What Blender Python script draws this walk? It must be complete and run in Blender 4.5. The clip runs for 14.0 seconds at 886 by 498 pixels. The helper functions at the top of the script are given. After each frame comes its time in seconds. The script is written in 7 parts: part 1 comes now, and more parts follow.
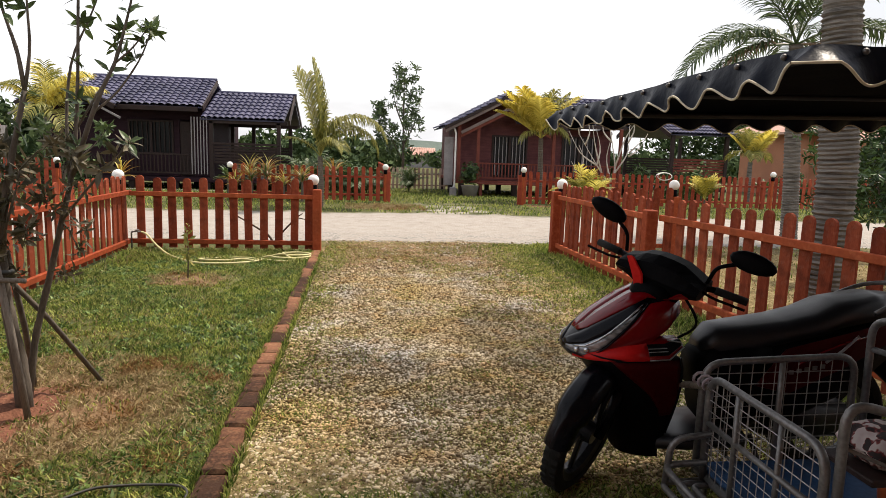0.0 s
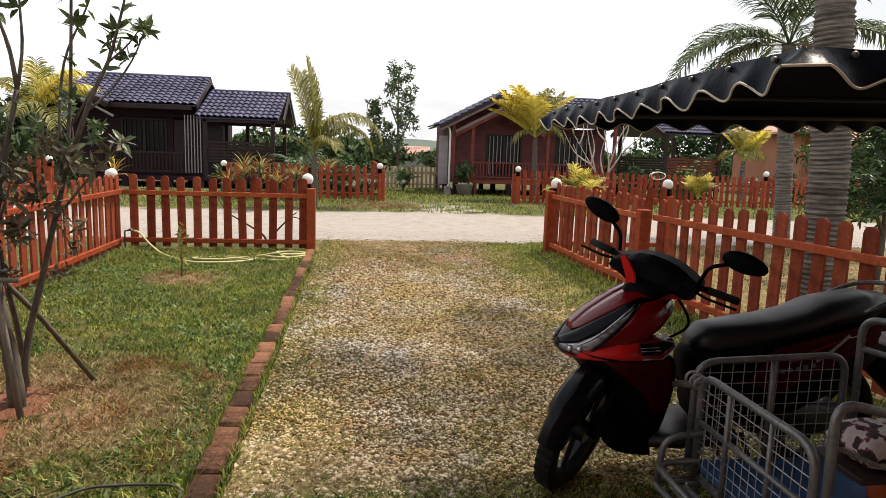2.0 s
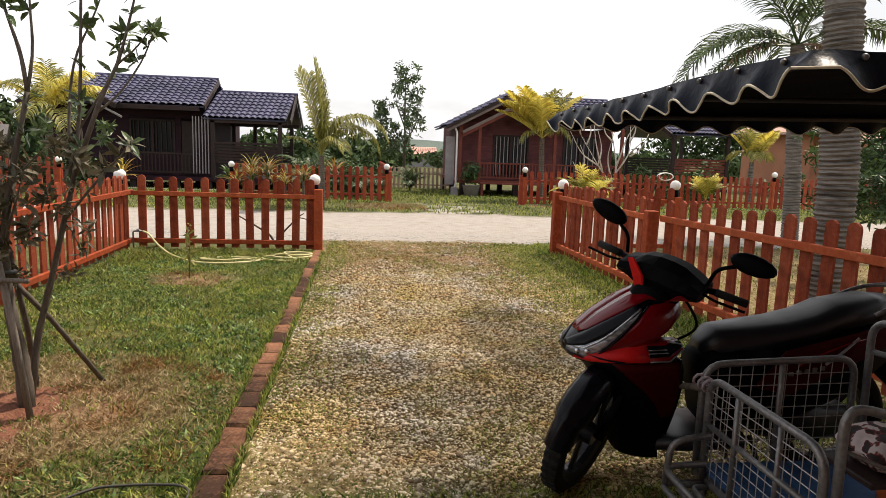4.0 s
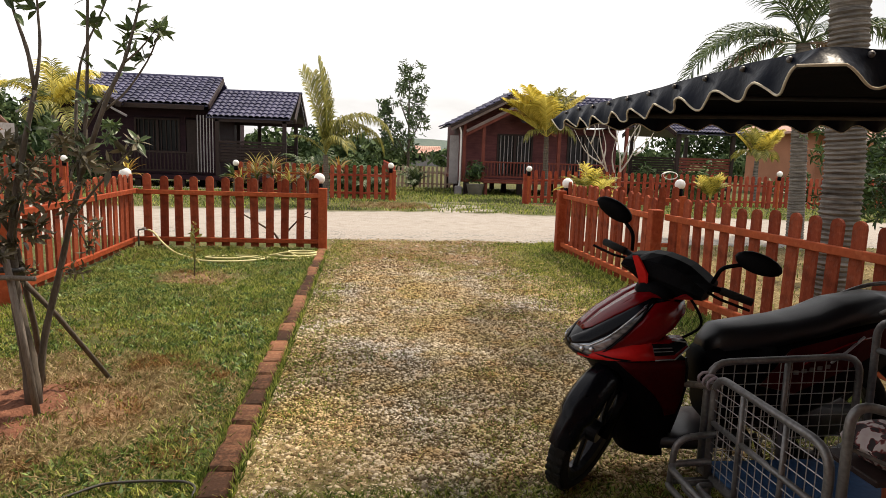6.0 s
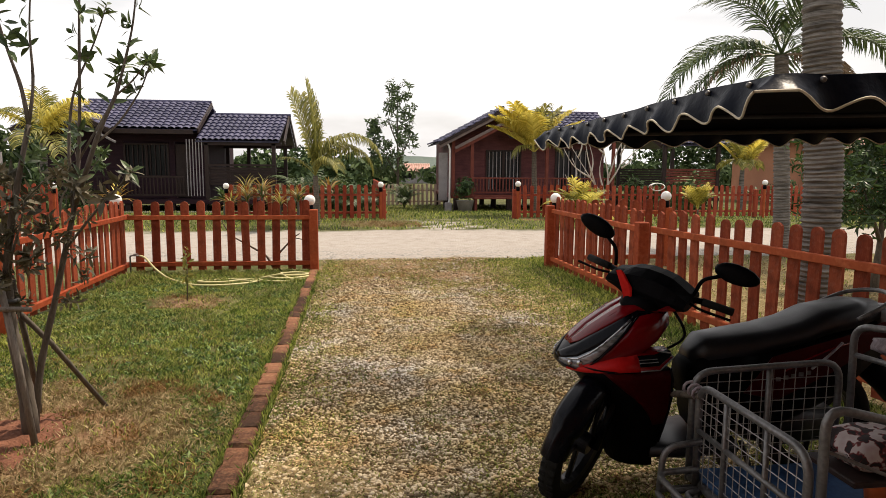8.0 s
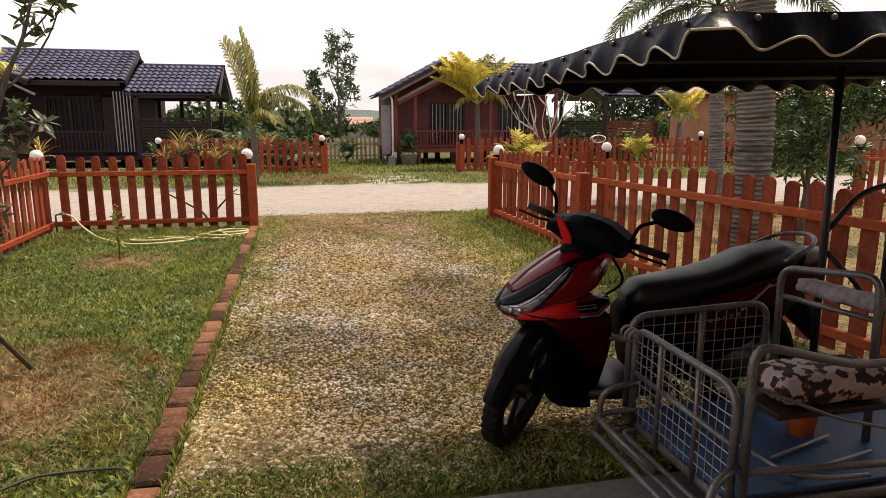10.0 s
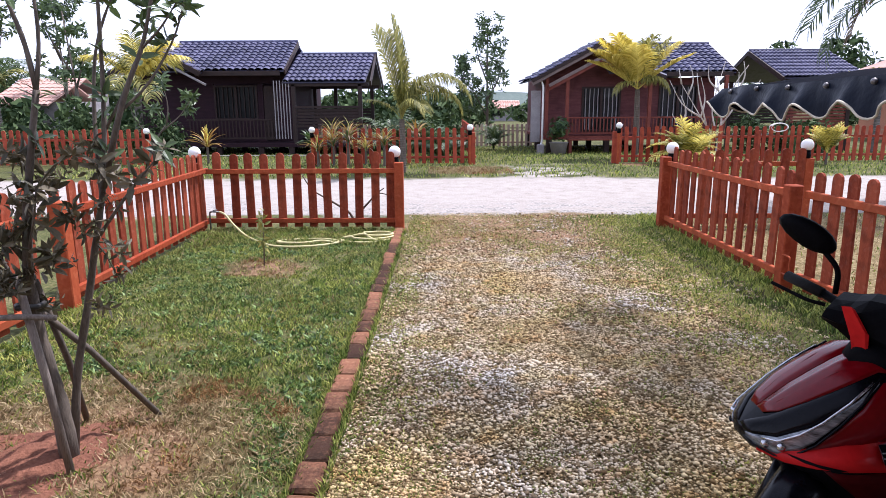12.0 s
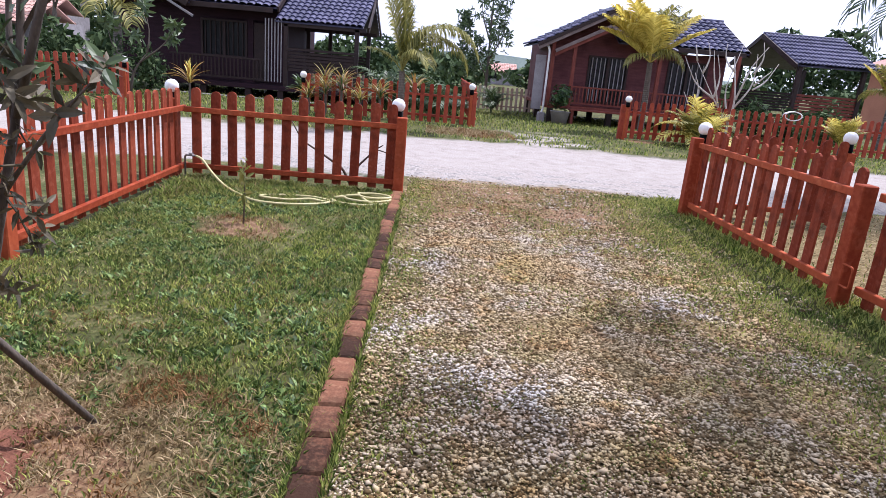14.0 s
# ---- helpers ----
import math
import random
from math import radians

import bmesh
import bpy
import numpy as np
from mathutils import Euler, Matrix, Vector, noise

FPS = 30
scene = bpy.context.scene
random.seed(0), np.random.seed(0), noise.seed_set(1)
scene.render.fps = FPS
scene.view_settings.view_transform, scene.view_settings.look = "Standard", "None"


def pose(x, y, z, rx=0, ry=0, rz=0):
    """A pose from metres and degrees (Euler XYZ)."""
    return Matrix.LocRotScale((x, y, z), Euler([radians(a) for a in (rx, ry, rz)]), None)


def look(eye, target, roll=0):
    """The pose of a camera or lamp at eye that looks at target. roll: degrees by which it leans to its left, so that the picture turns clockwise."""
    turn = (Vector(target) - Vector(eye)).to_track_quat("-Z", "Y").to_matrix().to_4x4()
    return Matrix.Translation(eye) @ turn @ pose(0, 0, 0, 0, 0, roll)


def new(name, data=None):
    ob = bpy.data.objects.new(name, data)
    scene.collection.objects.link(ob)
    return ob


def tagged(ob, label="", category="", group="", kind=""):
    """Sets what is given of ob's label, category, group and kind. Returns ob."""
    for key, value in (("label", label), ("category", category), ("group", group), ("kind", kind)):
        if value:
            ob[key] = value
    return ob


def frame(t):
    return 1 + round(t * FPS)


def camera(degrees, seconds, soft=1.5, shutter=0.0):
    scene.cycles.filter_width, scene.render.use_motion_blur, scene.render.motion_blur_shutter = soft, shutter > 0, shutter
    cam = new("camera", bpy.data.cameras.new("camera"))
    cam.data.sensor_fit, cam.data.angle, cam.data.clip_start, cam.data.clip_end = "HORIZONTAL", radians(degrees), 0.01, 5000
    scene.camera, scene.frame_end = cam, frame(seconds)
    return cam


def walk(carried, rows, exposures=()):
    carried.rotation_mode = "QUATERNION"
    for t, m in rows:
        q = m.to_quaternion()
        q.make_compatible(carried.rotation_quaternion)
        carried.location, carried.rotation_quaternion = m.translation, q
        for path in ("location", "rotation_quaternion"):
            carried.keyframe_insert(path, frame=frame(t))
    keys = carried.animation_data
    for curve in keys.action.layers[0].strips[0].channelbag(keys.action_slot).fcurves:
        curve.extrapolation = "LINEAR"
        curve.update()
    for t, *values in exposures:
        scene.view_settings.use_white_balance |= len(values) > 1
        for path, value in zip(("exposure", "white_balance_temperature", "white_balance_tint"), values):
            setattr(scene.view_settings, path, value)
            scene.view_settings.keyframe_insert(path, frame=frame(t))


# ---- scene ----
cam = camera(68.8, 14.0, soft=0.7)
PATH = [
    (0, (0.611, 0.238, 1.418), (0.862, 2.201, 1.125), 1.8),
    (0.5, (0.61, 0.233, 1.423), (0.882, 2.192, 1.124), 1.9),
    (1, (0.611, 0.236, 1.424), (0.887, 2.195, 1.133), 1.9),
    (1.5, (0.61, 0.234, 1.424), (0.883, 2.193, 1.131), 1.7),
    (2, (0.612, 0.231, 1.423), (0.88, 2.191, 1.127), 1.9),
    (2.5, (0.61, 0.225, 1.424), (0.868, 2.185, 1.126), 1.7),
    (3, (0.61, 0.231, 1.425), (0.871, 2.192, 1.133), 1.9),
    (5.5, (0.608, 0.231, 1.43), (0.837, 2.195, 1.13), 1.7),
    (6, (0.604, 0.224, 1.424), (0.84, 2.187, 1.126), 1.9),
    (6.5, (0.617, 0.244, 1.418), (0.86, 2.205, 1.107), 2.0),
    (7, (0.6, 0.216, 1.441), (0.819, 2.188, 1.19), 1.6),
    (7.2, (0.593, 0.21, 1.448), (0.815, 2.179, 1.177), 1.5),
    (9.3, (0.644, 0.057, 1.451), (1.003, 2.014, 1.249), -2.1),
    (9.5, (0.618, 0.084, 1.431), (0.99, 2.026, 1.131), -1.9),
    (10, (0.64, 0.188, 1.425), (1.062, 2.105, 1.04), 0.1),
    (10.2, (0.632, 0.236, 1.411), (1.04, 2.146, 0.98), 1.4),
    (10.5, (0.623, 0.395, 1.345), (1.11, 2.279, 0.884), 4.9),
    (10.8, (0.621, 0.63, 1.228), (1.152, 2.515, 0.822), 7.6),
    (11, (0.593, 0.73, 1.201), (1.084, 2.616, 0.751), 7.4),
    (11.5, (0.542, 0.905, 1.493), (0.781, 2.831, 1.009), 2.4),
    (12, (0.588, 1.045, 1.587), (0.581, 2.997, 1.15), -0.3),
    (12.5, (0.627, 1.236, 1.543), (0.911, 3.163, 1.089), 4.5),
    (13, (0.572, 1.453, 1.547), (0.843, 3.386, 1.112), 5.6),
    (13.5, (0.453, 1.695, 1.539), (0.684, 3.618, 1.039), 2.8),
    (14, (0.35, 1.851, 1.505), (0.411, 3.772, 0.953), 5.0),
]
EXPOSURES = [(0.0, 0.12, 6550, 12), (3.2, 0.12, 6600, 12), (6.5, 0.12, 6850, 12), (7.2, 0.12, 6850, 12), (9.3, -0.15, 7050, 16), (9.8, -0.05, 7100, 17), (10.2, 0.2, 6950, 18), (10.6, 0.55, 6400, 19), (11.0, 0.68, 5600, 20), (11.4, 0.98, 5000, 22), (12.0, 0.47, 5400, 22), (12.5, 0.25, 5450, 23), (13.0, 0.38, 5450, 24), (13.5, 0.4, 5400, 24), (14.0, 0.3, 5350, 24)]
walk(cam, [(t, look(eye, target, roll)) for t, eye, target, roll in PATH], EXPOSURES)

# ---- world and sun ----
SUN_DIR = Vector((0.42, 0.30, 1.0)).normalized()
world = bpy.data.worlds.new("world")
scene.world = world
world.use_nodes = True
wn, wl = world.node_tree.nodes, world.node_tree.links
wbg = wn["Background"]
sky = wn.new("ShaderNodeTexSky")
sky.sky_type = "NISHITA"
sky.sun_disc = False
sky.sun_elevation = math.asin(SUN_DIR.z)
sky.sun_rotation = math.atan2(SUN_DIR.x, SUN_DIR.y)
sky.air_density, sky.dust_density = 1.3, 4.0
# thin bright cloud over the whole sky, with a few faint blue gaps
wtc = wn.new("ShaderNodeTexCoord")
wmap = wn.new("ShaderNodeMapping")
wmap.inputs["Scale"].default_value = (1.0, 1.0, 3.5)
wnoise = wn.new("ShaderNodeTexNoise")
wnoise.inputs["Scale"].default_value = 2.2
wnoise.inputs["Detail"].default_value = 5
wramp = wn.new("ShaderNodeValToRGB")
wramp.color_ramp.elements[0].position, wramp.color_ramp.elements[0].color = 0.32, (0.55, 0.55, 0.55, 1)
wramp.color_ramp.elements[1].position, wramp.color_ramp.elements[1].color = 0.5, (0.93, 0.93, 0.93, 1)
wmix = wn.new("ShaderNodeMix")
wmix.data_type = "RGBA"
wmix.inputs[7].default_value = (14.0, 14.2, 14.5, 1)
wl.new(wtc.outputs["Generated"], wmap.inputs["Vector"])
wl.new(wmap.outputs["Vector"], wnoise.inputs["Vector"])
wl.new(wnoise.outputs["Fac"], wramp.inputs["Fac"])
wsep = wn.new("ShaderNodeSeparateXYZ")
wl.new(wtc.outputs["Generated"], wsep.inputs[0])
wthin = wn.new("ShaderNodeMapRange")
wthin.inputs["From Min"].default_value, wthin.inputs["From Max"].default_value = 0.32, 0.95
wthin.inputs["To Min"].default_value, wthin.inputs["To Max"].default_value = 1.0, 0.32
wl.new(wsep.outputs["Z"], wthin.inputs["Value"])
wmul = wn.new("ShaderNodeMath")
wmul.operation = "MULTIPLY"
wl.new(wramp.outputs["Color"], wmul.inputs[0])
wl.new(wthin.outputs[0], wmul.inputs[1])
wl.new(wmul.outputs[0], wmix.inputs[0])
wl.new(sky.outputs["Color"], wmix.inputs[6])
wl.new(wmix.outputs[2], wbg.inputs["Color"])
wbg.inputs["Strength"].default_value = 0.085

sun_data = bpy.data.lights.new("sun", "SUN")
sun_data.energy, sun_data.angle, sun_data.color = 4.7, radians(1.5), (1.0, 0.90, 0.76)
sun = new("sun", sun_data)
sun.matrix_world = look((0, 0, 30), Vector((0, 0, 30)) - SUN_DIR)


# ---- materials ----
def ramp_node(nt, stops):
    r = nt.nodes.new("ShaderNodeValToRGB")
    els = r.color_ramp.elements
    while len(els) < len(stops):
        els.new(0.5)
    for e, (p, c) in zip(els, stops):
        e.position, e.color = p, (*c, 1)
    return r


def mat(name, c1, c2, scale=6.0, rough=0.7, bump=0.2, metal=0.0, stretch=(1, 1, 1), spec=0.5, coat=0.0, fine=60.0, island=0.0, per_object=0.0, bump_dist=0.01, sheen_c=None, trans=0.0):
    """Two tones mixed by noise at a coarse and a fine scale, with relief."""
    m = bpy.data.materials.new(name)
    m.use_nodes = True
    nt = m.node_tree
    n, l = nt.nodes, nt.links
    b = n["Principled BSDF"]
    tc = n.new("ShaderNodeTexCoord")
    mp = n.new("ShaderNodeMapping")
    mp.inputs["Scale"].default_value = stretch
    l.new(tc.outputs["Object"], mp.inputs["Vector"])
    a = n.new("ShaderNodeTexNoise")
    a.inputs["Scale"].default_value, a.inputs["Detail"].default_value = scale, 5
    f = n.new("ShaderNodeTexNoise")
    f.inputs["Scale"].default_value, f.inputs["Detail"].default_value = fine, 4
    l.new(mp.outputs[0], a.inputs["Vector"])
    l.new(mp.outputs[0], f.inputs["Vector"])
    add = n.new("ShaderNodeMath")
    add.operation = "MULTIPLY_ADD"
    add.inputs[1].default_value, add.inputs[2].default_value = 0.45, 0.0
    l.new(f.outputs["Fac"], add.inputs[0])
    add2 = n.new("ShaderNodeMath")
    add2.operation = "MULTIPLY_ADD"
    add2.inputs[1].default_value = 0.6
    l.new(a.outputs["Fac"], add2.inputs[0])
    l.new(add.outputs[0], add2.inputs[2])
    src = add2.outputs[0]
    if island or per_object:
        rnd = n.new("ShaderNodeNewGeometry" if island else "ShaderNodeObjectInfo")
        add3 = n.new("ShaderNodeMath")
        add3.operation = "MULTIPLY_ADD"
        add3.inputs[1].default_value = island or per_object
        l.new(rnd.outputs["Random Per Island" if island else "Random"], add3.inputs[0])
        l.new(src, add3.inputs[2])
        sub = n.new("ShaderNodeMath")
        sub.operation = "SUBTRACT"
        sub.inputs[1].default_value = (island or per_object) * 0.5
        l.new(add3.outputs[0], sub.inputs[0])
        src = sub.outputs[0]
    r = ramp_node(nt, [(0.32, c1), (0.72, c2)])
    l.new(src, r.inputs["Fac"])
    l.new(r.outputs["Color"], b.inputs["Base Color"])
    rr = n.new("ShaderNodeMapRange")
    rr.inputs["To Min"].default_value, rr.inputs["To Max"].default_value = max(0.02, rough - 0.12), min(1.0, rough + 0.12)
    l.new(a.outputs["Fac"], rr.inputs["Value"])
    l.new(rr.outputs[0], b.inputs["Roughness"])
    b.inputs["Metallic"].default_value = metal
    b.inputs["Specular IOR Level"].default_value = spec
    b.inputs["Coat Weight"].default_value = coat
    b.inputs["Coat Roughness"].default_value = 0.05
    if bump:
        bp = n.new("ShaderNodeBump")
        bp.inputs["Strength"].default_value, bp.inputs["Distance"].default_value = bump, bump_dist
        l.new(src, bp.inputs["Height"])
        l.new(bp.outputs[0], b.inputs["Normal"])
    if trans:
        tr = n.new("ShaderNodeBsdfTranslucent")
        l.new(r.outputs["Color"], tr.inputs["Color"])
        mx = n.new("ShaderNodeMixShader")
        mx.inputs[0].default_value = trans
        l.new(b.outputs[0], mx.inputs[1])
        l.new(tr.outputs[0], mx.inputs[2])
        l.new(mx.outputs[0], n["Material Output"].inputs["Surface"])
    return m


M = {}
M["fence"] = mat("fence_paint", (0.17, 0.031, 0.014), (0.33, 0.078, 0.036), 3, 0.75, 0.25, stretch=(6, 6, 1), fine=40, per_object=0.35, bump_dist=0.004, spec=0.1)
M["fence_rail"] = mat("rail_paint", (0.25, 0.042, 0.015), (0.43, 0.098, 0.036), 3, 0.68, 0.2, spec=0.12, fine=30, per_object=0.25, bump_dist=0.004)
M["fence_far"] = mat("faded_fence_paint", (0.25, 0.036, 0.016), (0.41, 0.085, 0.042), 3, 0.7, 0.2, spec=0.22, stretch=(6, 6, 1), fine=30, per_object=0.4)
M["brick"] = mat("edging_brick", (0.045, 0.022, 0.013), (0.22, 0.10, 0.055), 9, 0.9, 0.6, spec=0.15, fine=70, per_object=0.55)
M["grass"] = mat("grass_blade", (0.085, 0.13, 0.026), (0.42, 0.45, 0.13), 1.1, 0.7, 0.0, spec=0.25, island=1.2, fine=3, trans=0.25)
M["dry_grass"] = mat("dry_grass_blade", (0.28, 0.21, 0.10), (0.54, 0.43, 0.25), 1.5, 0.85, 0.0, spec=0.2, island=0.9, fine=3, trans=0.2)
M["stone"] = mat("gravel_stone", (0.145, 0.105, 0.057), (0.60, 0.51, 0.37), 3, 0.85, 0.3, spec=0.2, island=1.4, fine=50)
M["bark"] = mat("bark", (0.055, 0.045, 0.035), (0.16, 0.13, 0.10), 10, 0.9, 0.6, stretch=(3, 3, 0.7), fine=50)
M["stake"] = mat("weathered_wood", (0.09, 0.072, 0.058), (0.27, 0.23, 0.19), 5, 0.85, 0.4, stretch=(8, 8, 0.6), fine=40)
M["leaf"] = mat("dark_leaf", (0.035, 0.06, 0.02), (0.10, 0.15, 0.05), 4, 0.45, 0.0, island=0.8, fine=20, trans=0.2)
M["leaf_dry"] = mat("brownish_leaf", (0.055, 0.05, 0.025), (0.15, 0.125, 0.07), 4, 0.6, 0.0, island=0.8, fine=20, trans=0.2)
M["weed"] = mat("weed_leaf", (0.05, 0.095, 0.024), (0.25, 0.36, 0.10), 3, 0.6, 0.0, island=1.2, fine=20, trans=0.2)
M["leaf_mango"] = mat("mango_leaf", (0.016, 0.042, 0.009), (0.065, 0.125, 0.028), 3, 0.45, 0.0, island=0.9, fine=20, trans=0.2)
M["frond_green"] = mat("palm_leaflet_green", (0.028, 0.055, 0.016), (0.09, 0.135, 0.04), 2, 0.5, 0.0, island=0.7, fine=10, trans=0.25)
M["frond_olive"] = mat("palm_leaflet_olive", (0.14, 0.15, 0.03), (0.36, 0.33, 0.08), 2, 0.55, 0.0, island=0.7, fine=10, trans=0.3)
M["frond_yellow"] = mat("palm_leaflet_yellow", (0.54, 0.45, 0.07), (0.84, 0.74, 0.20), 1.5, 0.55, 0.0, island=0.7, fine=10, trans=0.35)
M["frond_brown"] = mat("withered_palm_leaflet", (0.13, 0.085, 0.05), (0.34, 0.25, 0.17), 2, 0.7, 0.0, island=0.7, fine=10, trans=0.2)
M["palm_bark"] = mat("palm_trunk_bark", (0.02, 0.017, 0.014), (0.26, 0.235, 0.205), 4.0, 0.9, 1.0, stretch=(0.9, 0.9, 7), fine=9, bump_dist=0.03)
M["croton"] = mat("croton_leaf", (0.09, 0.12, 0.02), (0.42, 0.22, 0.05), 3, 0.5, 0.0, island=1.0, fine=10, trans=0.25)
M["bare"] = mat("pale_bare_branch", (0.35, 0.31, 0.27), (0.58, 0.54, 0.49), 6, 0.8, 0.3, fine=40)
M["far_tree"] = mat("far_foliage", (0.03, 0.055, 0.02), (0.10, 0.145, 0.055), 0.6, 0.8, 0.0, island=0.8, fine=4, spec=0.2)
M["roof_dark"] = mat("dark_roof_tile", (0.028, 0.028, 0.058), (0.09, 0.09, 0.165), 1.5, 0.42, 0.3, spec=0.4, fine=25)
M["roof_red"] = mat("terracotta_roof", (0.45, 0.25, 0.19), (0.62, 0.40, 0.33), 1.2, 0.75, 0.2, fine=15)
M["wall_maroon"] = mat("maroon_boards", (0.075, 0.026, 0.028), (0.17, 0.062, 0.062), 2, 0.7, 0.25, spec=0.15, stretch=(1, 1, 6), fine=25)
M["wall_dark"] = mat("dark_stained_boards", (0.016, 0.009, 0.014), (0.045, 0.021, 0.028), 2, 0.7, 0.25, spec=0.12, stretch=(1, 1, 6), fine=25)
M["wood_dark"] = mat("dark_timber", (0.014, 0.008, 0.007), (0.042, 0.023, 0.02), 4, 0.6, 0.25, fine=30, spec=0.3)
M["wood_red"] = mat("red_timber", (0.12, 0.03, 0.02), (0.22, 0.062, 0.045), 4, 0.65, 0.25, spec=0.2, fine=30)
M["trim_grey"] = mat("grey_trim", (0.20, 0.18, 0.19), (0.36, 0.34, 0.34), 4, 0.6, 0.15, fine=30)
M["trim_brown"] = mat("weathered_brown_trim", (0.10, 0.07, 0.065), (0.24, 0.18, 0.165), 4, 0.7, 0.2, fine=30)
# back fence: sunlight on the pickets painted in as a pale tone
M["fence_pale"] = mat("sunlit_fence_paint", (0.36, 0.22, 0.16), (0.58, 0.44, 0.35), 3, 0.75, 0.2, spec=0.2, stretch=(6, 6, 1), fine=30, per_object=0.4)
M["white"] = mat("white_paint", (0.66, 0.65, 0.62), (0.82, 0.81, 0.78), 5, 0.5, 0.1, fine=40)
M["pane"] = mat("window_glass", (0.006, 0.006, 0.007), (0.014, 0.014, 0.016), 2, 0.25, 0.0, spec=0.2)
M["terracotta"] = mat("terracotta_plaster", (0.28, 0.11, 0.06), (0.42, 0.19, 0.11), 1.2, 0.85, 0.2, fine=20)
M["concrete"] = mat("concrete", (0.11, 0.105, 0.095), (0.24, 0.23, 0.21), 3, 0.9, 0.5, fine=45)
M["globe"] = mat("opal_globe", (0.78, 0.76, 0.72), (0.88, 0.87, 0.84), 3, 0.3, 0.0, spec=0.5)
M["black_plastic"] = mat("black_plastic", (0.002, 0.002, 0.0025), (0.006, 0.006, 0.007), 8, 0.5, 0.1, fine=120, spec=0.03)
M["black_gloss"] = mat("gloss_black_paint", (0.002, 0.002, 0.003), (0.006, 0.006, 0.009), 4, 0.2, 0.0, spec=0.14, coat=0.0)
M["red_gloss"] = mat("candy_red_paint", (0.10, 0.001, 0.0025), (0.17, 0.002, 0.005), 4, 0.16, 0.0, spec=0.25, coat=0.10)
# red of the shield and side panels, darkened by the awning's shade
M["shaded_red_plastic"] = mat("shaded_red_plastic", (0.035, 0.0015, 0.002), (0.065, 0.003, 0.004), 3, 0.5, 0.1, fine=60, spec=0.06)
# red with light painted in for ledge and cowl wing; also tail lamp
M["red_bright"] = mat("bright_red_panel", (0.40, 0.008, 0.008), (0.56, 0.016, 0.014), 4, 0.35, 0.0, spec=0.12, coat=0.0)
M["seat"] = mat("seat_vinyl", (0.006, 0.006, 0.008), (0.014, 0.014, 0.018), 10, 0.42, 0.25, fine=160, spec=0.45, bump_dist=0.002)
M["rubber"] = mat("tyre_rubber", (0.006, 0.006, 0.006), (0.018, 0.018, 0.017), 10, 0.85, 0.4, fine=90, spec=0.25, bump_dist=0.004)
M["rim"] = mat("dark_alloy", (0.008, 0.008, 0.009), (0.025, 0.025, 0.028), 8, 0.4, 0.1, metal=0.6, fine=60)
M["chrome"] = mat("brushed_metal", (0.45, 0.45, 0.46), (0.68, 0.68, 0.70), 8, 0.25, 0.05, metal=0.95, fine=60)
M["lens"] = mat("clear_lens", (0.008, 0.009, 0.012), (0.40, 0.42, 0.45), 30, 0.14, 0.0, stretch=(0.4, 1, 3.0), metal=0.4, coat=0.15, fine=90)
M["tube"] = mat("galvanised_tube", (0.09, 0.088, 0.085), (0.26, 0.25, 0.245), 8, 0.45, 0.25, metal=0.55, fine=70, bump_dist=0.002)
M["wire"] = mat("galvanised_wire", (0.22, 0.21, 0.20), (0.40, 0.39, 0.38), 8, 0.45, 0.1, metal=0.6, fine=70)
M["blue"] = mat("blue_floor_sheet", (0.012, 0.045, 0.12), (0.035, 0.11, 0.26), 6, 0.5, 0.2, fine=50)
M["vinyl"] = mat("black_vinyl", (0.003, 0.004, 0.008), (0.010, 0.014, 0.026), 5, 0.36, 0.7, fine=16, spec=0.07, coat=0.0, bump_dist=0.016)
M["backing"] = mat("black_cloth_backing", (0.002, 0.0025, 0.005), (0.005, 0.006, 0.011), 5, 0.9, 0.5, fine=60, spec=0.02)
M["piping"] = mat("cream_piping", (0.55, 0.49, 0.36), (0.74, 0.68, 0.54), 20, 0.8, 0.2, fine=90)
M["post_black"] = mat("black_steel", (0.012, 0.012, 0.012), (0.035, 0.033, 0.031), 8, 0.5, 0.2, fine=60)
M["hose"] = mat("pale_yellow_hose", (0.46, 0.40, 0.16), (0.62, 0.57, 0.29), 6, 0.5, 0.1, fine=40)
M["cable"] = mat("black_cable", (0.02, 0.02, 0.018), (0.06, 0.055, 0.05), 6, 0.6, 0.1, fine=40)
M["orange"] = mat("orange_plastic", (0.70, 0.13, 0.03), (0.85, 0.22, 0.06), 6, 0.45, 0.05, fine=40)
M["rag"] = mat("mauve_rag", (0.16, 0.12, 0.14), (0.50, 0.44, 0.46), 12, 0.9, 0.6, fine=50, stretch=(1, 3, 1))
M["pot"] = mat("grey_pot", (0.20, 0.19, 0.18), (0.36, 0.34, 0.32), 5, 0.85, 0.3, fine=40)
M["soil"] = mat("red_soil", (0.08, 0.034, 0.022), (0.26, 0.115, 0.07), 9, 0.95, 0.9, fine=60, spec=0.1, bump_dist=0.03)
M["hill"] = mat("far_hill", (0.10, 0.14, 0.12), (0.18, 0.22, 0.19), 0.05, 0.9, 0.0, fine=0.5)


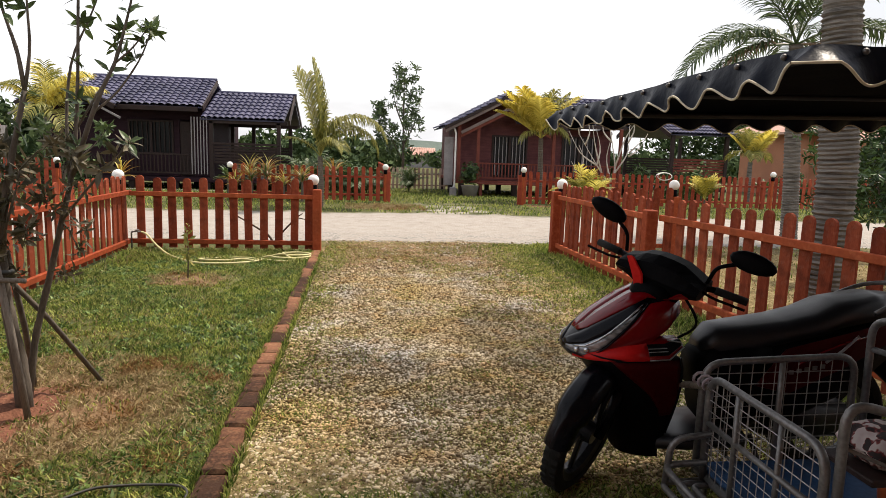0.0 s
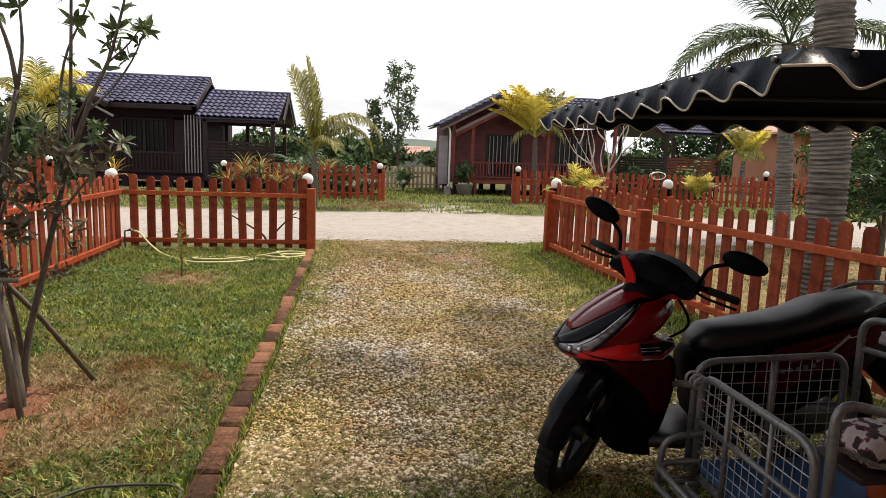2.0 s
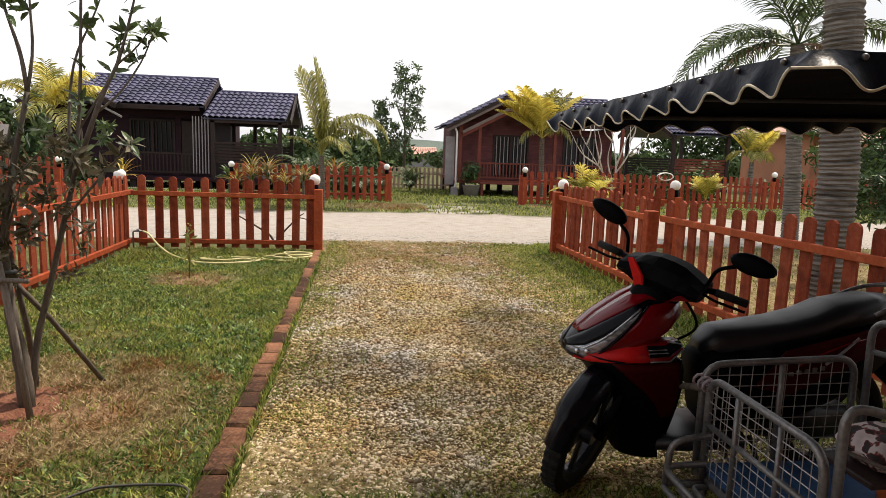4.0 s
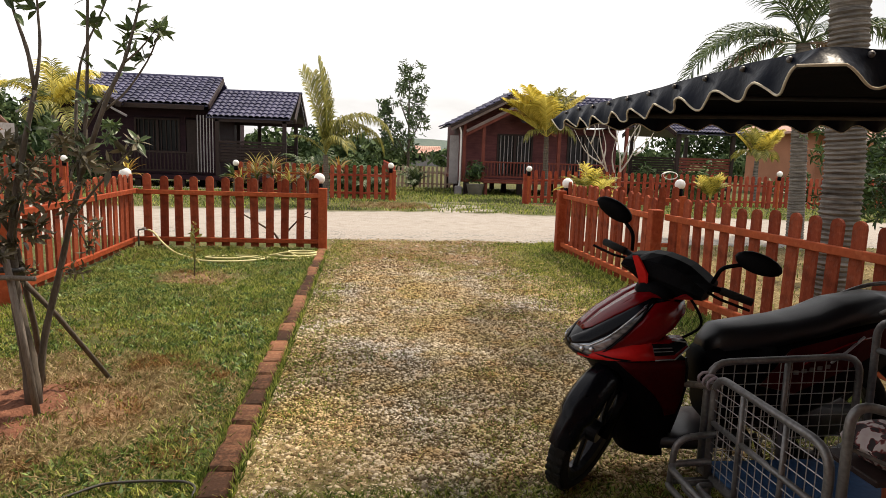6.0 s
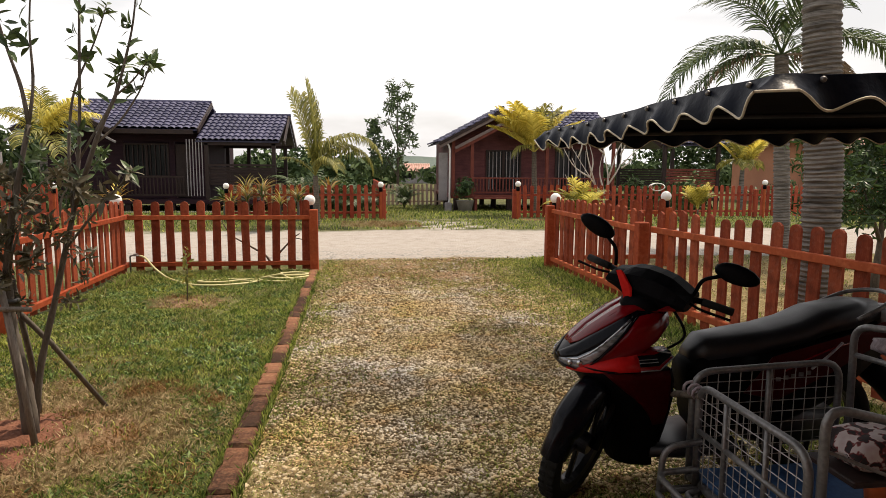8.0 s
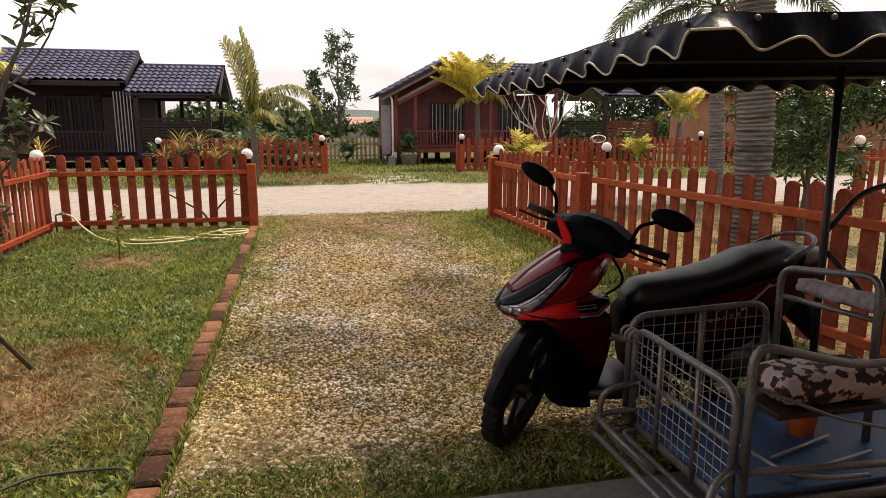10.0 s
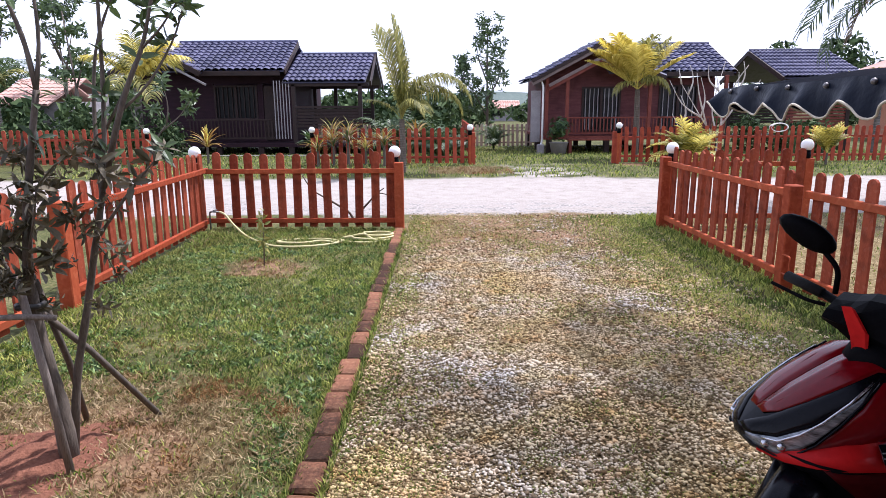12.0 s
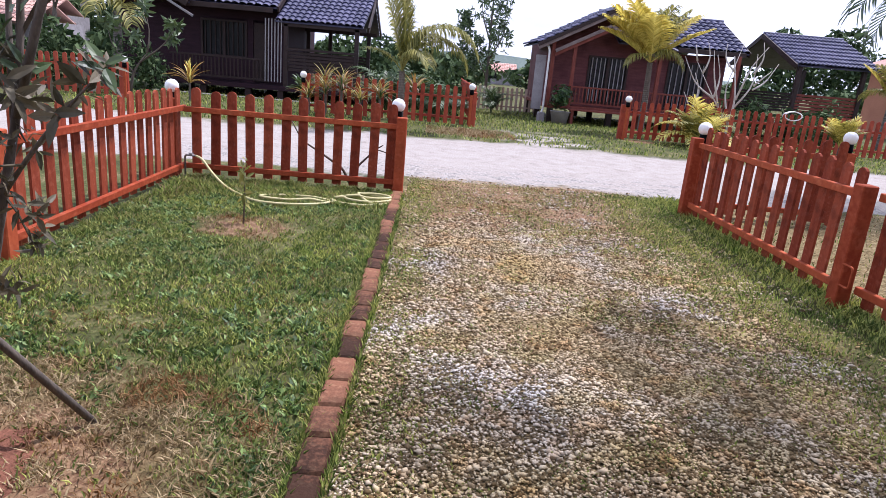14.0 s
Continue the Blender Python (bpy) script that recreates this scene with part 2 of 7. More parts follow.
def cloth_material():
    m = mat("patterned_cloth", (0.55, 0.50, 0.46), (0.72, 0.68, 0.62), 6, 0.9, 0.4, fine=60)
    n, l = m.node_tree.nodes, m.node_tree.links
    tc = n.new("ShaderNodeTexCoord")
    v = n.new("ShaderNodeTexVoronoi")
    v.inputs["Scale"].default_value = 11
    nz = n.new("ShaderNodeTexNoise")
    nz.inputs["Scale"].default_value = 24
    l.new(tc.outputs["Object"], v.inputs["Vector"])
    l.new(tc.outputs["Object"], nz.inputs["Vector"])
    r = ramp_node(m.node_tree, [(0.44, (0.02, 0.012, 0.012)), (0.48, (0.16, 0.02, 0.02)), (0.52, (0.46, 0.40, 0.38)), (0.75, (0.40, 0.30, 0.30))])
    l.new(nz.outputs["Fac"], r.inputs["Fac"])
    l.new(r.outputs["Color"], n["Principled BSDF"].inputs["Base Color"])
    return m


M["cloth"] = cloth_material()


def patches(m, specs):
    """Tints a material in soft patches of several sizes: (scale, from, to, tint)."""
    nt = m.node_tree
    n, l = nt.nodes, nt.links
    b = n["Principled BSDF"]
    own = b.inputs["Base Color"].links[0].from_socket
    users = [k.to_socket for k in own.links]
    tc = n.new("ShaderNodeTexCoord")
    for scale, lo, hi, tint in specs:
        t = n.new("ShaderNodeTexNoise")
        t.inputs["Scale"].default_value, t.inputs["Detail"].default_value = scale, 6
        l.new(tc.outputs["Object"], t.inputs["Vector"])
        k = n.new("ShaderNodeMapRange")
        k.inputs["From Min"].default_value, k.inputs["From Max"].default_value = lo, hi
        l.new(t.outputs["Fac"], k.inputs["Value"])
        mx = n.new("ShaderNodeMix")
        mx.data_type, mx.blend_type = "RGBA", "MULTIPLY"
        l.new(k.outputs[0], mx.inputs[0])
        l.new(own, mx.inputs[6])
        mx.inputs[7].default_value = (*tint, 1)
        own = mx.outputs[2]
    for socket in users:
        l.new(own, socket)


# gravel with warm ochre and mossy patches; lawn with yellow, dark and worn patches
patches(M["stone"], ((0.8, 0.40, 0.62, (0.98, 0.88, 0.66)), (2.2, 0.49, 0.62, (0.88, 0.86, 0.66)), (6.0, 0.52, 0.62, (0.88, 0.76, 0.62)), (1.2, 0.47, 0.62, (1.02, 1.12, 1.38))))
patches(M["grass"], ((0.7, 0.44, 0.60, (1.3, 1.25, 1.05)), (3.2, 0.50, 0.60, (0.72, 0.84, 0.70))))
patches(M["fence"], ((6.0, 0.50, 0.62, (0.60, 0.62, 0.66)), (24.0, 0.54, 0.64, (1.2, 1.45, 1.7))))
patches(M["fence_rail"], ((3.0, 0.52, 0.64, (0.72, 0.72, 0.74)), (16.0, 0.54, 0.64, (1.15, 1.35, 1.5))))
patches(M["fence_far"], ((5.0, 0.50, 0.62, (0.65, 0.68, 0.72)),))
patches(M["brick"], ((3.0, 0.48, 0.60, (0.62, 0.66, 0.66)), (30.0, 0.54, 0.64, (1.25, 1.4, 1.4))))
patches(M["wall_maroon"], ((1.2, 0.48, 0.62, (0.72, 0.70, 0.72)),))
patches(M["roof_dark"], ((0.6, 0.46, 0.62, (1.5, 1.45, 1.35)), (5.0, 0.50, 0.62, (0.65, 0.65, 0.68))))
patches(M["concrete"], ((0.9, 0.48, 0.62, (0.7, 0.7, 0.66)), (7.0, 0.52, 0.62, (1.2, 1.2, 1.2))))
patches(M["dry_grass"], ((2.2, 0.50, 0.62, (0.75, 0.55, 0.42)), (9.0, 0.50, 0.64, (0.6, 0.55, 0.5))))

# worn patches of the ground: centre, radius (m)
BARE = [(-1.2, 3.7, 0.95), (-1.2, 7.3, 0.45), (1.2, 16.7, 0.7), (5.6, 18.3, 0.5)]


def ground_material():
    m = bpy.data.materials.new("ground")
    m.use_nodes = True
    nt = m.node_tree
    n, l = nt.nodes, nt.links
    b = n["Principled BSDF"]
    b.inputs["Roughness"].default_value = 0.95
    b.inputs["Specular IOR Level"].default_value = 0.15
    geo = n.new("ShaderNodeNewGeometry")

    def noise_tex(scale, detail=5):
        t = n.new("ShaderNodeTexNoise")
        t.inputs["Scale"].default_value, t.inputs["Detail"].default_value = scale, detail
        l.new(geo.outputs["Position"], t.inputs["Vector"])
        return t.outputs["Fac"]

    def mth(op, a, bb=0.0, c=0.0):
        k = n.new("ShaderNodeMath")
        k.operation = op
        for i, v in enumerate((a, bb, c)):
            if isinstance(v, (int, float)):
                k.inputs[i].default_value = v
            else:
                l.new(v, k.inputs[i])
        return k.outputs[0]

    def step(v, lo, hi):
        k = n.new("ShaderNodeMapRange")
        k.interpolation_type = "SMOOTHSTEP"
        k.inputs["From Min"].default_value, k.inputs["From Max"].default_value = lo, hi
        l.new(v, k.inputs["Value"])
        return k.outputs[0]

    def tone(fac, *stops):
        r = ramp_node(nt, stops)
        l.new(fac, r.inputs["Fac"])
        return r.outputs["Color"]

    def mix(f, a, bb):
        k = n.new("ShaderNodeMix")
        k.data_type = "RGBA"
        l.new(f, k.inputs[0])
        l.new(a, k.inputs[6])
        l.new(bb, k.inputs[7])
        return k.outputs[2]

    sep = n.new("ShaderNodeSeparateXYZ")
    l.new(geo.outputs["Position"], sep.inputs[0])
    n1, n2, n3, n4 = noise_tex(0.7), noise_tex(4.0), noise_tex(28.0, 6), noise_tex(1.7)
    wob = mth("MULTIPLY_ADD", n2, 0.7, -0.35)
    wob2 = mth("MULTIPLY_ADD", n1, 1.8, -0.9)
    X = mth("ADD", sep.outputs["X"], mth("MULTIPLY", wob, 0.35))
    Yw = mth("ADD", mth("ADD", sep.outputs["Y"], wob), wob2)
    grassy = tone(mth("MULTIPLY_ADD", n3, 0.5, mth("MULTIPLY", n4, 0.5)), (0.34, (0.030, 0.034, 0.012)), (0.52, (0.085, 0.092, 0.028)), (0.66, (0.20, 0.165, 0.08)))
    gravel = tone(mth("MULTIPLY_ADD", n3, 0.7, mth("MULTIPLY", n2, 0.3)), (0.36, (0.075, 0.054, 0.024)), (0.5, (0.20, 0.145, 0.066)), (0.64, (0.33, 0.26, 0.14)))
    sandy = tone(mth("MULTIPLY_ADD", n3, 0.5, mth("MULTIPLY", n2, 0.5)), (0.30, (0.22, 0.195, 0.165)), (0.45, (0.335, 0.30, 0.265)), (0.66, (0.40, 0.37, 0.335)))
    brown = tone(n3, (0.35, (0.13, 0.062, 0.036)), (0.65, (0.30, 0.19, 0.105)))
    drive = mth("MULTIPLY", mth("MULTIPLY", step(X, -0.05, 0.15), mth("SUBTRACT", 1.0, step(X, 2.75, 3.2))), mth("MULTIPLY", mth("SUBTRACT", 1.0, step(Yw, 10.2, 10.9)), step(Yw, 2.5, 2.9)))
    drive = mth("MULTIPLY", drive, mth("SUBTRACT", 1.0, mth("MULTIPLY", step(n4, 0.56, 0.70), 0.75)))
    road = mth("MULTIPLY", step(Yw, 10.25, 10.65), mth("SUBTRACT", 1.0, step(Yw, 14.9, 15.5)))
    lane = mth("MULTIPLY", mth("MULTIPLY", step(X, 1.6, 2.4), mth("SUBTRACT", 1.0, step(X, 3.4, 4.4))), mth("MULTIPLY", step(Yw, 15.0, 15.4), mth("SUBTRACT", 1.0, step(Yw, 17.0, 19.0))))
    lane = mth("MULTIPLY", lane, step(n4, 0.42, 0.6))
    plot = mth("MULTIPLY", step(X, 3.4, 3.9), mth("SUBTRACT", 1.0, step(Yw, 9.8, 10.6)))
    col = mix(mth("MAXIMUM", drive, mth("MULTIPLY", plot, 0.85)), grassy, gravel)
    dirt = mth("MULTIPLY", mth("MULTIPLY", step(Yw, 6.4, 8.8), mth("SUBTRACT", 1.0, step(Yw, 10.1, 10.6))), mth("MULTIPLY", step(X, 0.0, 0.6), mth("SUBTRACT", 1.0, step(X, 2.4, 3.1))))
    col = mix(mth("MULTIPLY", dirt, mth("MULTIPLY", step(n2, 0.34, 0.54), 0.9)), col, brown)
    col = mix(lane, col, sandy)
    stony = tone(n3, (0.38, (0.11, 0.105, 0.10)), (0.5, (0.24, 0.225, 0.205)), (0.62, (0.42, 0.39, 0.35)))
    streak = mth("MULTIPLY", step(n2, 0.46, 0.60), mth("MULTIPLY", step(Yw, 10.2, 10.6), mth("SUBTRACT", 1.0, step(Yw, 11.3, 12.4))))
    col = mix(road, col, mix(mth("MULTIPLY", streak, 0.75), sandy, stony))
    for cx, cy, r in BARE:
        dx, dy = mth("SUBTRACT", sep.outputs["X"], cx), mth("SUBTRACT", sep.outputs["Y"], cy)
        d = mth("SQRT", mth("ADD", mth("MULTIPLY", dx, dx), mth("MULTIPLY", dy, dy)))
        d = mth("ADD", d, mth("MULTIPLY", wob, 0.8))
        col = mix(mth("MULTIPLY", mth("SUBTRACT", 1.0, step(d, r * 0.45, r)), 0.85), col, brown)
    l.new(col, b.inputs["Base Color"])
    bp = n.new("ShaderNodeBump")
    bp.inputs["Strength"].default_value, bp.inputs["Distance"].default_value = 0.7, 0.03
    l.new(mth("ADD", n3, mth("MULTIPLY", n2, 0.5)), bp.inputs["Height"])
    l.new(bp.outputs[0], b.inputs["Normal"])
    return m


M["ground"] = ground_material()


# ---- mesh helpers ----
class Geo:
    """Collects vertices and faces of one mesh."""

    def __init__(self):
        self.v, self.f = [], []

    def add(self, vs, fs):
        o = len(self.v)
        self.v += [tuple(p) for p in vs]
        self.f += [tuple(i + o for i in f) for f in fs]
        return self

    def box(self, x0, x1, y0, y1, z0, z1, b=0.0, m=None):
        c = Vector(((x0 + x1) / 2, (y0 + y1) / 2, (z0 + z1) / 2))
        h = Vector((abs(x1 - x0) / 2, abs(y1 - y0) / 2, abs(z1 - z0) / 2))
        b = min(b, min(h) * 0.9)
        if b <= 0:
            vs = [(c.x + sx * h.x, c.y + sy * h.y, c.z + sz * h.z) for sx in (-1, 1) for sy in (-1, 1) for sz in (-1, 1)]
            fs = [(0, 1, 3, 2), (4, 6, 7, 5), (0, 4, 5, 1), (2, 3, 7, 6), (0, 2, 6, 4), (1, 5, 7, 3)]
        else:
            vs, ix = [], {}
            for sx in (-1, 1):
                for sy in (-1, 1):
                    for sz in (-1, 1):
                        s = (sx, sy, sz)
                        for a in range(3):
                            p = [c[i] + s[i] * (h[i] - (0 if i == a else b)) for i in range(3)]
                            ix[s, a] = len(vs)
                            vs.append(tuple(p))
            fs = []
            for a in range(3):
                o1, o2 = [i for i in range(3) if i != a]
                for sg in (-1, 1):
                    q = []
                    for s1, s2 in ((-1, -1), (1, -1), (1, 1), (-1, 1)):
                        s = [0, 0, 0]
                        s[a], s[o1], s[o2] = sg, s1, s2
                        q.append(ix[tuple(s), a])
                    fs.append(tuple(q))
                for s1 in (-1, 1):
                    for s2 in (-1, 1):
                        sa, sb = [0, 0, 0], [0, 0, 0]
                        sa[o1] = sb[o1] = s1
                        sa[o2] = sb[o2] = s2
                        sa[a], sb[a] = -1, 1
                        sa, sb = tuple(sa), tuple(sb)
                        fs.append((ix[sa, o1], ix[sb, o1], ix[sb, o2], ix[sa, o2]))
            for sx in (-1, 1):
                for sy in (-1, 1):
                    for sz in (-1, 1):
                        fs.append(tuple(ix[(sx, sy, sz), a] for a in range(3)))
        if m is not None:
            vs = [m @ Vector(p) for p in vs]
        return self.add(vs, fs)

    def tube(self, pts, r, seg=8, caps=True):
        pts = [Vector(p) for p in pts]
        rs = r if isinstance(r, (list, tuple)) else [r] * len(pts)
        t0 = (pts[1] - pts[0]).normalized()
        up = Vector((0, 0, 1)) if abs(t0.z) < 0.9 else Vector((1, 0, 0))
        nrm = (up - t0 * up.dot(t0)).normalized()
        vs, fs = [], []
        for i, p in enumerate(pts):
            a = pts[min(i + 1, len(pts) - 1)] - pts[max(i - 1, 0)]
            t = a.normalized() if a.length > 1e-9 else t0
            nrm = (nrm - t * nrm.dot(t)).normalized()
            bn = t.cross(nrm)
            for k in range(seg):
                w = 2 * math.pi * k / seg
                vs.append(p + (nrm * math.cos(w) + bn * math.sin(w)) * rs[i])
        for i in range(len(pts) - 1):
            for k in range(seg):
                k2 = (k + 1) % seg
                fs.append((i * seg + k, i * seg + k2, (i + 1) * seg + k2, (i + 1) * seg + k))
        if caps:
            fs.append(tuple(range(seg))[::-1])
            fs.append(tuple((len(pts) - 1) * seg + k for k in range(seg)))
        return self.add(vs, fs)

    def lathe(self, prof, seg=20, m=None):
        """Profile of (radius, height) turned about z."""
        vs = [(r * math.cos(2 * math.pi * k / seg), r * math.sin(2 * math.pi * k / seg), z) for r, z in prof for k in range(seg)]
        fs = [(i * seg + k, i * seg + (k + 1) % seg, (i + 1) * seg + (k + 1) % seg, (i + 1) * seg + k) for i in range(len(prof) - 1) for k in range(seg)]
        if m is not None:
            vs = [m @ Vector(p) for p in vs]
        return self.add(vs, fs)

    def ball(self, c, r, seg=16, rings=9, squash=1.0):
        return self.lathe([(max(1e-4, r * math.sin(math.pi * i / rings)), -r * squash * math.cos(math.pi * i / rings)) for i in range(rings + 1)], seg, Matrix.Translation(c))

    def loft(self, rings, closed=True, caps=True):
        k = len(rings[0])
        vs = [p for ring in rings for p in ring]
        fs = []
        for i in range(len(rings) - 1):
            for j in range(k if closed else k - 1):
                j2 = (j + 1) % k
                fs.append((i * k + j, i * k + j2, (i + 1) * k + j2, (i + 1) * k + j))
        if caps and closed:
            fs.append(tuple(range(k))[::-1])
            fs.append(tuple((len(rings) - 1) * k + j for j in range(k)))
        return self.add(vs, fs)

    def mesh(self, name, material, smooth=False, normals=True):
        me = bpy.data.meshes.new(name)
        me.from_pydata(self.v, [], self.f)
        if normals and len(self.f) < 30000:
            bm = bmesh.new()
            bm.from_mesh(me)
            bmesh.ops.recalc_face_normals(bm, faces=bm.faces[:])
            bm.to_mesh(me)
            bm.free()
        me.materials.append(material)
        if smooth:
            me.polygons.foreach_set("use_smooth", [True] * len(me.polygons))
        me.update()
        return me


def thing(name, label, category, group="", at=None, kind=""):
    return tagged(empty_at(name, at), label, category, group, kind)


def empty_at(name, at):
    ob = new(name)
    ob.empty_display_size = 0.1
    if at is not None:
        ob.matrix_basis = at
    return ob


def part(name, geo, material, parent, label="", smooth=False):
    me = geo if isinstance(geo, bpy.types.Mesh) else geo.mesh(name, material, smooth)
    ob = new(name, me)
    ob.parent = parent
    return tagged(ob, label)


def solo(name, geo, material, label, category, group="", kind="", smooth=False):
    return tagged(new(name, geo if isinstance(geo, bpy.types.Mesh) else geo.mesh(name, material, smooth)), label, category, group, kind)


def arc(c, r, a0, a1, nseg, u, w):
    """Points of an arc about c in the plane of u and w."""
    u, w = Vector(u), Vector(w)
    return [Vector(c) + u * (r * math.cos(radians(a0 + (a1 - a0) * i / nseg))) + w * (r * math.sin(radians(a0 + (a1 - a0) * i / nseg))) for i in range(nseg + 1)]


def rounded(pts, r, nseg=5):
    """A polyline with its inner corners rounded."""
    pts = [Vector(p) for p in pts]
    out = [pts[0]]
    for a, b, c in zip(pts, pts[1:], pts[2:]):
        d1, d2 = (a - b), (c - b)
        k = min(r, d1.length * 0.49, d2.length * 0.49)
        p, q = b + d1.normalized() * k, b + d2.normalized() * k
        for i in range(nseg + 1):
            s = i / nseg
            out.append(p * (1 - s) ** 2 + b * 2 * s * (1 - s) + q * s * s)
    return out + [pts[-1]]


def ground_z(x, y):
    """Height of the ground: level up to the far fence, then falling a little towards the houses."""
    t = min(max((y - 18.8) / 9.0, 0.0), 1.0)
    return -0.26 * t * t * (3 - 2 * t)


# ---- ground ----
def build_ground():
    xs = [-900, -300, -120, -60, -40, -30, -24, -18, -14, -11] + [-9 + 0.5 * i for i in range(60)] + [22, 26, 32, 42, 60, 120, 300, 900]
    ys = [-400, -100, -30, -10, -4] + [-2 + 0.4 * i for i in range(75)] + [29, 31, 34, 38, 44, 55, 80, 140, 300, 900, 2500]
    g = Geo()
    vs = []
    for y in ys:
        for x in xs:
            near = max(0.0, 1 - abs(y - 8) / 30) * max(0.0, 1 - abs(x) / 25)
            vs.append((x, y, ground_z(x, y) + near * 0.025 * (noise.noise((x * 0.5, y * 0.5, 0)) - 0.2) - (0.02 if 10.6 < y < 15.2 else 0)))
    w = len(xs)
    g.add(vs, [(j * w + i, j * w + i + 1, (j + 1) * w + i + 1, (j + 1) * w + i) for j in range(len(ys) - 1) for i in range(w - 1)])
    solo("ground", g, M["ground"], "grassy yard with gravel drive and a pale sand road", "ground", kind="structure", smooth=True)


build_ground()

slab = Geo().box(-0.6, 6.0, -3.0, 2.34, -0.1, 0.035, 0.012)
solo("pavement", slab, M["concrete"], "grey concrete slab at the edge of the grass", "pavement", kind="structure")


# unseen wall and ceiling, added to hold skylight off the scooter and awning
solo("wall_south", Geo().box(-7.0, 9.0, -1.75, -1.6, -0.1, 2.85), M["terracotta"], "unseen plastered wall added behind the slab to block skylight", "wall", kind="structure")
solo("ceiling", Geo().box(-0.8, 6.6, -1.6, 1.3, 2.70, 2.80), M["white"], "unseen white ceiling added over the slab to block skylight", "ceiling", kind="structure")


# ---- fences ----
def picket_mesh(h, w, t, mname):
    """A flat board with a rounded head, from z = 0 to h."""
    prof = [(-w / 2, 0), (w / 2, 0), (w / 2, h - w * 0.45)]
    prof += [(w / 2 * math.cos(radians(a)), h - w * 0.45 + w * 0.45 * math.sin(radians(a))) for a in (30, 60, 90, 120, 150)]
    prof += [(-w / 2, h - w * 0.45)]
    g = Geo()
    g.loft([[(x, -t / 2, z) for x, z in prof], [(x, t / 2, z) for x, z in prof]])
    return g.mesh("picket", M[mname])


PICKETS = {}


def fence(p0, p1, label, posts=(), top=1.0, rails=(0.11, 0.76), spacing=0.195, width=0.105, front=-1, mname="fence", lamps=(), rail_h=0.06, sink=0.03, group="", inset=0.12):
    """A picket fence from p0 to p1. front: the side (along its normal) on which the rails are nailed."""
    p0, p1 = Vector((*p0, 0)), Vector((*p1, 0))
    d = p1 - p0
    length = d.length
    ang = math.degrees(math.atan2(d.y, d.x))
    z0 = ground_z(p0.x, p0.y)
    at = pose(p0.x, p0.y, z0, 0, 0, ang)
    root = thing("fence", label, "fence", group, at)
    key = (round(top, 3), round(width, 3), mname)
    variants = PICKETS.setdefault(key, [picket_mesh(top - sink + dz, width, 0.022, mname) for dz in (-0.012, 0.0, 0.014)])
    count = max(1, int((length - 2 * inset) / spacing))
    gap = (length - 2 * inset) / count
    rng = random.Random(int(length * 1000) + int(p0.x * 77))
    for i in range(count + 1):
        if any(abs(inset + i * gap - q) < 0.07 for q in posts):
            continue
        ob = new("picket", rng.choice(variants))
        ob.parent = root
        ob.matrix_basis = pose(inset + i * gap + rng.uniform(-0.008, 0.008), rng.uniform(-0.003, 0.003), sink, rng.uniform(-0.5, 0.5), rng.uniform(-0.9, 0.9), 0)
    rm = M["fence_rail"] if mname == "fence" else M[mname]
    for z in rails:
        part("rail", Geo().box(0.0, length, front * 0.013, front * 0.058, z, z + rail_h, 0.005), rm, root)
    for q in posts:
        part("post", Geo().box(q - 0.058, q + 0.058, front * 0.06 - 0.058, front * 0.06 + 0.058, -0.05, top - 0.12, 0.008), rm, root)
    return root


def globe_lamp(x, y, z, r=0.078, far=False):
    """A white globe on a black socket that is carried by a slim post down to the ground."""
    z0 = ground_z(x, y)
    root = thing("globe_lamp", "white opal globe lamp on a black socket at the fence", "lamp", "globe lamps on the fences", pose(x, y, z0))
    h = z - z0
    part("stem", Geo().box(-0.03, 0.03, -0.03, 0.03, -0.03, h - r - 0.10, 0.004), M["fence_rail"], root, "orange wooden stem")
    part("socket", Geo().lathe([(0.001, h - r - 0.11), (0.05, h - r - 0.11), (0.055, h - r - 0.06), (0.048, h - r + 0.012), (0.001, h - r + 0.012)], 14), M["black_plastic"], root, "black socket", True)
    part("globe", Geo().ball((0, 0, h), r, 20, 12), M["globe"], root, "white globe", True)


NEAR = "orange-brown picket fences round the yard"
FAR = "picket fences across the road"
fence((-2.66, 9.38), (0.0, 9.36), "orange-brown painted picket fence panel beside the gate opening", posts=(0.06, 2.66), top=0.99, rails=(0.09, 0.73), group=NEAR)
fence((-2.52, 9.40), (-2.46, 5.95), "orange-brown painted picket fence along the lawn", posts=(3.42,), top=0.99, rails=(0.09, 0.74), front=1, group=NEAR)
fence((-2.48, 5.83), (-2.62, -0.6), "orange-brown picket fence behind the staked tree", posts=(), top=1.0, rails=(0.09, 0.75), front=1, group=NEAR)
fence((3.47, 9.36), (3.54, 6.40), "orange-brown picket fence panel with a stout end post", posts=(0.0, 2.96), top=1.04, rails=(0.11, 0.81), front=-1, group=NEAR, inset=0.16)
fence((3.60, 6.34), (4.02, 1.6), "orange-brown picket fence behind the parked scooter", posts=(), top=1.05, rails=(0.12, 0.82), front=-1, group=NEAR, inset=0.1)
fence((4.02, 1.55), (4.20, -1.0), "orange-brown picket fence continuing beside the slab", posts=(0.0,), top=1.05, rails=(0.12, 0.82), front=-1, group=NEAR)
fence((3.60, 9.46), (5.30, 9.44), "orange-brown picket fence panel along the road", posts=(1.7,), top=1.0, rails=(0.1, 0.78), front=1, group=NEAR)
for x, y, z in ((-2.66, 9.5, 0.99), (-0.06, 9.46, 0.99), (3.52, 9.46, 1.02), (5.27, 9.50, 1.05)):
    globe_lamp(x, y, z)

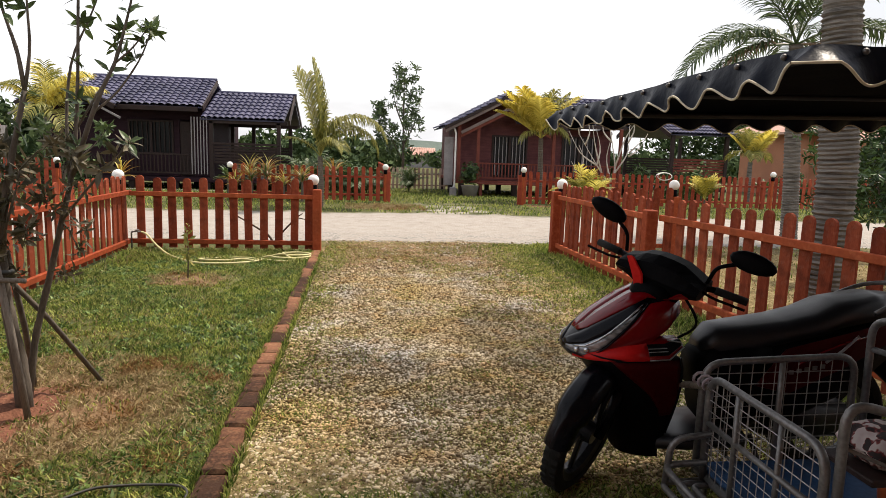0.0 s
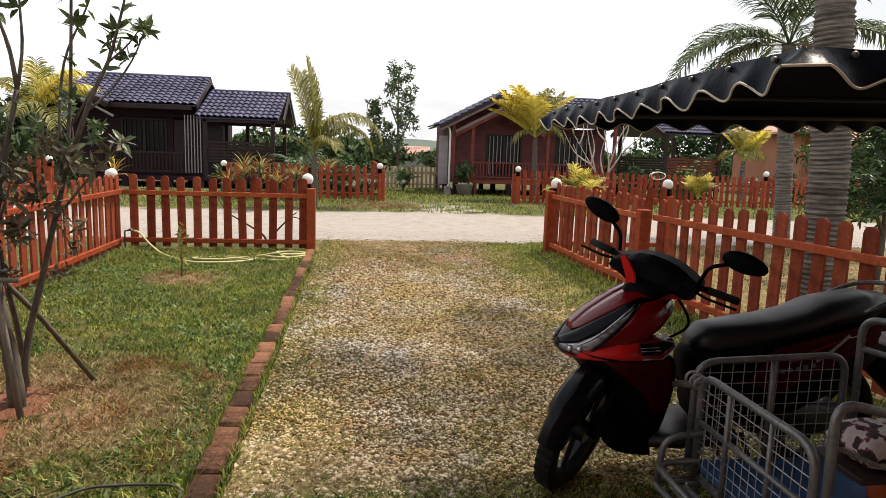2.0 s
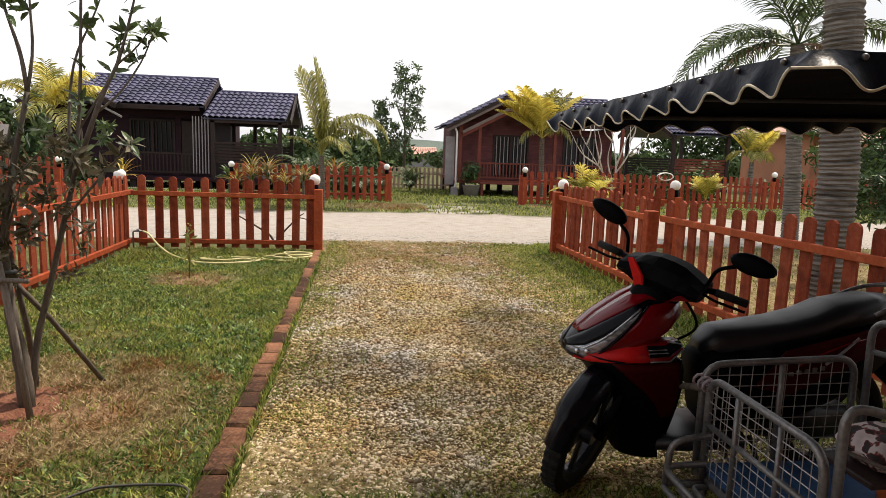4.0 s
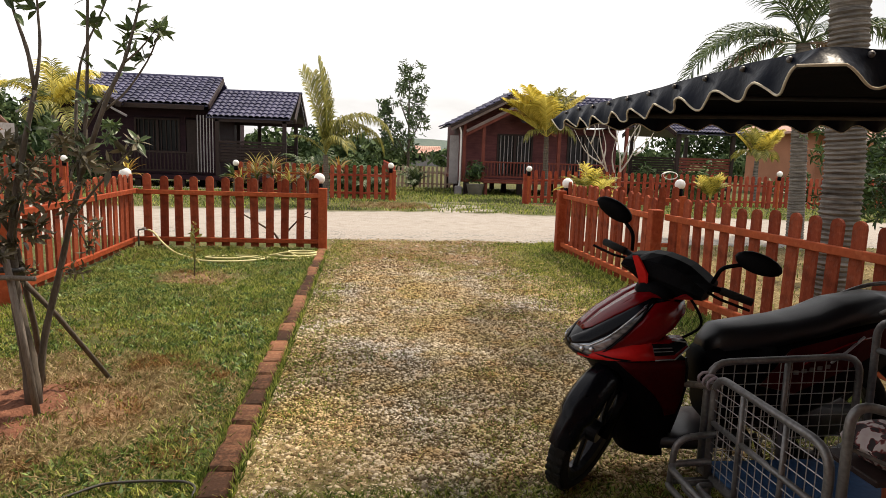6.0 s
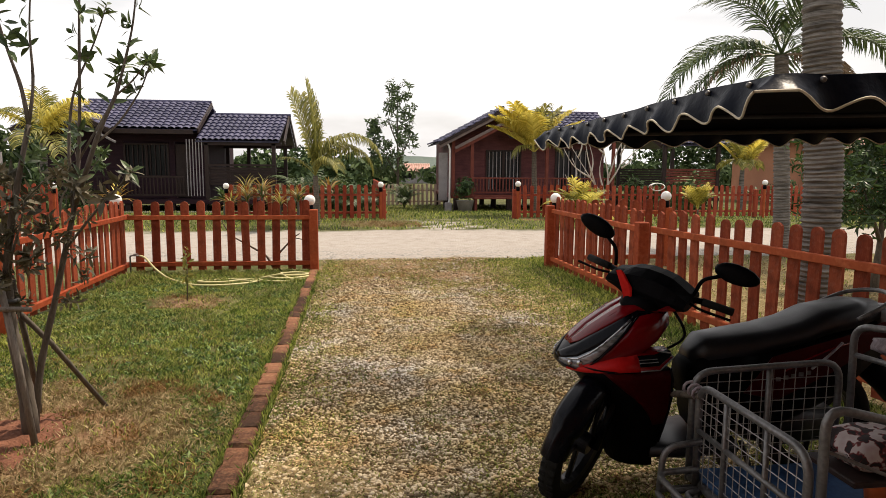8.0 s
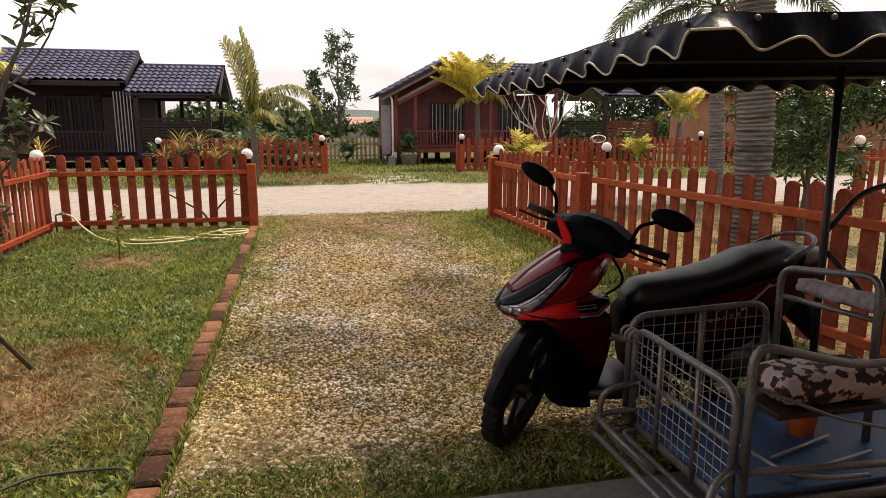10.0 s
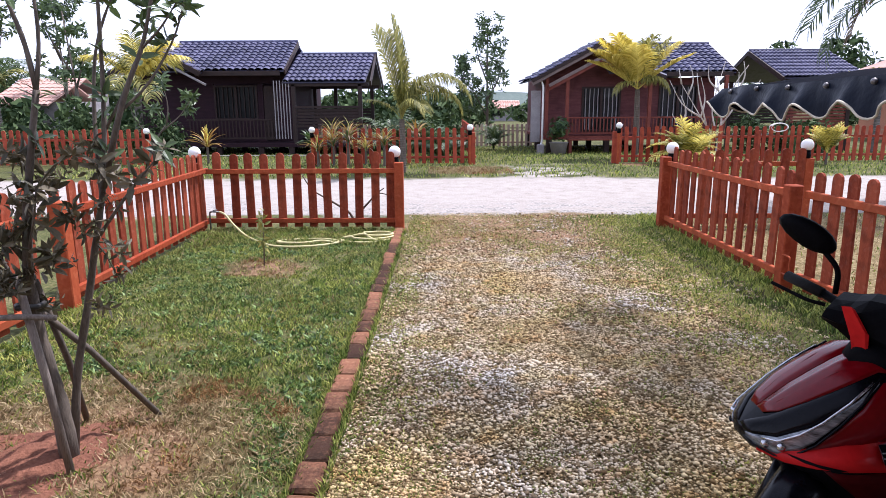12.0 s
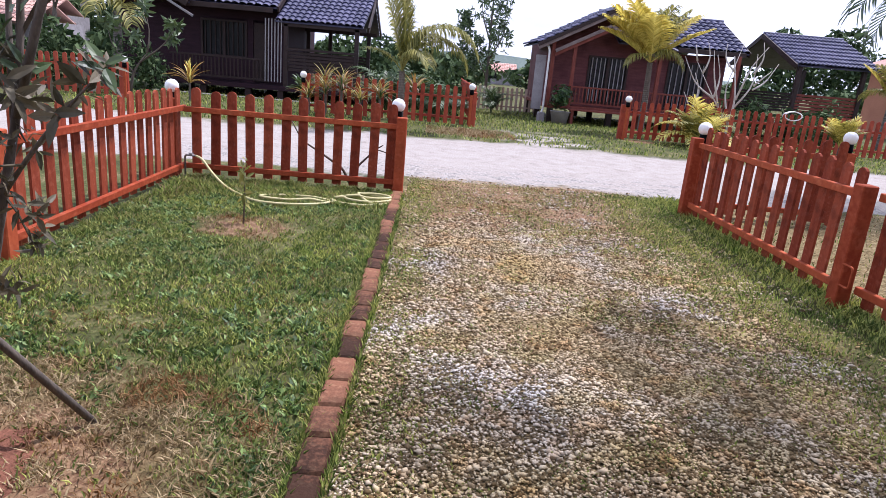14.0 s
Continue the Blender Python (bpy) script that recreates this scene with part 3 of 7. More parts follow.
fence((-2.95, 18.6), (1.38, 18.58), "faded red picket fence across the road", posts=(0.0, 4.3), top=0.97, rails=(0.16, 0.66), mname="fence_far", front=1, group=FAR)
fence((5.17, 18.65), (17.5, 19.0), "long faded red picket fence across the road", posts=(0.0, 3.9, 7.75, 12.3), top=0.98, rails=(0.16, 0.66), mname="fence_far", front=1, group=FAR)
fence((-16.5, 18.6), (-7.36, 18.6), "faded red picket fence by the dark house", posts=(0.0, 4.5, 9.1), top=0.97, rails=(0.16, 0.66), mname="fence_far", front=1, group=FAR)
fence((1.38, 18.66), (1.30, 28.5), "faded red picket fence between two far gardens", posts=(), top=0.97, rails=(0.16, 0.66), mname="fence_far", front=-1, group=FAR)
fence((-6.0, 30.0), (4.9, 30.0), "pale picket fence at the back of the far lawn, sunlight painted in", posts=(0.0,), top=0.98, rails=(0.16, 0.66), mname="fence_pale", front=1, group=FAR)
for x, z in ((1.26, 0.98), (5.22, 1.01), (-2.95, 0.93), (-7.36, 0.92), (12.93, 1.08)):
    globe_lamp(x, 18.52, z, 0.085)
globe_lamp(10.15, 9.75, 1.13, 0.086)
fence((10.1, 9.7), (14.6, 9.7), "orange-brown picket fence of the neighbouring garden", posts=(0.05, 2.3, 4.45), top=1.0, rails=(0.1, 0.78), front=-1, group=NEAR)

# U-shaped latch on the stout post
solo("gate_latch", Geo().tube(rounded([(3.43, 6.36, 0.34), (3.43, 6.24, 0.34), (3.43, 6.24, 0.18), (3.43, 6.36, 0.18)], 0.03), 0.008), M["fence_rail"], "painted metal latch loop on the fence post", "latch")


# ---- edging bricks (pieces share a mesh) ----
def edging():
    root = thing("lawn_edging", "row of weathered red edging bricks along the drive", "edging")
    meshes = []
    for k in range(4):
        rng = random.Random(k)
        g = Geo().box(-0.06, 0.06, -0.111, 0.111, -0.08, 0.035, 0.012)
        g.v = [(x + rng.uniform(-0.004, 0.004), y + rng.uniform(-0.004, 0.004), z + rng.uniform(-0.004, 0.004)) for x, y, z in g.v]
        meshes.append(g.mesh("brick", M["brick"]))
    rng = random.Random(5)
    y = 2.32
    while y < 9.2:
        ob = new("brick", rng.choice(meshes))
        ob.parent = root
        ob.matrix_basis = pose(rng.uniform(-0.008, 0.008), y, rng.uniform(-0.004, 0.006), rng.uniform(2, 6), rng.uniform(-3, 3), rng.uniform(-2.5, 2.5))
        y += rng.uniform(0.235, 0.252)


edging()


# ---- houses ----
def tile_sheet(p, u, v, cols, rows, rib=0.06):
    """A tiled roof slope: ribs along v, courses stepping down it. p is the upper corner; u runs along the ridge, v down the slope."""
    p, u, v = Vector(p), Vector(u), Vector(v)
    nrm = u.cross(v).normalized()
    if nrm.z < 0:
        nrm = -nrm
    g, vs, nu = Geo(), [], cols * 6
    for r in range(rows):
        for e, lift in ((0.0, 0.0), (1.0, 0.045)):
            for i in range(nu + 1):
                h = rib * abs(math.sin(math.pi * i / 6)) ** 0.7 + lift
                vs.append(p + u * (i / nu) + v * ((r + e) / rows) + nrm * h)
    w = nu + 1
    fs = [(j * w + i, j * w + i + 1, (j + 1) * w + i + 1, (j + 1) * w + i) for j in range(rows * 2 - 1) for i in range(nu)]
    g.add(vs, fs)
    # underside board
    e = nrm * -0.05
    g.add([p + e, p + u + e, p + u + v + e, p + v + e, p, p + u, p + u + v, p + v], [(0, 1, 2, 3), (0, 1, 5, 4), (1, 2, 6, 5), (2, 3, 7, 6), (3, 0, 4, 7)])
    return g


def board_wall(x0, x1, y, z0, z1, holes=(), t=0.08, step=0.16):
    """Horizontal lapped boards, with openings through them."""
    g = Geo()
    z = z0
    while z < z1 - 0.01:
        top = min(z + step, z1)
        cuts = sorted([(max(a, x0), min(b, x1)) for a, b, c, d in holes if c < (z + top) / 2 < d])
        s = x0
        for a, b in cuts + [(x1, x1)]:
            if a - s > 0.01:
                g.add([(s, y, z), (a, y, z), (a, y + t, z), (s, y + t, z), (s, y + 0.018, top), (a, y + 0.018, top), (a, y + t, top), (s, y + t, top)], [(0, 1, 5, 4), (1, 2, 6, 5), (2, 3, 7, 6), (3, 0, 4, 7), (0, 3, 2, 1), (4, 5, 6, 7)])
            s = b
        z = top
    return g


def beam(p, q, w, h):
    """A square timber from p to q."""
    p, q = Vector(p), Vector(q)
    d = q - p
    m = Matrix.Translation(p) @ d.to_track_quat("X", "Z").to_matrix().to_4x4()
    return Geo().box(0, d.length, -w / 2, w / 2, -h / 2, h / 2, 0.004, m)


def window(parent, x0, x1, z0, z1, y, bars=4, material="wood_dark", pale=True):
    root = part("window", Geo().box(x0 + 0.05, x1 - 0.05, y + 0.045, y + 0.055, z0 + 0.05, z1 - 0.05), M["pane"], parent, "dark glass behind upright bars")
    fr = Geo().box(x0, x1, y - 0.03, y + 0.05, z1 - 0.07, z1, 0.004).box(x0, x1, y - 0.03, y + 0.05, z0, z0 + 0.07, 0.004)
    fr.box(x0, x0 + 0.07, y - 0.03, y + 0.05, z0 + 0.07, z1 - 0.07, 0.004).box(x1 - 0.07, x1, y - 0.03, y + 0.05, z0 + 0.07, z1 - 0.07, 0.004)
    mid = (x0 + x1) / 2
    fr.box(mid - 0.05, mid + 0.05, y - 0.03, y + 0.05, z0 + 0.07, z1 - 0.07, 0.004)
    part("frame", fr, M[material], root)
    for half in (0, 1):
        a = x0 + 0.07 if half == 0 else mid + 0.05
        b = mid - 0.05 if half == 0 else x1 - 0.07
        for i in range(bars):
            x = a + (b - a) * (i + 0.5) / bars
            part("bar", Geo().box(x - 0.014, x + 0.014, y - 0.01, y + 0.03, z0 + 0.07, z1 - 0.07), M["trim_grey"] if pale else M[material], root)


def house_b():
    h = thing("house", "raised maroon wooden cottage with a dark tiled gable roof", "house", "", pose(0, 26.0, 0))
    y = 0.0
    gz = ground_z(7, 26)
    win1, win2 = (5.74, 7.2, 0.55, 2.2), (8.62, 10.08, 0.55, 2.25)
    w = board_wall(4.34, 10.7, y, 0.42, 2.5, [win1, win2])
    for i in range(9):  # gable field
        z = 2.5 + i * 0.15
        k = (3.55 - z) / 1.05
        if k > 0:
            w.box(6.13 - 1.85 * k, 6.13 + 2.1 * k, y + 0.01, y + 0.08, z, min(z + 0.148, 3.55))
    part("wall", w, M["wall_maroon"], h)
    part("side_wall", Geo().box(4.34, 4.42, y + 0.09, 5.0, 0.42, 2.6).box(10.62, 10.7, y + 0.09, 5.0, 0.42, 2.6).box(4.43, 10.61, 4.9, 5.0, 0.42, 2.6), M["wall_maroon"], h)
    part("floor_deck", Geo().box(4.2, 10.8, -1.05, 5.0, 0.30, 0.42, 0.01), M["wood_red"], h, "red timber deck")
    for x in (4.4, 6.5, 8.6, 10.6):
        for yy in (-0.95, 2.0, 4.7):
            part("pier", Geo().box(x - 0.1, x + 0.1, yy - 0.1, yy + 0.1, gz - 0.08, 0.30, 0.01), M["wood_dark"], h)
    window(h, *win1[:2], *win1[2:], y, 4)
    window(h, *win2[:2], *win2[2:], y, 3)
    # cross gable over the front, ridge towards the road
    part("roof", tile_sheet((6.13, -1.25, 3.70), (0, 4.0, 0), (-2.44, 0, -1.28), 16, 9), M["roof_dark"], h, "dark blue-grey tiled slope")
    part("roof", tile_sheet((6.13, -1.25, 3.70), (0, 3.9, 0), (2.3, 0, -1.2), 16, 8), M["roof_dark"], h, "dark blue-grey tiled slope")
    part("roof", tile_sheet((6.3, 1.5, 3.80), (4.6, 0, 0), (0.25, -2.25, -1.13), 19, 9), M["roof_dark"], h, "dark blue-grey tiled slope")
    part("roof", tile_sheet((6.3, 1.5, 3.80), (4.6, 0, 0), (0, 4.0, -1.4), 19, 9), M["roof_dark"], h)
    part("ridge_cap", Geo().tube([(6.13, -1.3, 3.76), (6.13, 2.7, 3.76)], 0.06, 8).tube([(6.2, 1.5, 3.85), (10.92, 1.5, 3.85)], 0.06, 8), M["roof_dark"], h)
    for dz, dy, k, m in ((-0.02, -1.29, 1.0, "wood_dark"), (-0.13, -1.25, 0.99, "trim_brown"), (-0.50, -1.12, 0.74, "trim_brown"), (-0.62, -1.06, 0.74, "wood_red")):
        part("barge_board", beam((6.13, dy, 3.66 + dz), (6.13 - 2.44 * k, dy, 3.66 + dz - 1.28 * k), 0.05, 0.11), M[m], h)
        part("barge_board", beam((6.13, dy, 3.66 + dz), (6.13 + 2.3 * k, dy, 3.66 + dz - 1.2 * k), 0.05, 0.11), M[m], h)
    for k in (0.12, 0.3, 0.48, 0.66, 0.84):
        part("rafter", Geo().box(6.13 - 2.44 * k - 0.03, 6.13 - 2.44 * k + 0.03, -1.2, 0.0, 3.56 - 1.28 * k, 3.63 - 1.28 * k), M["wood_dark"], h)
    part("barge_board", beam((10.9, 1.5, 3.74), (11.15, -0.75, 2.62), 0.05, 0.18), M["wood_dark"], h)
    part("fascia", Geo().box(8.6, 11.0, -0.82, -0.77, 2.52, 2.68, 0.004), M["wood_dark"], h)
    for x in (4.28, 5.02, 8.0, 10.72):
        part("porch_post", Geo().box(x - 0.06, x + 0.06, -1.0, -0.88, 0.42, 2.55, 0.006), M["wood_red"], h)
    part("downpipe", Geo().tube(rounded([(4.02, -1.12, 2.42), (4.12, -1.12, 2.2), (4.12, -1.12, 0.2), (3.98, -1.2, 0.0)], 0.08), 0.035, 8), M["white"], h, "white plastic downpipe", True)
    part("screen_panel", Geo().box(3.75, 4.1, -0.7, -0.64, 0.2, 2.05, 0.01), M["trim_grey"], h, "grey weathered side panel")
    rail = Geo().box(5.02, 10.7, -0.99, -0.93, 1.05, 1.11, 0.006).box(5.02, 10.7, -0.98, -0.94, 0.5, 0.55)
    part("porch_rail", rail, M["wood_red"], h)
    for i in range(44):
        x = 5.1 + i * 0.128
        part("baluster", Geo().box(x - 0.02, x + 0.02, -0.975, -0.945, 0.55, 1.05), M["wood_red"], h)
    bench = Geo().box(4.95, 7.5, -1.75, -1.35, 0.30, 0.36, 0.01)
    for x in (5.05, 7.4):
        bench.box(x - 0.05, x + 0.05, -1.7, -1.4, gz - 0.05, 0.30)
    part("step_bench", bench, M["wood_red"], h, "long low timber step")
    part("footing", Geo().box(4.4, 8.2, -1.95, -1.80, gz - 0.1, gz + 0.06, 0.01), M["concrete"], h)


house_b()


def house_a():
    h = thing("house", "raised dark-stained wooden house with tiled roofs and an open pavilion", "house", "", pose(0, 25.5, 0))
    gz = ground_z(-6, 25.5)
    y = 0.0
    wnd, dor = (-7.9, -6.3, 1.05, 2.3), (-6.1, -5.55, 0.3, 2.3)
    w = board_wall(-10.6, -4.9, y, 0.28, 2.7, [wnd, dor])
    for i in range(9):
        z = 2.7 + i * 0.14
        k = (3.4 - z) / 0.7
        if k > 0:
            w.box(-9.5 - 1.1 * k, -9.5 + 1.3 * k, y + 0.01, y + 0.08, z, min(z + 0.138, 3.4))
    part("wall", w, M["wall_dark"], h)
    part("side_wall", Geo().box(-10.6, -10.5, 0.09, 5, 0.28, 2.7).box(-5.0, -4.9, 0.09, 5, 0.28, 2.7).box(-10.49, -5.01, 4.9, 5.0, 0.28, 2.7), M["wall_dark"], h)
    window(h, *wnd[:2], *wnd[2:], y, 4, pale=False)
    part("door", Geo().box(-6.08, -5.57, 0.02, 0.07, 0.3, 2.28, 0.01), M["wood_dark"], h, "dark panelled door")
    part("floor_deck", Geo().box(-10.8, -1.9, -1.1, 5.0, 0.12, 0.27, 0.01), M["wall_dark"], h)
    for x in (-10.4, -9, -7.5, -6, -4.9, -3.4, -2.1):
        for yy in (-0.95, 2.0, 4.6):
            part("pier", Geo().box(x - 0.1, x + 0.1, yy - 0.1, yy + 0.1, gz - 0.1, 0.12, 0.01), M["wood_dark"], h)
    # main roof, ridge along the road, and the cross gable beyond it
    part("roof", tile_sheet((-9.6, 1.6, 3.92), (4.53, 0, 0), (0, -2.5, -1.15), 18, 10), M["roof_dark"], h, "dark blue-grey tiled slope")
    part("roof", tile_sheet((-9.6, 1.6, 3.92), (4.53, 0, 0), (0, 4.2, -1.4), 24, 10), M["roof_dark"], h)
    part("roof", tile_sheet((-9.5, -1.2, 3.56), (0, 3.0, 0), (1.6, 0, -0.84), 12, 6), M["roof_dark"], h, "dark blue-grey tiled slope")
    part("roof", tile_sheet((-9.5, -1.2, 3.56), (0, 3.0, 0), (-1.6, 0, -0.84), 12, 6), M["roof_dark"], h, "dark blue-grey tiled slope")
    part("ridge_cap", Geo().tube([(-9.6, 1.6, 3.96), (-5.05, 1.6, 3.96)], 0.07, 8), M["roof_dark"], h)
    for s in (-1, 1):
        part("barge_board", beam((-9.5, -1.24, 3.48), (-9.5 + s * 1.6, -1.24, 2.64), 0.05, 0.17), M["wood_dark"], h)
        part("barge_board", beam((-9.5, -1.30, 3.25), (-9.5 + s * 1.8, -1.30, 2.28), 0.05, 0.07), M["trim_grey"], h)
    part("fascia", Geo().box(-8.2, -5.2, -0.98, -0.92, 2.60, 2.76, 0.004), M["wood_dark"], h)
    part("barge_board", beam((-5.04, 1.6, 3.86), (-5.04, -0.9, 2.72), 0.05, 0.18), M["wood_dark"], h)
    # pavilion at the end
    part("roof", tile_sheet((-4.95, 1.0, 3.42), (2.9, 0, 0), (-0.15, -2.1, -1.05), 14, 8), M["roof_dark"], h, "lower dark tiled slope")
    part("roof", tile_sheet((-4.95, 1.0, 3.42), (2.9, 0, 0), (0, 2.6, -1.1), 14, 8), M["roof_dark"], h)
    part("ridge_cap", Geo().tube([(-4.85, 1.0, 3.46), (-1.95, 1.0, 3.46)], 0.06, 8), M["roof_dark"], h)
    part("barge_board", beam((-2.02, 1.0, 3.36), (-2.0, -1.15, 2.30), 0.05, 0.20), M["wood_dark"], h)
    part("barge_board", beam((-1.99, 1.0, 3.36), (-1.99, 3.6, 2.26), 0.05, 0.17), M["wood_dark"], h)
    for yy in (-1.02, 2.9):
        part("beam", Geo().box(-5.0, -2.1, yy, yy + 0.12, 2.22, 2.36, 0.005), M["wood_dark"], h)
    for x, yy in ((-4.75, -0.95), (-2.4, -0.95), (-2.4, 2.95), (-4.75, 2.95), (-3.9, 2.95)):
        part("pavilion_post", Geo().box(x - 0.07, x + 0.07, yy - 0.07, yy + 0.07, 0.27, 2.3, 0.006), M["wood_dark"], h)
    for i in range(6):
        z = 0.8 + i * 0.11
        part("slat", Geo().box(-4.7, -2.42, -0.97, -0.93, z, z + 0.085, 0.004), M["wood_dark"], h)
        part("slat", Geo().box(-4.7, -2.42, 2.93, 2.97, z, z + 0.085, 0.004), M["wood_dark"], h)
    part("bench_rail", Geo().box(-4.75, -2.35, -1.03, -0.85, 1.47, 1.55, 0.008), M["wood_dark"], h)
    for i in range(6):
        x = -5.42 + i * 0.105
        part("lattice_bar", Geo().box(x - 0.015, x + 0.015, -1.04, -1.0, 0.4, 2.42, 0.003), M["trim_grey"], h, "pale upright lattice bar")
    part("porch_rail", Geo().box(-8.6, -5.5, -1.0, -0.94, 1.05, 1.11, 0.005).box(-8.6, -5.5, -0.99, -0.95, 0.4, 0.46), M["wood_dark"], h)
    for i in range(24):
        x = -8.5 + i * 0.127
        part("baluster", Geo().box(x - 0.02, x + 0.02, -0.985, -0.955, 0.46, 1.05), M["wood_dark"], h)
    part("footing", Geo().box(-8.8, -2.6, -2.2, -1.9, gz - 0.1, gz + 0.12, 0.01), M["concrete"], h, "pale concrete kerb")


house_a()


def pavilion_c():
    h = thing("pavilion", "small open timber pavilion with a dark ribbed tile roof", "pavilion", "", pose(0, 26.0, 0))
    gz = ground_z(13, 26)
    part("roof", tile_sheet((12.3, 1.0, 3.5), (3.0, 0, 0), (0.4, -2.1, -1.05), 20, 8), M["roof_dark"], h, "dark ribbed tile slope")
    part("roof", tile_sheet((12.3, 1.0, 3.5), (3.0, 0, 0), (0, 2.4, -1.05), 20, 8), M["roof_dark"], h)
    part("ridge_cap", Geo().tube([(12.3, 1.0, 3.54), (15.3, 1.0, 3.54)], 0.06, 8), M["roof_dark"], h)
    part("barge_board", beam((12.28, 1.0, 3.44), (12.67, -1.1, 2.39), 0.05, 0.17), M["wood_dark"], h)
    part("barge_board", beam((12.28, 1.0, 3.44), (12.28, 3.4, 2.39), 0.05, 0.17), M["wood_dark"], h)
    for x, yy in ((12.9, -0.9), (15.2, -0.9), (12.5, 2.8), (15.1, 2.8)):
        part("post", Geo().box(x - 0.07, x + 0.07, yy - 0.07, yy + 0.07, gz - 0.05, 2.42, 0.006), M["wood_dark"], h)
    part("deck", Geo().box(12.4, 15.3, -1.0, 3.0, 0.2, 0.32, 0.01), M["wood_dark"], h)
    for i in range(7):
        z = 0.75 + i * 0.11
        part("slat", Geo().box(12.9, 15.2, -0.93, -0.88, z, z + 0.08, 0.004), M["wood_red"], h)
        part("slat", Geo().box(12.5, 15.1, 2.78, 2.83, z, z + 0.08, 0.004), M["wood_dark"], h)


pavilion_c()


def house_d():
    h = thing("house", "low terracotta house with a pinkish tiled hip roof", "house", "", pose(2.9, 30.0, 0))
    gz = ground_z(23, 30)
    wins = [(21.9, 23.2, 0.9, 2.2), (25.0, 26.6, 0.9, 2.2)]
    part("wall", board_wall(19.6, 29.5, 0, gz - 0.1, 3.0, wins, step=0.6), M["terracotta"], h)
    part("side_wall", Geo().box(19.6, 19.7, 0.1, 6, gz - 0.1, 3.0).box(29.4, 29.5, 0.1, 6, gz - 0.1, 3.0).box(19.7, 29.4, 5.9, 6, gz - 0.1, 3.0), M["terracotta"], h)
    for a, b, c, d in wins:
        window(h, a, b, c, d, 0.0, 3)
    part("roof", tile_sheet((21.2, 2.0, 4.55), (7.0, 0, 0), (-0.6, -3.0, -1.4), 24, 10), M["roof_red"], h)
    part("roof", tile_sheet((21.2, 2.0, 4.55), (7.0, 0, 0), (0, 4.6, -1.4), 24, 10), M["roof_red"], h)
    hip = Geo()
    for tri in (((21.2, 2.0, 4.60), (20.6, -1.0, 3.20), (18.9, -1.0, 3.02)), ((21.2, 2.0, 4.60), (18.9, -1.0, 3.02), (18.9, 6.6, 3.02))):
        hip.add([*tri, *[(x, y, z - 0.12) for x, y, z in tri]], [(0, 1, 2), (3, 5, 4), (0, 3, 4, 1), (1, 4, 5, 2), (2, 5, 3, 0)])
    part("hip_roof", hip, M["roof_red"], h, "pinkish hipped end of the roof")
    part("porch_roof", tile_sheet((19.2, -1.0, 3.05), (10.3, 0, 0), (0, -1.8, -0.5), 30, 5), M["roof_red"], h)
    for x in (20.2, 23.2, 26.2, 29.2):
        part("porch_post", Geo().box(x - 0.1, x + 0.1, -2.7, -2.5, gz - 0.1, 2.56, 0.01), M["terracotta"], h)
    return h


house_d()


def far_house(x, y, w, zr, ze, label, mroof="roof_red"):
    h = thing("house", label, "house", "far houses", pose(x, y, ground_z(x, y)))
    part("wall", Geo().box(-w / 2, w / 2, -2, 2, -0.2, ze + 0.2), M["trim_grey"], h)
    part("roof", tile_sheet((-w / 2 + 0.6, 0, zr), (w - 1.2, 0, 0), (-0.2, -2.8, ze - zr), 12, 6), M[mroof], h)
    part("roof", tile_sheet((-w / 2 + 0.6, 0, zr), (w - 1.2, 0, 0), (0, 2.8, ze - zr), 12, 6), M[mroof], h)
    part("window", Geo().box(-w / 4 - 0.6, -w / 4 + 0.6, -2.06, -2.01, 0.6, ze - 0.2), M["pane"], h)


far_house(7.3, 75.0, 4.4, 2.2, 1.35, "far pale house with an orange tiled roof")
far_house(-31.0, 55.0, 6.5, 4.0, 2.6, "far house with a red roof among trees")
far_house(-24.0, 42.0, 5.0, 3.1, 1.9, "far house with a low red roof")
far_house(47.0, 60.0, 12.0, 7.0, 4.6, "far house with a broad pink roof")


# ---- scooter ----
def pair(name, g, material, parent, label="", smooth=False):
    """The same part on both sides of the middle plane."""
    part(name, g, material, parent, label, smooth)
    h = Geo()
    h.v, h.f = [(x, -y, z) for x, y, z in g.v], [tuple(reversed(f)) for f in g.f]
    return part(name, h, material, parent, label, smooth)


def tyre(r, w, seg=36):
    prof = [(r - 0.055, -w * 0.42), (r - 0.03, -w / 2), (r - 0.008, -w * 0.36), (r, -w * 0.12), (r, w * 0.12), (r - 0.008, w * 0.36), (r - 0.03, w / 2), (r - 0.055, w * 0.42), (r - 0.06, 0), (r - 0.055, -w * 0.42)]
    return Geo().lathe(prof, seg, Matrix.Rotation(radians(90), 4, "X"))


def rim_geo(r, w):
    g = Geo().lathe([(r - 0.055, -w * 0.4), (r - 0.05, 0), (r - 0.055, w * 0.4), (r - 0.085, w * 0.3), (r - 0.09, 0), (r - 0.085, -w * 0.3), (r - 0.055, -w * 0.4)], 36, Matrix.Rotation(radians(90), 4, "X"))
    for k in range(5):
        m = Matrix.Rotation(radians(72 * k + 10), 4, "Y")
        g.box(0.03, r - 0.085, -0.010, 0.010, -0.015, 0.015, 0.005, m)
    g.lathe([(0.001, -0.05), (0.045, -0.05), (0.05, 0), (0.045, 0.05), (0.001, 0.05)], 18, Matrix.Rotation(radians(90), 4, "X"))
    return g


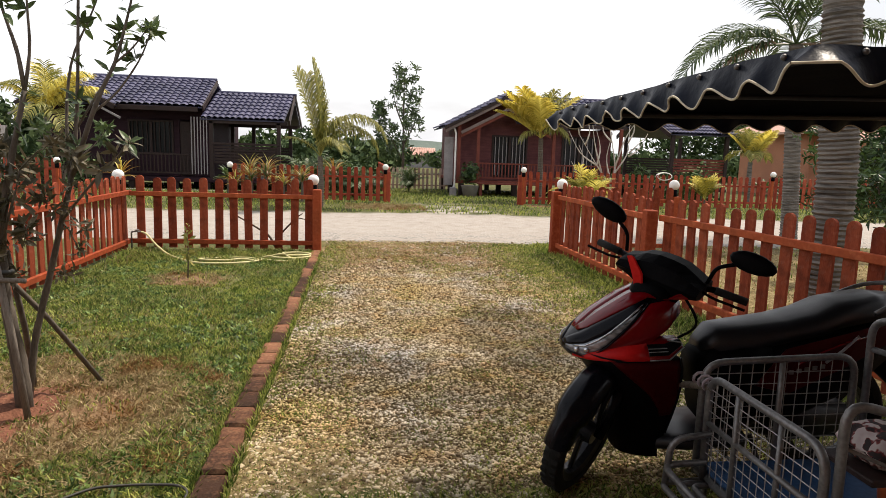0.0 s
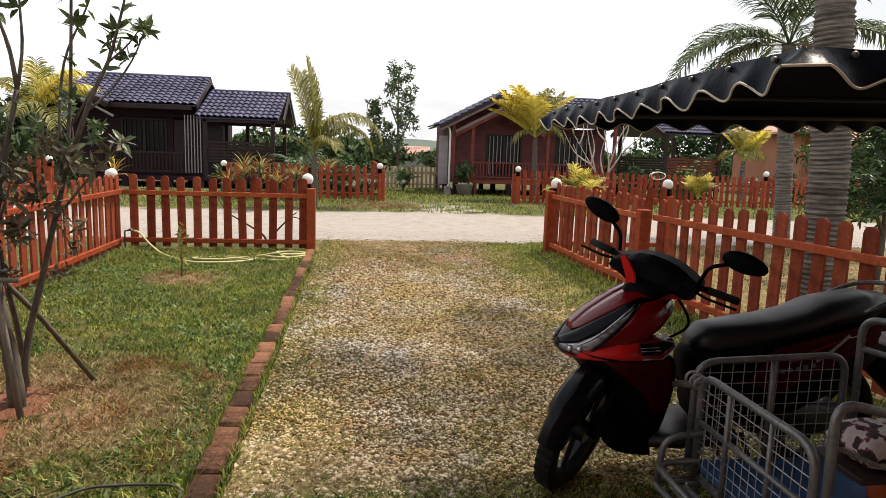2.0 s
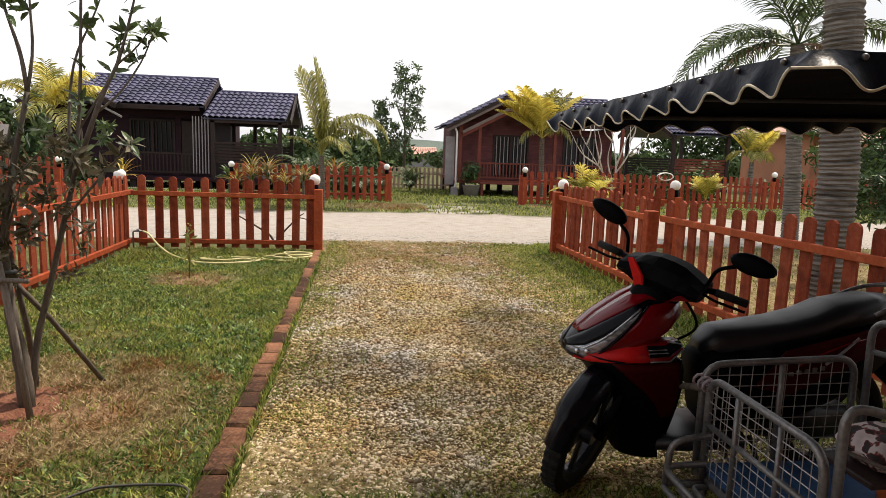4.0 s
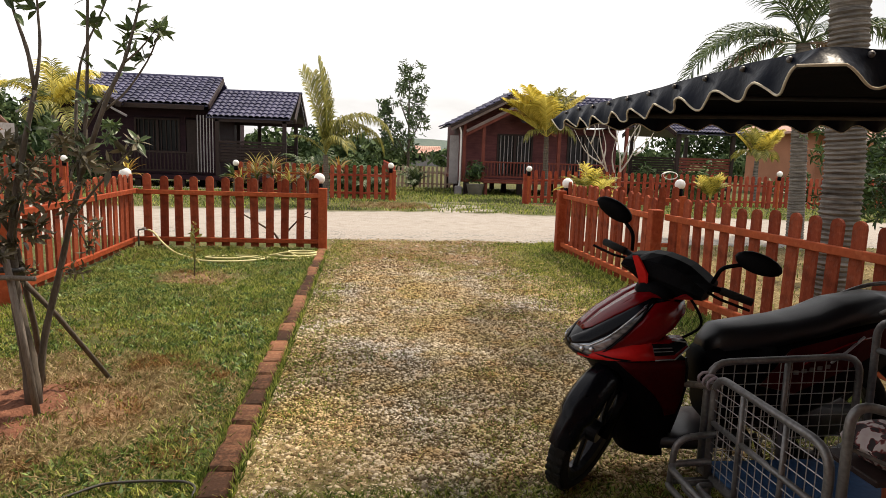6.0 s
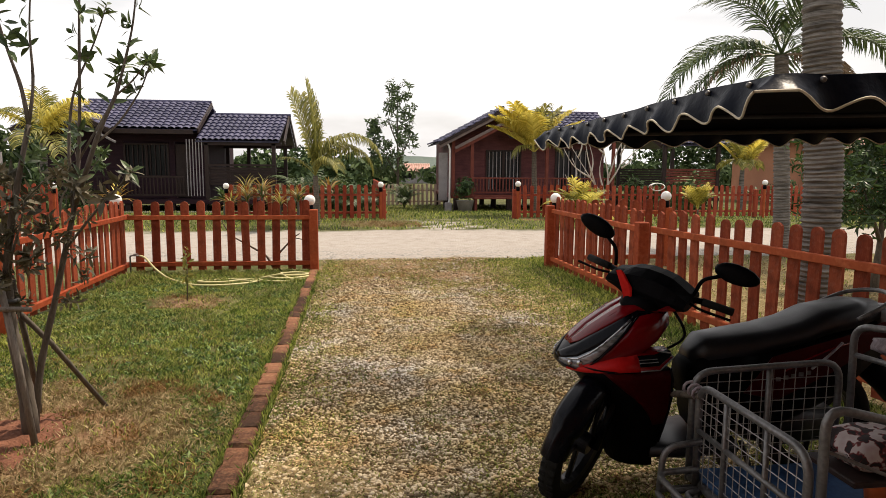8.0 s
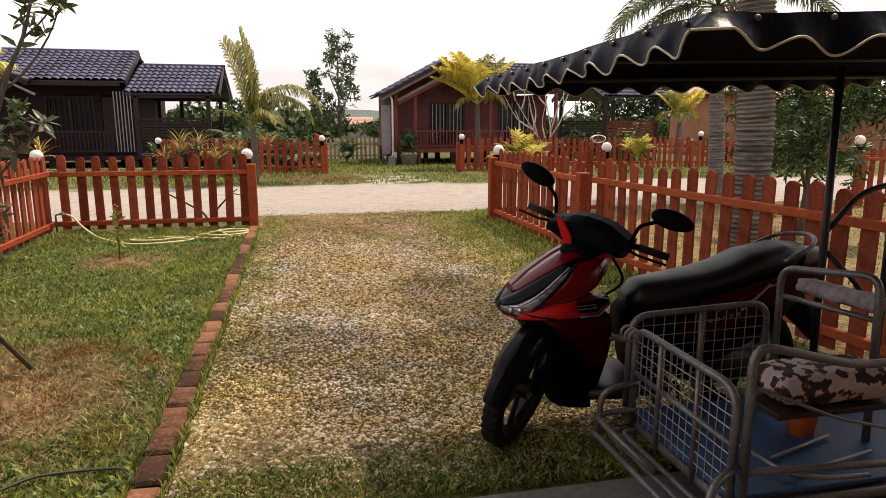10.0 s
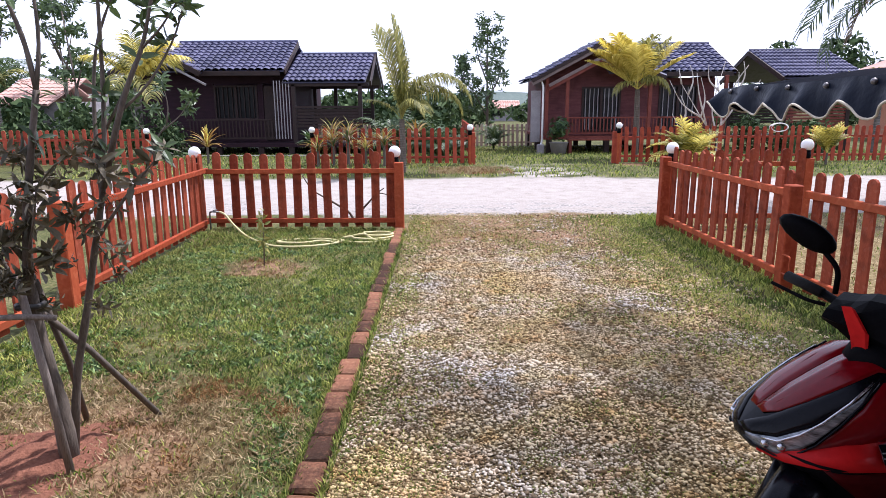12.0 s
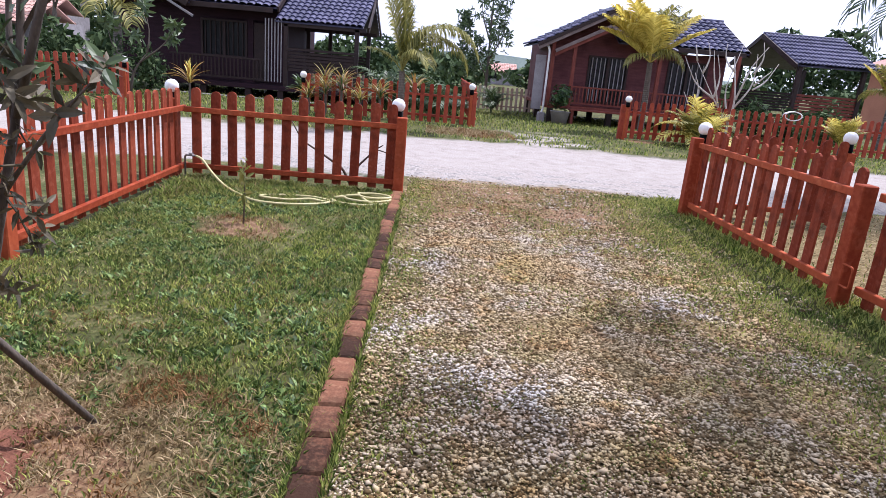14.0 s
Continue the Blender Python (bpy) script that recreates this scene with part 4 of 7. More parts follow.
def ring(x, hw, zb, zt, n_top=0.6, tilt=0.0, round_=0.3, k=12):
    """A rounded cross-section at x: half width hw, from zb to zt; narrower at the top by n_top."""
    pts = []
    for i in range(k):
        a = 2 * math.pi * i / k
        c, s = math.cos(a), math.sin(a)
        e = 2.0 / 3.2
        u = math.copysign(abs(c) ** e, c)
        w = math.copysign(abs(s) ** e, s)
        t = (w + 1) / 2
        width = hw * (1 + (n_top - 1) * t)
        z = zb + (zt - zb) * t
        pts.append((x + tilt * (z - zb), u * width, z))
    return pts


def scooter():
    at = pose(1.455, 2.85, 0.0, 0, 0, 180) @ pose(0, 0, 0, -1, 0, 0)
    s = thing("motor_scooter", "black and candy-red motor scooter parked with its bars turned", "motorcycle", "", at)
    rake = Matrix.Rotation(radians(-20), 4, "Y") @ Matrix.Rotation(radians(46), 4, "Z") @ Matrix.Rotation(radians(20), 4, "Y")
    bar_turn = Matrix.Translation((-0.099, -0.002, -0.029)) @ rake @ Matrix.Scale(0.985, 4)
    wheel_rake = Matrix.Rotation(radians(-20), 4, "Y") @ Matrix.Rotation(radians(47), 4, "Z") @ Matrix.Rotation(radians(20), 4, "Y")
    wheel_turn = Matrix.Translation((-0.11, 0.085, 0.276)) @ wheel_rake @ Matrix.Translation((0.05, 0, -0.282))

    def rolled(g):
        g.v = [tuple(wheel_turn @ Vector(p)) for p in g.v]
        return g

    def bars(g):
        g.v = [tuple(bar_turn @ Vector(p)) for p in g.v]
        return g

    def shifted(g, x, z):
        g.v = [(a + x, b, c + z) for a, b, c in g.v]
        return g

    # front wheel, fork, fender: turn with the bars
    wheel = part("front_wheel", rolled(shifted(tyre(0.282, 0.092, 48), -0.05, 0.282)), M["rubber"], s, "worn black tyre", True)
    part("rim", rolled(shifted(rim_geo(0.282, 0.09), -0.05, 0.282)), M["rim"], wheel, "dark five-spoke alloy rim")
    part("brake_disc", rolled(shifted(Geo().lathe([(0.05, 0.058), (0.098, 0.058), (0.098, 0.062), (0.05, 0.062), (0.05, 0.058)], 28, Matrix.Rotation(radians(90), 4, "X")), -0.05, 0.282)), M["chrome"], wheel, "steel brake disc", True)
    knobs = Geo()
    for k in range(40):
        for sy in (-1, 1):
            m = Matrix.Translation((-0.05, 0, 0.282)) @ Matrix.Rotation(radians(9 * k + 2 * sy), 4, "Y")
            knobs.box(0.276, 0.2845, sy * 0.008, sy * 0.034, -0.011, 0.011, 0.001, m)
    part("tread", rolled(knobs), M["rubber"], wheel, "worn tyre tread blocks")
    for sy in (-1, 1):
        part("fork_leg", rolled(Geo().tube([(-0.05, sy * 0.07, 0.28), (-0.15, sy * 0.075, 0.555)], [0.026, 0.024], 12)), M["black_gloss"], s, "", True)
        part("fork_brace", rolled(Geo().tube(rounded([(-0.05, sy * 0.062, 0.30), (0.02, sy * 0.066, 0.43), (-0.02, sy * 0.06, 0.54)], 0.06), 0.010, 8)), M["black_gloss"], s, "", True)
    fen = Geo()
    rows = []
    for i in range(19):
        a = radians(12 + 128 * i / 18)
        wd = 0.068 if 3 < i < 16 else 0.052
        o = []
        for yy, dr in ((-wd, -0.06), (-wd * 0.97, -0.02), (-wd * 0.6, 0.008), (-wd * 0.2, 0.012), (0, 0.022), (wd * 0.2, 0.012), (wd * 0.6, 0.008), (wd * 0.97, -0.02), (wd, -0.06)):
            o.append((-0.05 + math.cos(a) * (0.305 + dr), yy, 0.282 + math.sin(a) * (0.305 + dr)))
        rows.append(o)
    fen.loft(rows, closed=False)
    inner = [[(-0.05 + (x + 0.05) * 0.985, y * 0.96, 0.282 + (z - 0.282) * 0.985) for x, y, z in o] for o in rows]
    fen.loft(inner, closed=False)
    part("front_fender", rolled(fen), M["black_gloss"], s, "gloss black front fender with a raised spine", True)

    # leg shield: level sections from the ledge down to the foot, (z, front, half width, rear)
    LEVELS = [(0.635, -0.06, 0.243, -0.445), (0.58, -0.095, 0.232, -0.462), (0.50, -0.15, 0.205, -0.476), (0.40, -0.20, 0.175, -0.474), (0.29, -0.235, 0.150, -0.455), (0.16, -0.27, 0.125, -0.42)]

    def level(z):
        for a, b in zip(LEVELS, LEVELS[1:]):
            if a[0] >= z >= b[0]:
                t = (a[0] - z) / (a[0] - b[0])
                return [p + (q - p) * t for p, q in zip(a, b)]
        return LEVELS[0] if z > LEVELS[0][0] else LEVELS[-1]

    def shield_at(z, u, lift=0.0):
        """A point of the shield's side, from its front middle (u = 0) to its rear edge (u = 1)."""
        _, xf, hw, xr = level(z)
        a = radians(90 * min(1.0, u / 0.55))
        y = (hw + lift) * math.sin(a) ** 0.75 * (1.0 - 0.14 * max(0.0, u - 0.55) / 0.45)
        x = xf + lift - 0.16 * (1 - math.cos(a)) if u <= 0.55 else xf - 0.16 + (xr - xf + 0.16) * (u - 0.55) / 0.45
        return (x, y, z)

    def skin(z0, z1, u0, u1, lift, nz=7, nu=9):
        """A patch of the shield's skin; its four limits may change with height or length."""
        g = Geo()
        rows = []
        for j in range(nz + 1):
            t = j / nz
            z = z0 + (z1 - z0) * t
            a, b = u0[0] + (u0[1] - u0[0]) * t, u1[0] + (u1[1] - u1[0]) * t
            rows.append([shield_at(z, a + (b - a) * i / nu, lift) for i in range(nu + 1)])
        g.loft(rows, closed=False)
        return solid(g, 0.008)

    body = Geo()
    us = [i / 14 for i in range(15)]
    body.loft([[shield_at(z, u) for u in us] + [(x, -y, zz) for x, y, zz in [shield_at(z, u) for u in reversed(us[1:])]] for z in (0.63, 0.58, 0.50, 0.40, 0.29, 0.16)])
    part("lower_fairing", body, M["black_plastic"], s, "matt black lower fairing", True)
    # shade under the awning is painted into this panel's red
    pair("leg_shield_panel", skin(0.622, 0.36, (0.38, 0.70), (1.0, 1.0), 0.004), M["shaded_red_plastic"], s, "red leg-shield panel with its shade put into the colour", True)
    pair("leg_shield_edge", Geo().tube([shield_at(z, 1.0, 0.004) for z in (0.63, 0.58, 0.50, 0.42, 0.34, 0.27)], 0.006, 6), M["black_gloss"], s, "", True)
    # ledge under the headlight: red in front, a dark grille behind with a pale outline
    edge_out = [(-0.035, 0.085, 0.604), (-0.075, 0.165, 0.612), (-0.135, 0.214, 0.621), (-0.205, 0.242, 0.628), (-0.30, 0.248, 0.632), (-0.385, 0.243, 0.634), (-0.462, 0.200, 0.672)]
    edge_in = [(-0.05, 0.045, 0.628), (-0.11, 0.095, 0.655), (-0.17, 0.125, 0.678), (-0.235, 0.145, 0.695), (-0.31, 0.155, 0.706), (-0.38, 0.155, 0.708), (-0.445, 0.140, 0.706)]

    def ledge(i0, i1, a, b, lift=0.0):
        g = Geo()
        g.loft([[Vector(p).lerp(Vector(q), a + (b - a) * k / 3) + Vector((0, 0, lift + 0.006 * math.sin(math.pi * k / 3))) for k in range(4)] for p, q in zip(edge_out[i0:i1], edge_in[i0:i1])], closed=False)
        return solid(g, 0.012)

    # the ledge's lit front is painted a brighter red than its rear
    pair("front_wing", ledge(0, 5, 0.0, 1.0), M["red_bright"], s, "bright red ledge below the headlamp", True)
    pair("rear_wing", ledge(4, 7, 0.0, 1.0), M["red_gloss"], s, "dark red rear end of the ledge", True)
    pair("wing_inlay", ledge(4, 7, 0.12, 0.60, 0.006), M["black_plastic"], s, "black grille inlay")
    for k in range(2):
        pair("grille_rib", Geo().tube([Vector(p).lerp(Vector(q), 0.2 + 0.13 * k) + Vector((0, 0, 0.014)) for p, q in zip(edge_out[4:6], edge_in[4:6])], 0.0022, 5), M["tube"], s, "", True)
    pair("wing_trim", Geo().tube(edge_out[4:] + [(-0.452, 0.192, 0.690), (-0.40, 0.175, 0.694)], 0.003, 6), M["tube"], s, "thin pale edge line", True)

    # front cowl: (x, half width, height of the widest line, height of the top)
    STATIONS = [(-0.012, 0.020, 0.632, 0.644), (-0.03, 0.070, 0.624, 0.664), (-0.07, 0.128, 0.622, 0.702), (-0.15, 0.166, 0.650, 0.770), (-0.25, 0.184, 0.690, 0.838), (-0.33, 0.186, 0.722, 0.880), (-0.41, 0.160, 0.764, 0.886), (-0.475, 0.118, 0.806, 0.868)]

    def cowl_at(i, a, lift=0.0):
        """A point of the cowl's flank at station i (may lie between two), from its widest line (a = 0) to the top (a = 1)."""
        k = min(int(i), len(STATIONS) - 2)
        x, hw, zl, zt = [p + (q - p) * (i - k) for p, q in zip(STATIONS[k], STATIONS[k + 1])]
        w = radians(90 * a)
        rise = math.copysign(abs(math.sin(w)) ** 1.05, w)
        return (x + lift * (0.6 if i < 2 else 0.2), hw * max(0.0, math.cos(w)) ** 0.72 + lift * (1 - a * 0.5), zl + (zt - zl) * rise + lift * a)

    def band(limits, lift, n=4):
        """A strip on the cowl's flank: (station, lower, upper) along it."""
        g = Geo()
        g.loft([[cowl_at(i, lo + (hi - lo) * k / n, lift) for k in range(n + 1)] for i, lo, hi in limits], closed=False)
        return solid(g, 0.006)

    shell = Geo()
    rings = []
    for i in [q * 0.5 for q in range(15)]:
        side = [cowl_at(i, a / 7) for a in range(8)]
        k = min(int(i), 6)
        low = [p + (q - p) * (i - k) for p, q in zip(STATIONS[k], STATIONS[k + 1])]
        drop = 0.012 + 0.03 * min(1.0, i / 3) * (1 if i < 5 else 1 - (i - 5) / 3)
        under = [(low[0], low[1] * 0.80, low[2] - drop), (low[0], low[1] * 0.4, low[2] - drop * 1.1)]
        half = under[::-1] + side
        rings.append(half + [(x, -y, z) for x, y, z in reversed(half)])
    shell.loft(rings)
    part("front_cowl", shell, M["black_gloss"], s, "black shell of the pointed front cowl", True)
    pair("cowl_top_panel", band([(1.9, 0.88, 1.0), (2.3, 0.76, 1.0), (3, 0.70, 1.0), (3.6, 0.67, 1.0), (4.2, 0.66, 1.0), (5, 0.66, 1.0), (6, 0.50, 1.0), (7, 0.42, 1.0)], 0.004, 6), M["red_gloss"], s, "candy-red top of the cowl", True)
    pair("cowl_flank", band([(2.5, -0.14, -0.02), (3, -0.14, 0.08), (3.6, -0.14, 0.22), (4.2, -0.14, 0.35), (5, -0.14, 0.53), (6, -0.14, 0.50), (7, -0.14, 0.42)], 0.004, 5), M["red_gloss"], s, "candy-red flank below the lamp", True)
    pair("beak", band([(0.3, 0.30, 0.95), (1, 0.34, 0.90), (2, 0.34, 0.78), (2.6, 0.36, 0.73), (3, 0.36, 0.70), (3.6, 0.40, 0.68), (4.2, 0.44, 0.68), (5, 0.58, 0.70)], 0.0035), M["black_gloss"], s, "gloss black band above the lamps", True)
    lp = pair("headlight", band([(0.4, -0.05, 0.30), (1, -0.05, 0.34), (2, -0.05, 0.34), (2.6, 0.03, 0.34), (3, 0.14, 0.35), (3.6, 0.28, 0.40), (4.2, 0.40, 0.46), (4.9, 0.54, 0.57)], 0.0045), M["lens"], s, "clear angular twin headlamp", True)
    pair("lamp_rim", Geo().tube([cowl_at(i, a, 0.008) for i, a in ((0.3, -0.06), (1, -0.08), (2, -0.08), (2.6, -0.01), (3, 0.09), (3.6, 0.25), (4.2, 0.40), (5, 0.60))], 0.0035, 6), M["black_gloss"], s, "", True)
    pair("lamp_strip", Geo().tube([cowl_at(i, a, 0.010) for i, a in ((1.4, 0.28), (2.0, 0.27), (2.6, 0.29), (3.2, 0.36), (3.9, 0.46), (4.7, 0.57))], 0.0035, 6), M["chrome"], s, "bright strip in the lamp", True)
    for i, a in ((1.5, 0.12), (2.1, 0.13)):
        for sy in (-1, 1):
            x, y, z = cowl_at(i, a, 0.004)
            part("reflector", Geo().ball((x, sy * y, z), 0.013, 12, 8), M["chrome"], lp, "", True)
    pair("cowl_crease", Geo().tube([cowl_at(i, a, 0.001) for i, a in ((2.4, 0.90), (3, 0.88), (4, 0.86), (5, 0.84))], 0.003, 6), M["red_gloss"], s, "", True)

    # handlebar cowl and fittings
    cowl = Geo()
    cowl.loft([[(-0.30 + dx * 0.9, yy, 0.985 + dz * k) for dx, dz in ((0.055, -0.06), (0.080, 0.0), (0.055, 0.065), (-0.02, 0.090), (-0.11, 0.085), (-0.13, 0.02), (-0.08, -0.06), (0.0, -0.085))] for yy, k in ((-0.175, 0.30), (-0.125, 0.50), (-0.09, 0.74), (-0.03, 0.90), (0.03, 0.92), (0.085, 0.86), (0.14, 0.62), (0.19, 0.36))])
    part("handlebar", bars(Geo().tube([(-0.37, -0.24, 0.995), (-0.33, -0.12, 0.99), (-0.32, 0.0, 0.99), (-0.33, 0.12, 0.99), (-0.37, 0.24, 0.995)], 0.014, 10)), M["black_plastic"], s, "", True)
    part("handlebar_cowl", bars(cowl), M["black_plastic"], s, "black angular handlebar cowl")
    part("steering_neck", bars(Geo().loft([ring(-0.29, 0.08, 0.83, 0.97, 1.0), ring(-0.24, 0.09, 0.83, 0.97, 1.0), ring(-0.20, 0.06, 0.86, 0.95, 1.0)])), M["black_plastic"], s, "", True)
    for sy in (-1, 1):
        if sy < 0:
            flash = Geo().add([(-0.212, -0.012, 0.895), (-0.213, -0.055, 1.0), (-0.228, -0.115, 1.050), (-0.240, -0.140, 1.035), (-0.222, -0.085, 0.965), (-0.210, -0.045, 0.892)], [(0, 1, 4, 5), (1, 2, 3, 4)])
        else:
            flash = Geo().add([(-0.226, 0.095, 0.935), (-0.240, 0.150, 0.995), (-0.250, 0.175, 0.990), (-0.240, 0.155, 0.955)], [(0, 1, 2, 3)])
        # one paint on both wings; the sy > 0 one is darkened as shade
        part("cowl_flash", bars(solid(flash, 0.012)), M["red_bright"] if sy < 0 else M["red_gloss"], s, "red wing on the handlebar cowl")
        part("grip", bars(Geo().tube([(-0.36, sy * 0.22, 0.995), (-0.40, sy * 0.345, 0.985)], 0.017, 12)), M["rubber"], s, "", True)
        part("brake_lever", bars(Geo().tube(rounded([(-0.30, sy * 0.19, 0.99), (-0.29, sy * 0.24, 0.985), (-0.32, sy * 0.36, 0.978)], 0.02), 0.006, 8)), M["black_plastic"], s)
        part("mirror_stem", bars(Geo().tube(rounded([(-0.34, sy * 0.185, 1.02), (-0.335, sy * 0.20, 1.10), (-0.345, sy * 0.285, 1.15)], 0.03), 0.0085, 8)), M["black_plastic"], s, "", True)
        mir = Geo()
        outline = [(0.100 * math.cos(a) ** 1 * (1.0 if math.cos(a) > 0 else 0.85), 0.043 * math.sin(a)) for a in [2 * math.pi * i / 16 for i in range(16)]]
        for dx, k in ((0.022, 0.45), (0.016, 0.85), (0.0, 1.0), (-0.014, 0.97)):
            mir.v += [(-0.345 + dx, sy * (0.315 + u * k), 1.165 + w * k + (0.18 if sy < 0 else 0.0) * u) for u, w in outline]
        for j in range(3):
            mir.f += [(j * 16 + i, j * 16 + (i + 1) % 16, (j + 1) * 16 + (i + 1) % 16, (j + 1) * 16 + i) for i in range(16)]
        mir.f += [tuple(range(16)), tuple(range(48, 64))]
        mo = part("mirror", bars(mir), M["black_plastic"], s, "black rear-view mirror housing", True)
        gl = Geo()
        gl.add([(-0.361, sy * (0.315 + u * 0.9), 1.165 + w * 0.9 + (0.16 if sy < 0 else 0.0) * u) for u, w in outline], [tuple(range(16))])
        part("mirror_glass", bars(gl), M["chrome"], mo)
    # brand lettering on the cowl, as plain pale bars
    for i in range(5):
        y0 = -0.055 + i * 0.023
        part("badge_bar", bars(Geo().box(-0.240, -0.232, y0, y0 + 0.016, 0.945, 0.957)), M["tube"], s)
    for yy in (0.10,):
        part("brake_hose", bars(Geo().tube(rounded([(-0.30, yy, 0.96), (-0.24, yy + 0.12, 0.90), (-0.34, 0.20, 0.80), (-0.36, 0.12, 0.70)], 0.08), 0.006, 8)), M["black_plastic"], s)
    # body
    part("footboard", Geo().loft([ring(-0.41, 0.15, 0.19, 0.26, 1.0), ring(-0.55, 0.175, 0.19, 0.262, 1.0), ring(-0.80, 0.185, 0.20, 0.28, 1.0)]), M["seat"], s, "", True)
    part("underbody", Geo().loft([ring(-0.66, 0.13, 0.28, 0.60, 0.9), ring(-0.76, 0.165, 0.27, 0.65, 0.9), ring(-1.00, 0.18, 0.28, 0.70, 0.85), ring(-1.30, 0.17, 0.42, 0.74, 0.8), ring(-1.56, 0.09, 0.60, 0.78, 0.8)]), M["black_plastic"], s, "black plastic underbody", True)
    side = (Geo().add([(-0.80, 0.19, 0.50), (-0.92, 0.195, 0.66), (-1.25, 0.185, 0.735), (-1.60, 0.10, 0.80), (-1.58, 0.12, 0.73), (-1.20, 0.20, 0.58), (-0.95, 0.205, 0.47)], [(0, 1, 6), (1, 2, 5, 6), (2, 3, 4, 5)]))
    pair("side_panel", solid(side, 0.02), M["shaded_red_plastic"], s, "red side panel with its shade put into the colour", False)
    pair("side_decal", Geo().tube([(-1.09, 0.214, 0.605), (-1.16, 0.212, 0.655), (-1.235, 0.203, 0.715)], 0.006, 6), M["trim_grey"], s, "pale slanting streak on the side panel", True)
    pair("side_crease", Geo().tube([(-0.97, 0.213, 0.60), (-1.06, 0.212, 0.645), (-1.18, 0.207, 0.69), (-1.30, 0.192, 0.715)], 0.004, 6), M["red_gloss"], s, "", True)
    part("tail_cover", Geo().loft([ring(-1.52, 0.125, 0.755, 0.815, 0.9), ring(-1.60, 0.10, 0.765, 0.83, 0.9), ring(-1.68, 0.055, 0.775, 0.825, 0.9)]), M["trim_grey"], s, "pale silver tail cover", True)
    for i in range(5):
        x0 = -0.93 - i * 0.035
        pair("badge_bar", (Geo().box(x0 - 0.02, x0, 0.208, 0.213, 0.555 + i * 0.006, 0.572 + i * 0.006)), M["tube"], s)
    seat = Geo().loft([ring(-0.62, 0.06, 0.58, 0.655, 0.8), ring(-0.68, 0.115, 0.575, 0.715, 0.75), ring(-0.80, 0.135, 0.60, 0.730, 0.75), ring(-0.98, 0.15, 0.65, 0.752, 0.75), ring(-1.12, 0.155, 0.68, 0.785, 0.75), ring(-1.22, 0.15, 0.71, 0.832, 0.75), ring(-1.40, 0.13, 0.74, 0.865, 0.75), ring(-1.52, 0.085, 0.77, 0.860, 0.75)])
    part("seat", seat, M["seat"], s, "long black vinyl dual seat", True)
    part("seat_front", Geo().loft([ring(-0.60, 0.085, 0.44, 0.60, 0.9), ring(-0.66, 0.15, 0.40, 0.64, 0.85), ring(-0.78, 0.18, 0.40, 0.66, 0.85), ring(-0.90, 0.17, 0.42, 0.68, 0.85)]), M["black_plastic"], s, "", True)
    part("grab_rail", Geo().tube(rounded([(-1.34, 0.15, 0.80), (-1.52, 0.135, 0.875), (-1.60, 0.0, 0.90), (-1.52, -0.135, 0.875), (-1.34, -0.15, 0.80)], 0.08), 0.010, 10), M["tube"], s, "grey grab rail", True)
    part("tail_lamp", Geo().loft([ring(-1.54, 0.09, 0.735, 0.80, 0.9), ring(-1.63, 0.05, 0.755, 0.79, 0.9)]), M["red_bright"], s, "", True)
    rear = part("rear_wheel", shifted(tyre(0.282, 0.105), -1.28, 0.282), M["rubber"], s, "", True)
    part("rim", shifted(rim_geo(0.282, 0.10), -1.28, 0.282), M["rim"], rear)
    part("engine", Geo().loft([ring(-0.90, 0.07, 0.22, 0.36, 1.0), ring(-1.05, 0.10, 0.18, 0.38, 1.0), ring(-1.34, 0.09, 0.20, 0.36, 1.0)]), M["rim"], s, "", True)
    part("rear_mudguard", Geo().loft([ring(-1.50, 0.07, 0.50, 0.66, 0.9), ring(-1.62, 0.06, 0.40, 0.56, 0.9), ring(-1.68, 0.05, 0.34, 0.46, 0.9)]), M["black_plastic"], s, "", True)
    part("centre_stand", Geo().tube([(-0.86, 0.10, 0.24), (-0.92, 0.17, 0.012)], 0.012).tube([(-0.86, -0.10, 0.24), (-0.92, -0.15, 0.0)], 0.012).tube([(-0.92, 0.17, 0.02), (-0.92, -0.15, 0.005)], 0.01), M["post_black"], s)


def solid(g, t):
    """Gives an open sheet a thickness, inwards along z and y."""
    n = len(g.v)
    g.v += [(x - t * 0.4, y - math.copysign(t, y) if abs(y) > t else y, z - t * 0.5) for x, y, z in g.v[:n]]
    edges = {}
    for f in g.f:
        for a, b in zip(f, f[1:] + f[:1]):
            edges[frozenset((a, b))] = edges.get(frozenset((a, b)), []) + [(a, b)]
    base = list(g.f)
    g.f += [tuple(i + n for i in reversed(f)) for f in base]
    g.f += [(e[0][1], e[0][0], e[0][0] + n, e[0][1] + n) for e in edges.values() if len(e) == 1]
    return g


scooter()


# ---- cargo sidecar with its awning ----
def wire_grid(o, u, v, nu, nv, r=0.0022):
    """Thin crossed wires over the panel with corner o and sides u, v."""
    o, u, v = Vector(o), Vector(u), Vector(v)
    g = Geo()
    for i in range(1, nu):
        g.tube([o + u * (i / nu), o + u * (i / nu) + v], r, 4, False)
    for j in range(1, nv):
        g.tube([o + v * (j / nv), o + v * (j / nv) + u], r, 4, False)
    return g


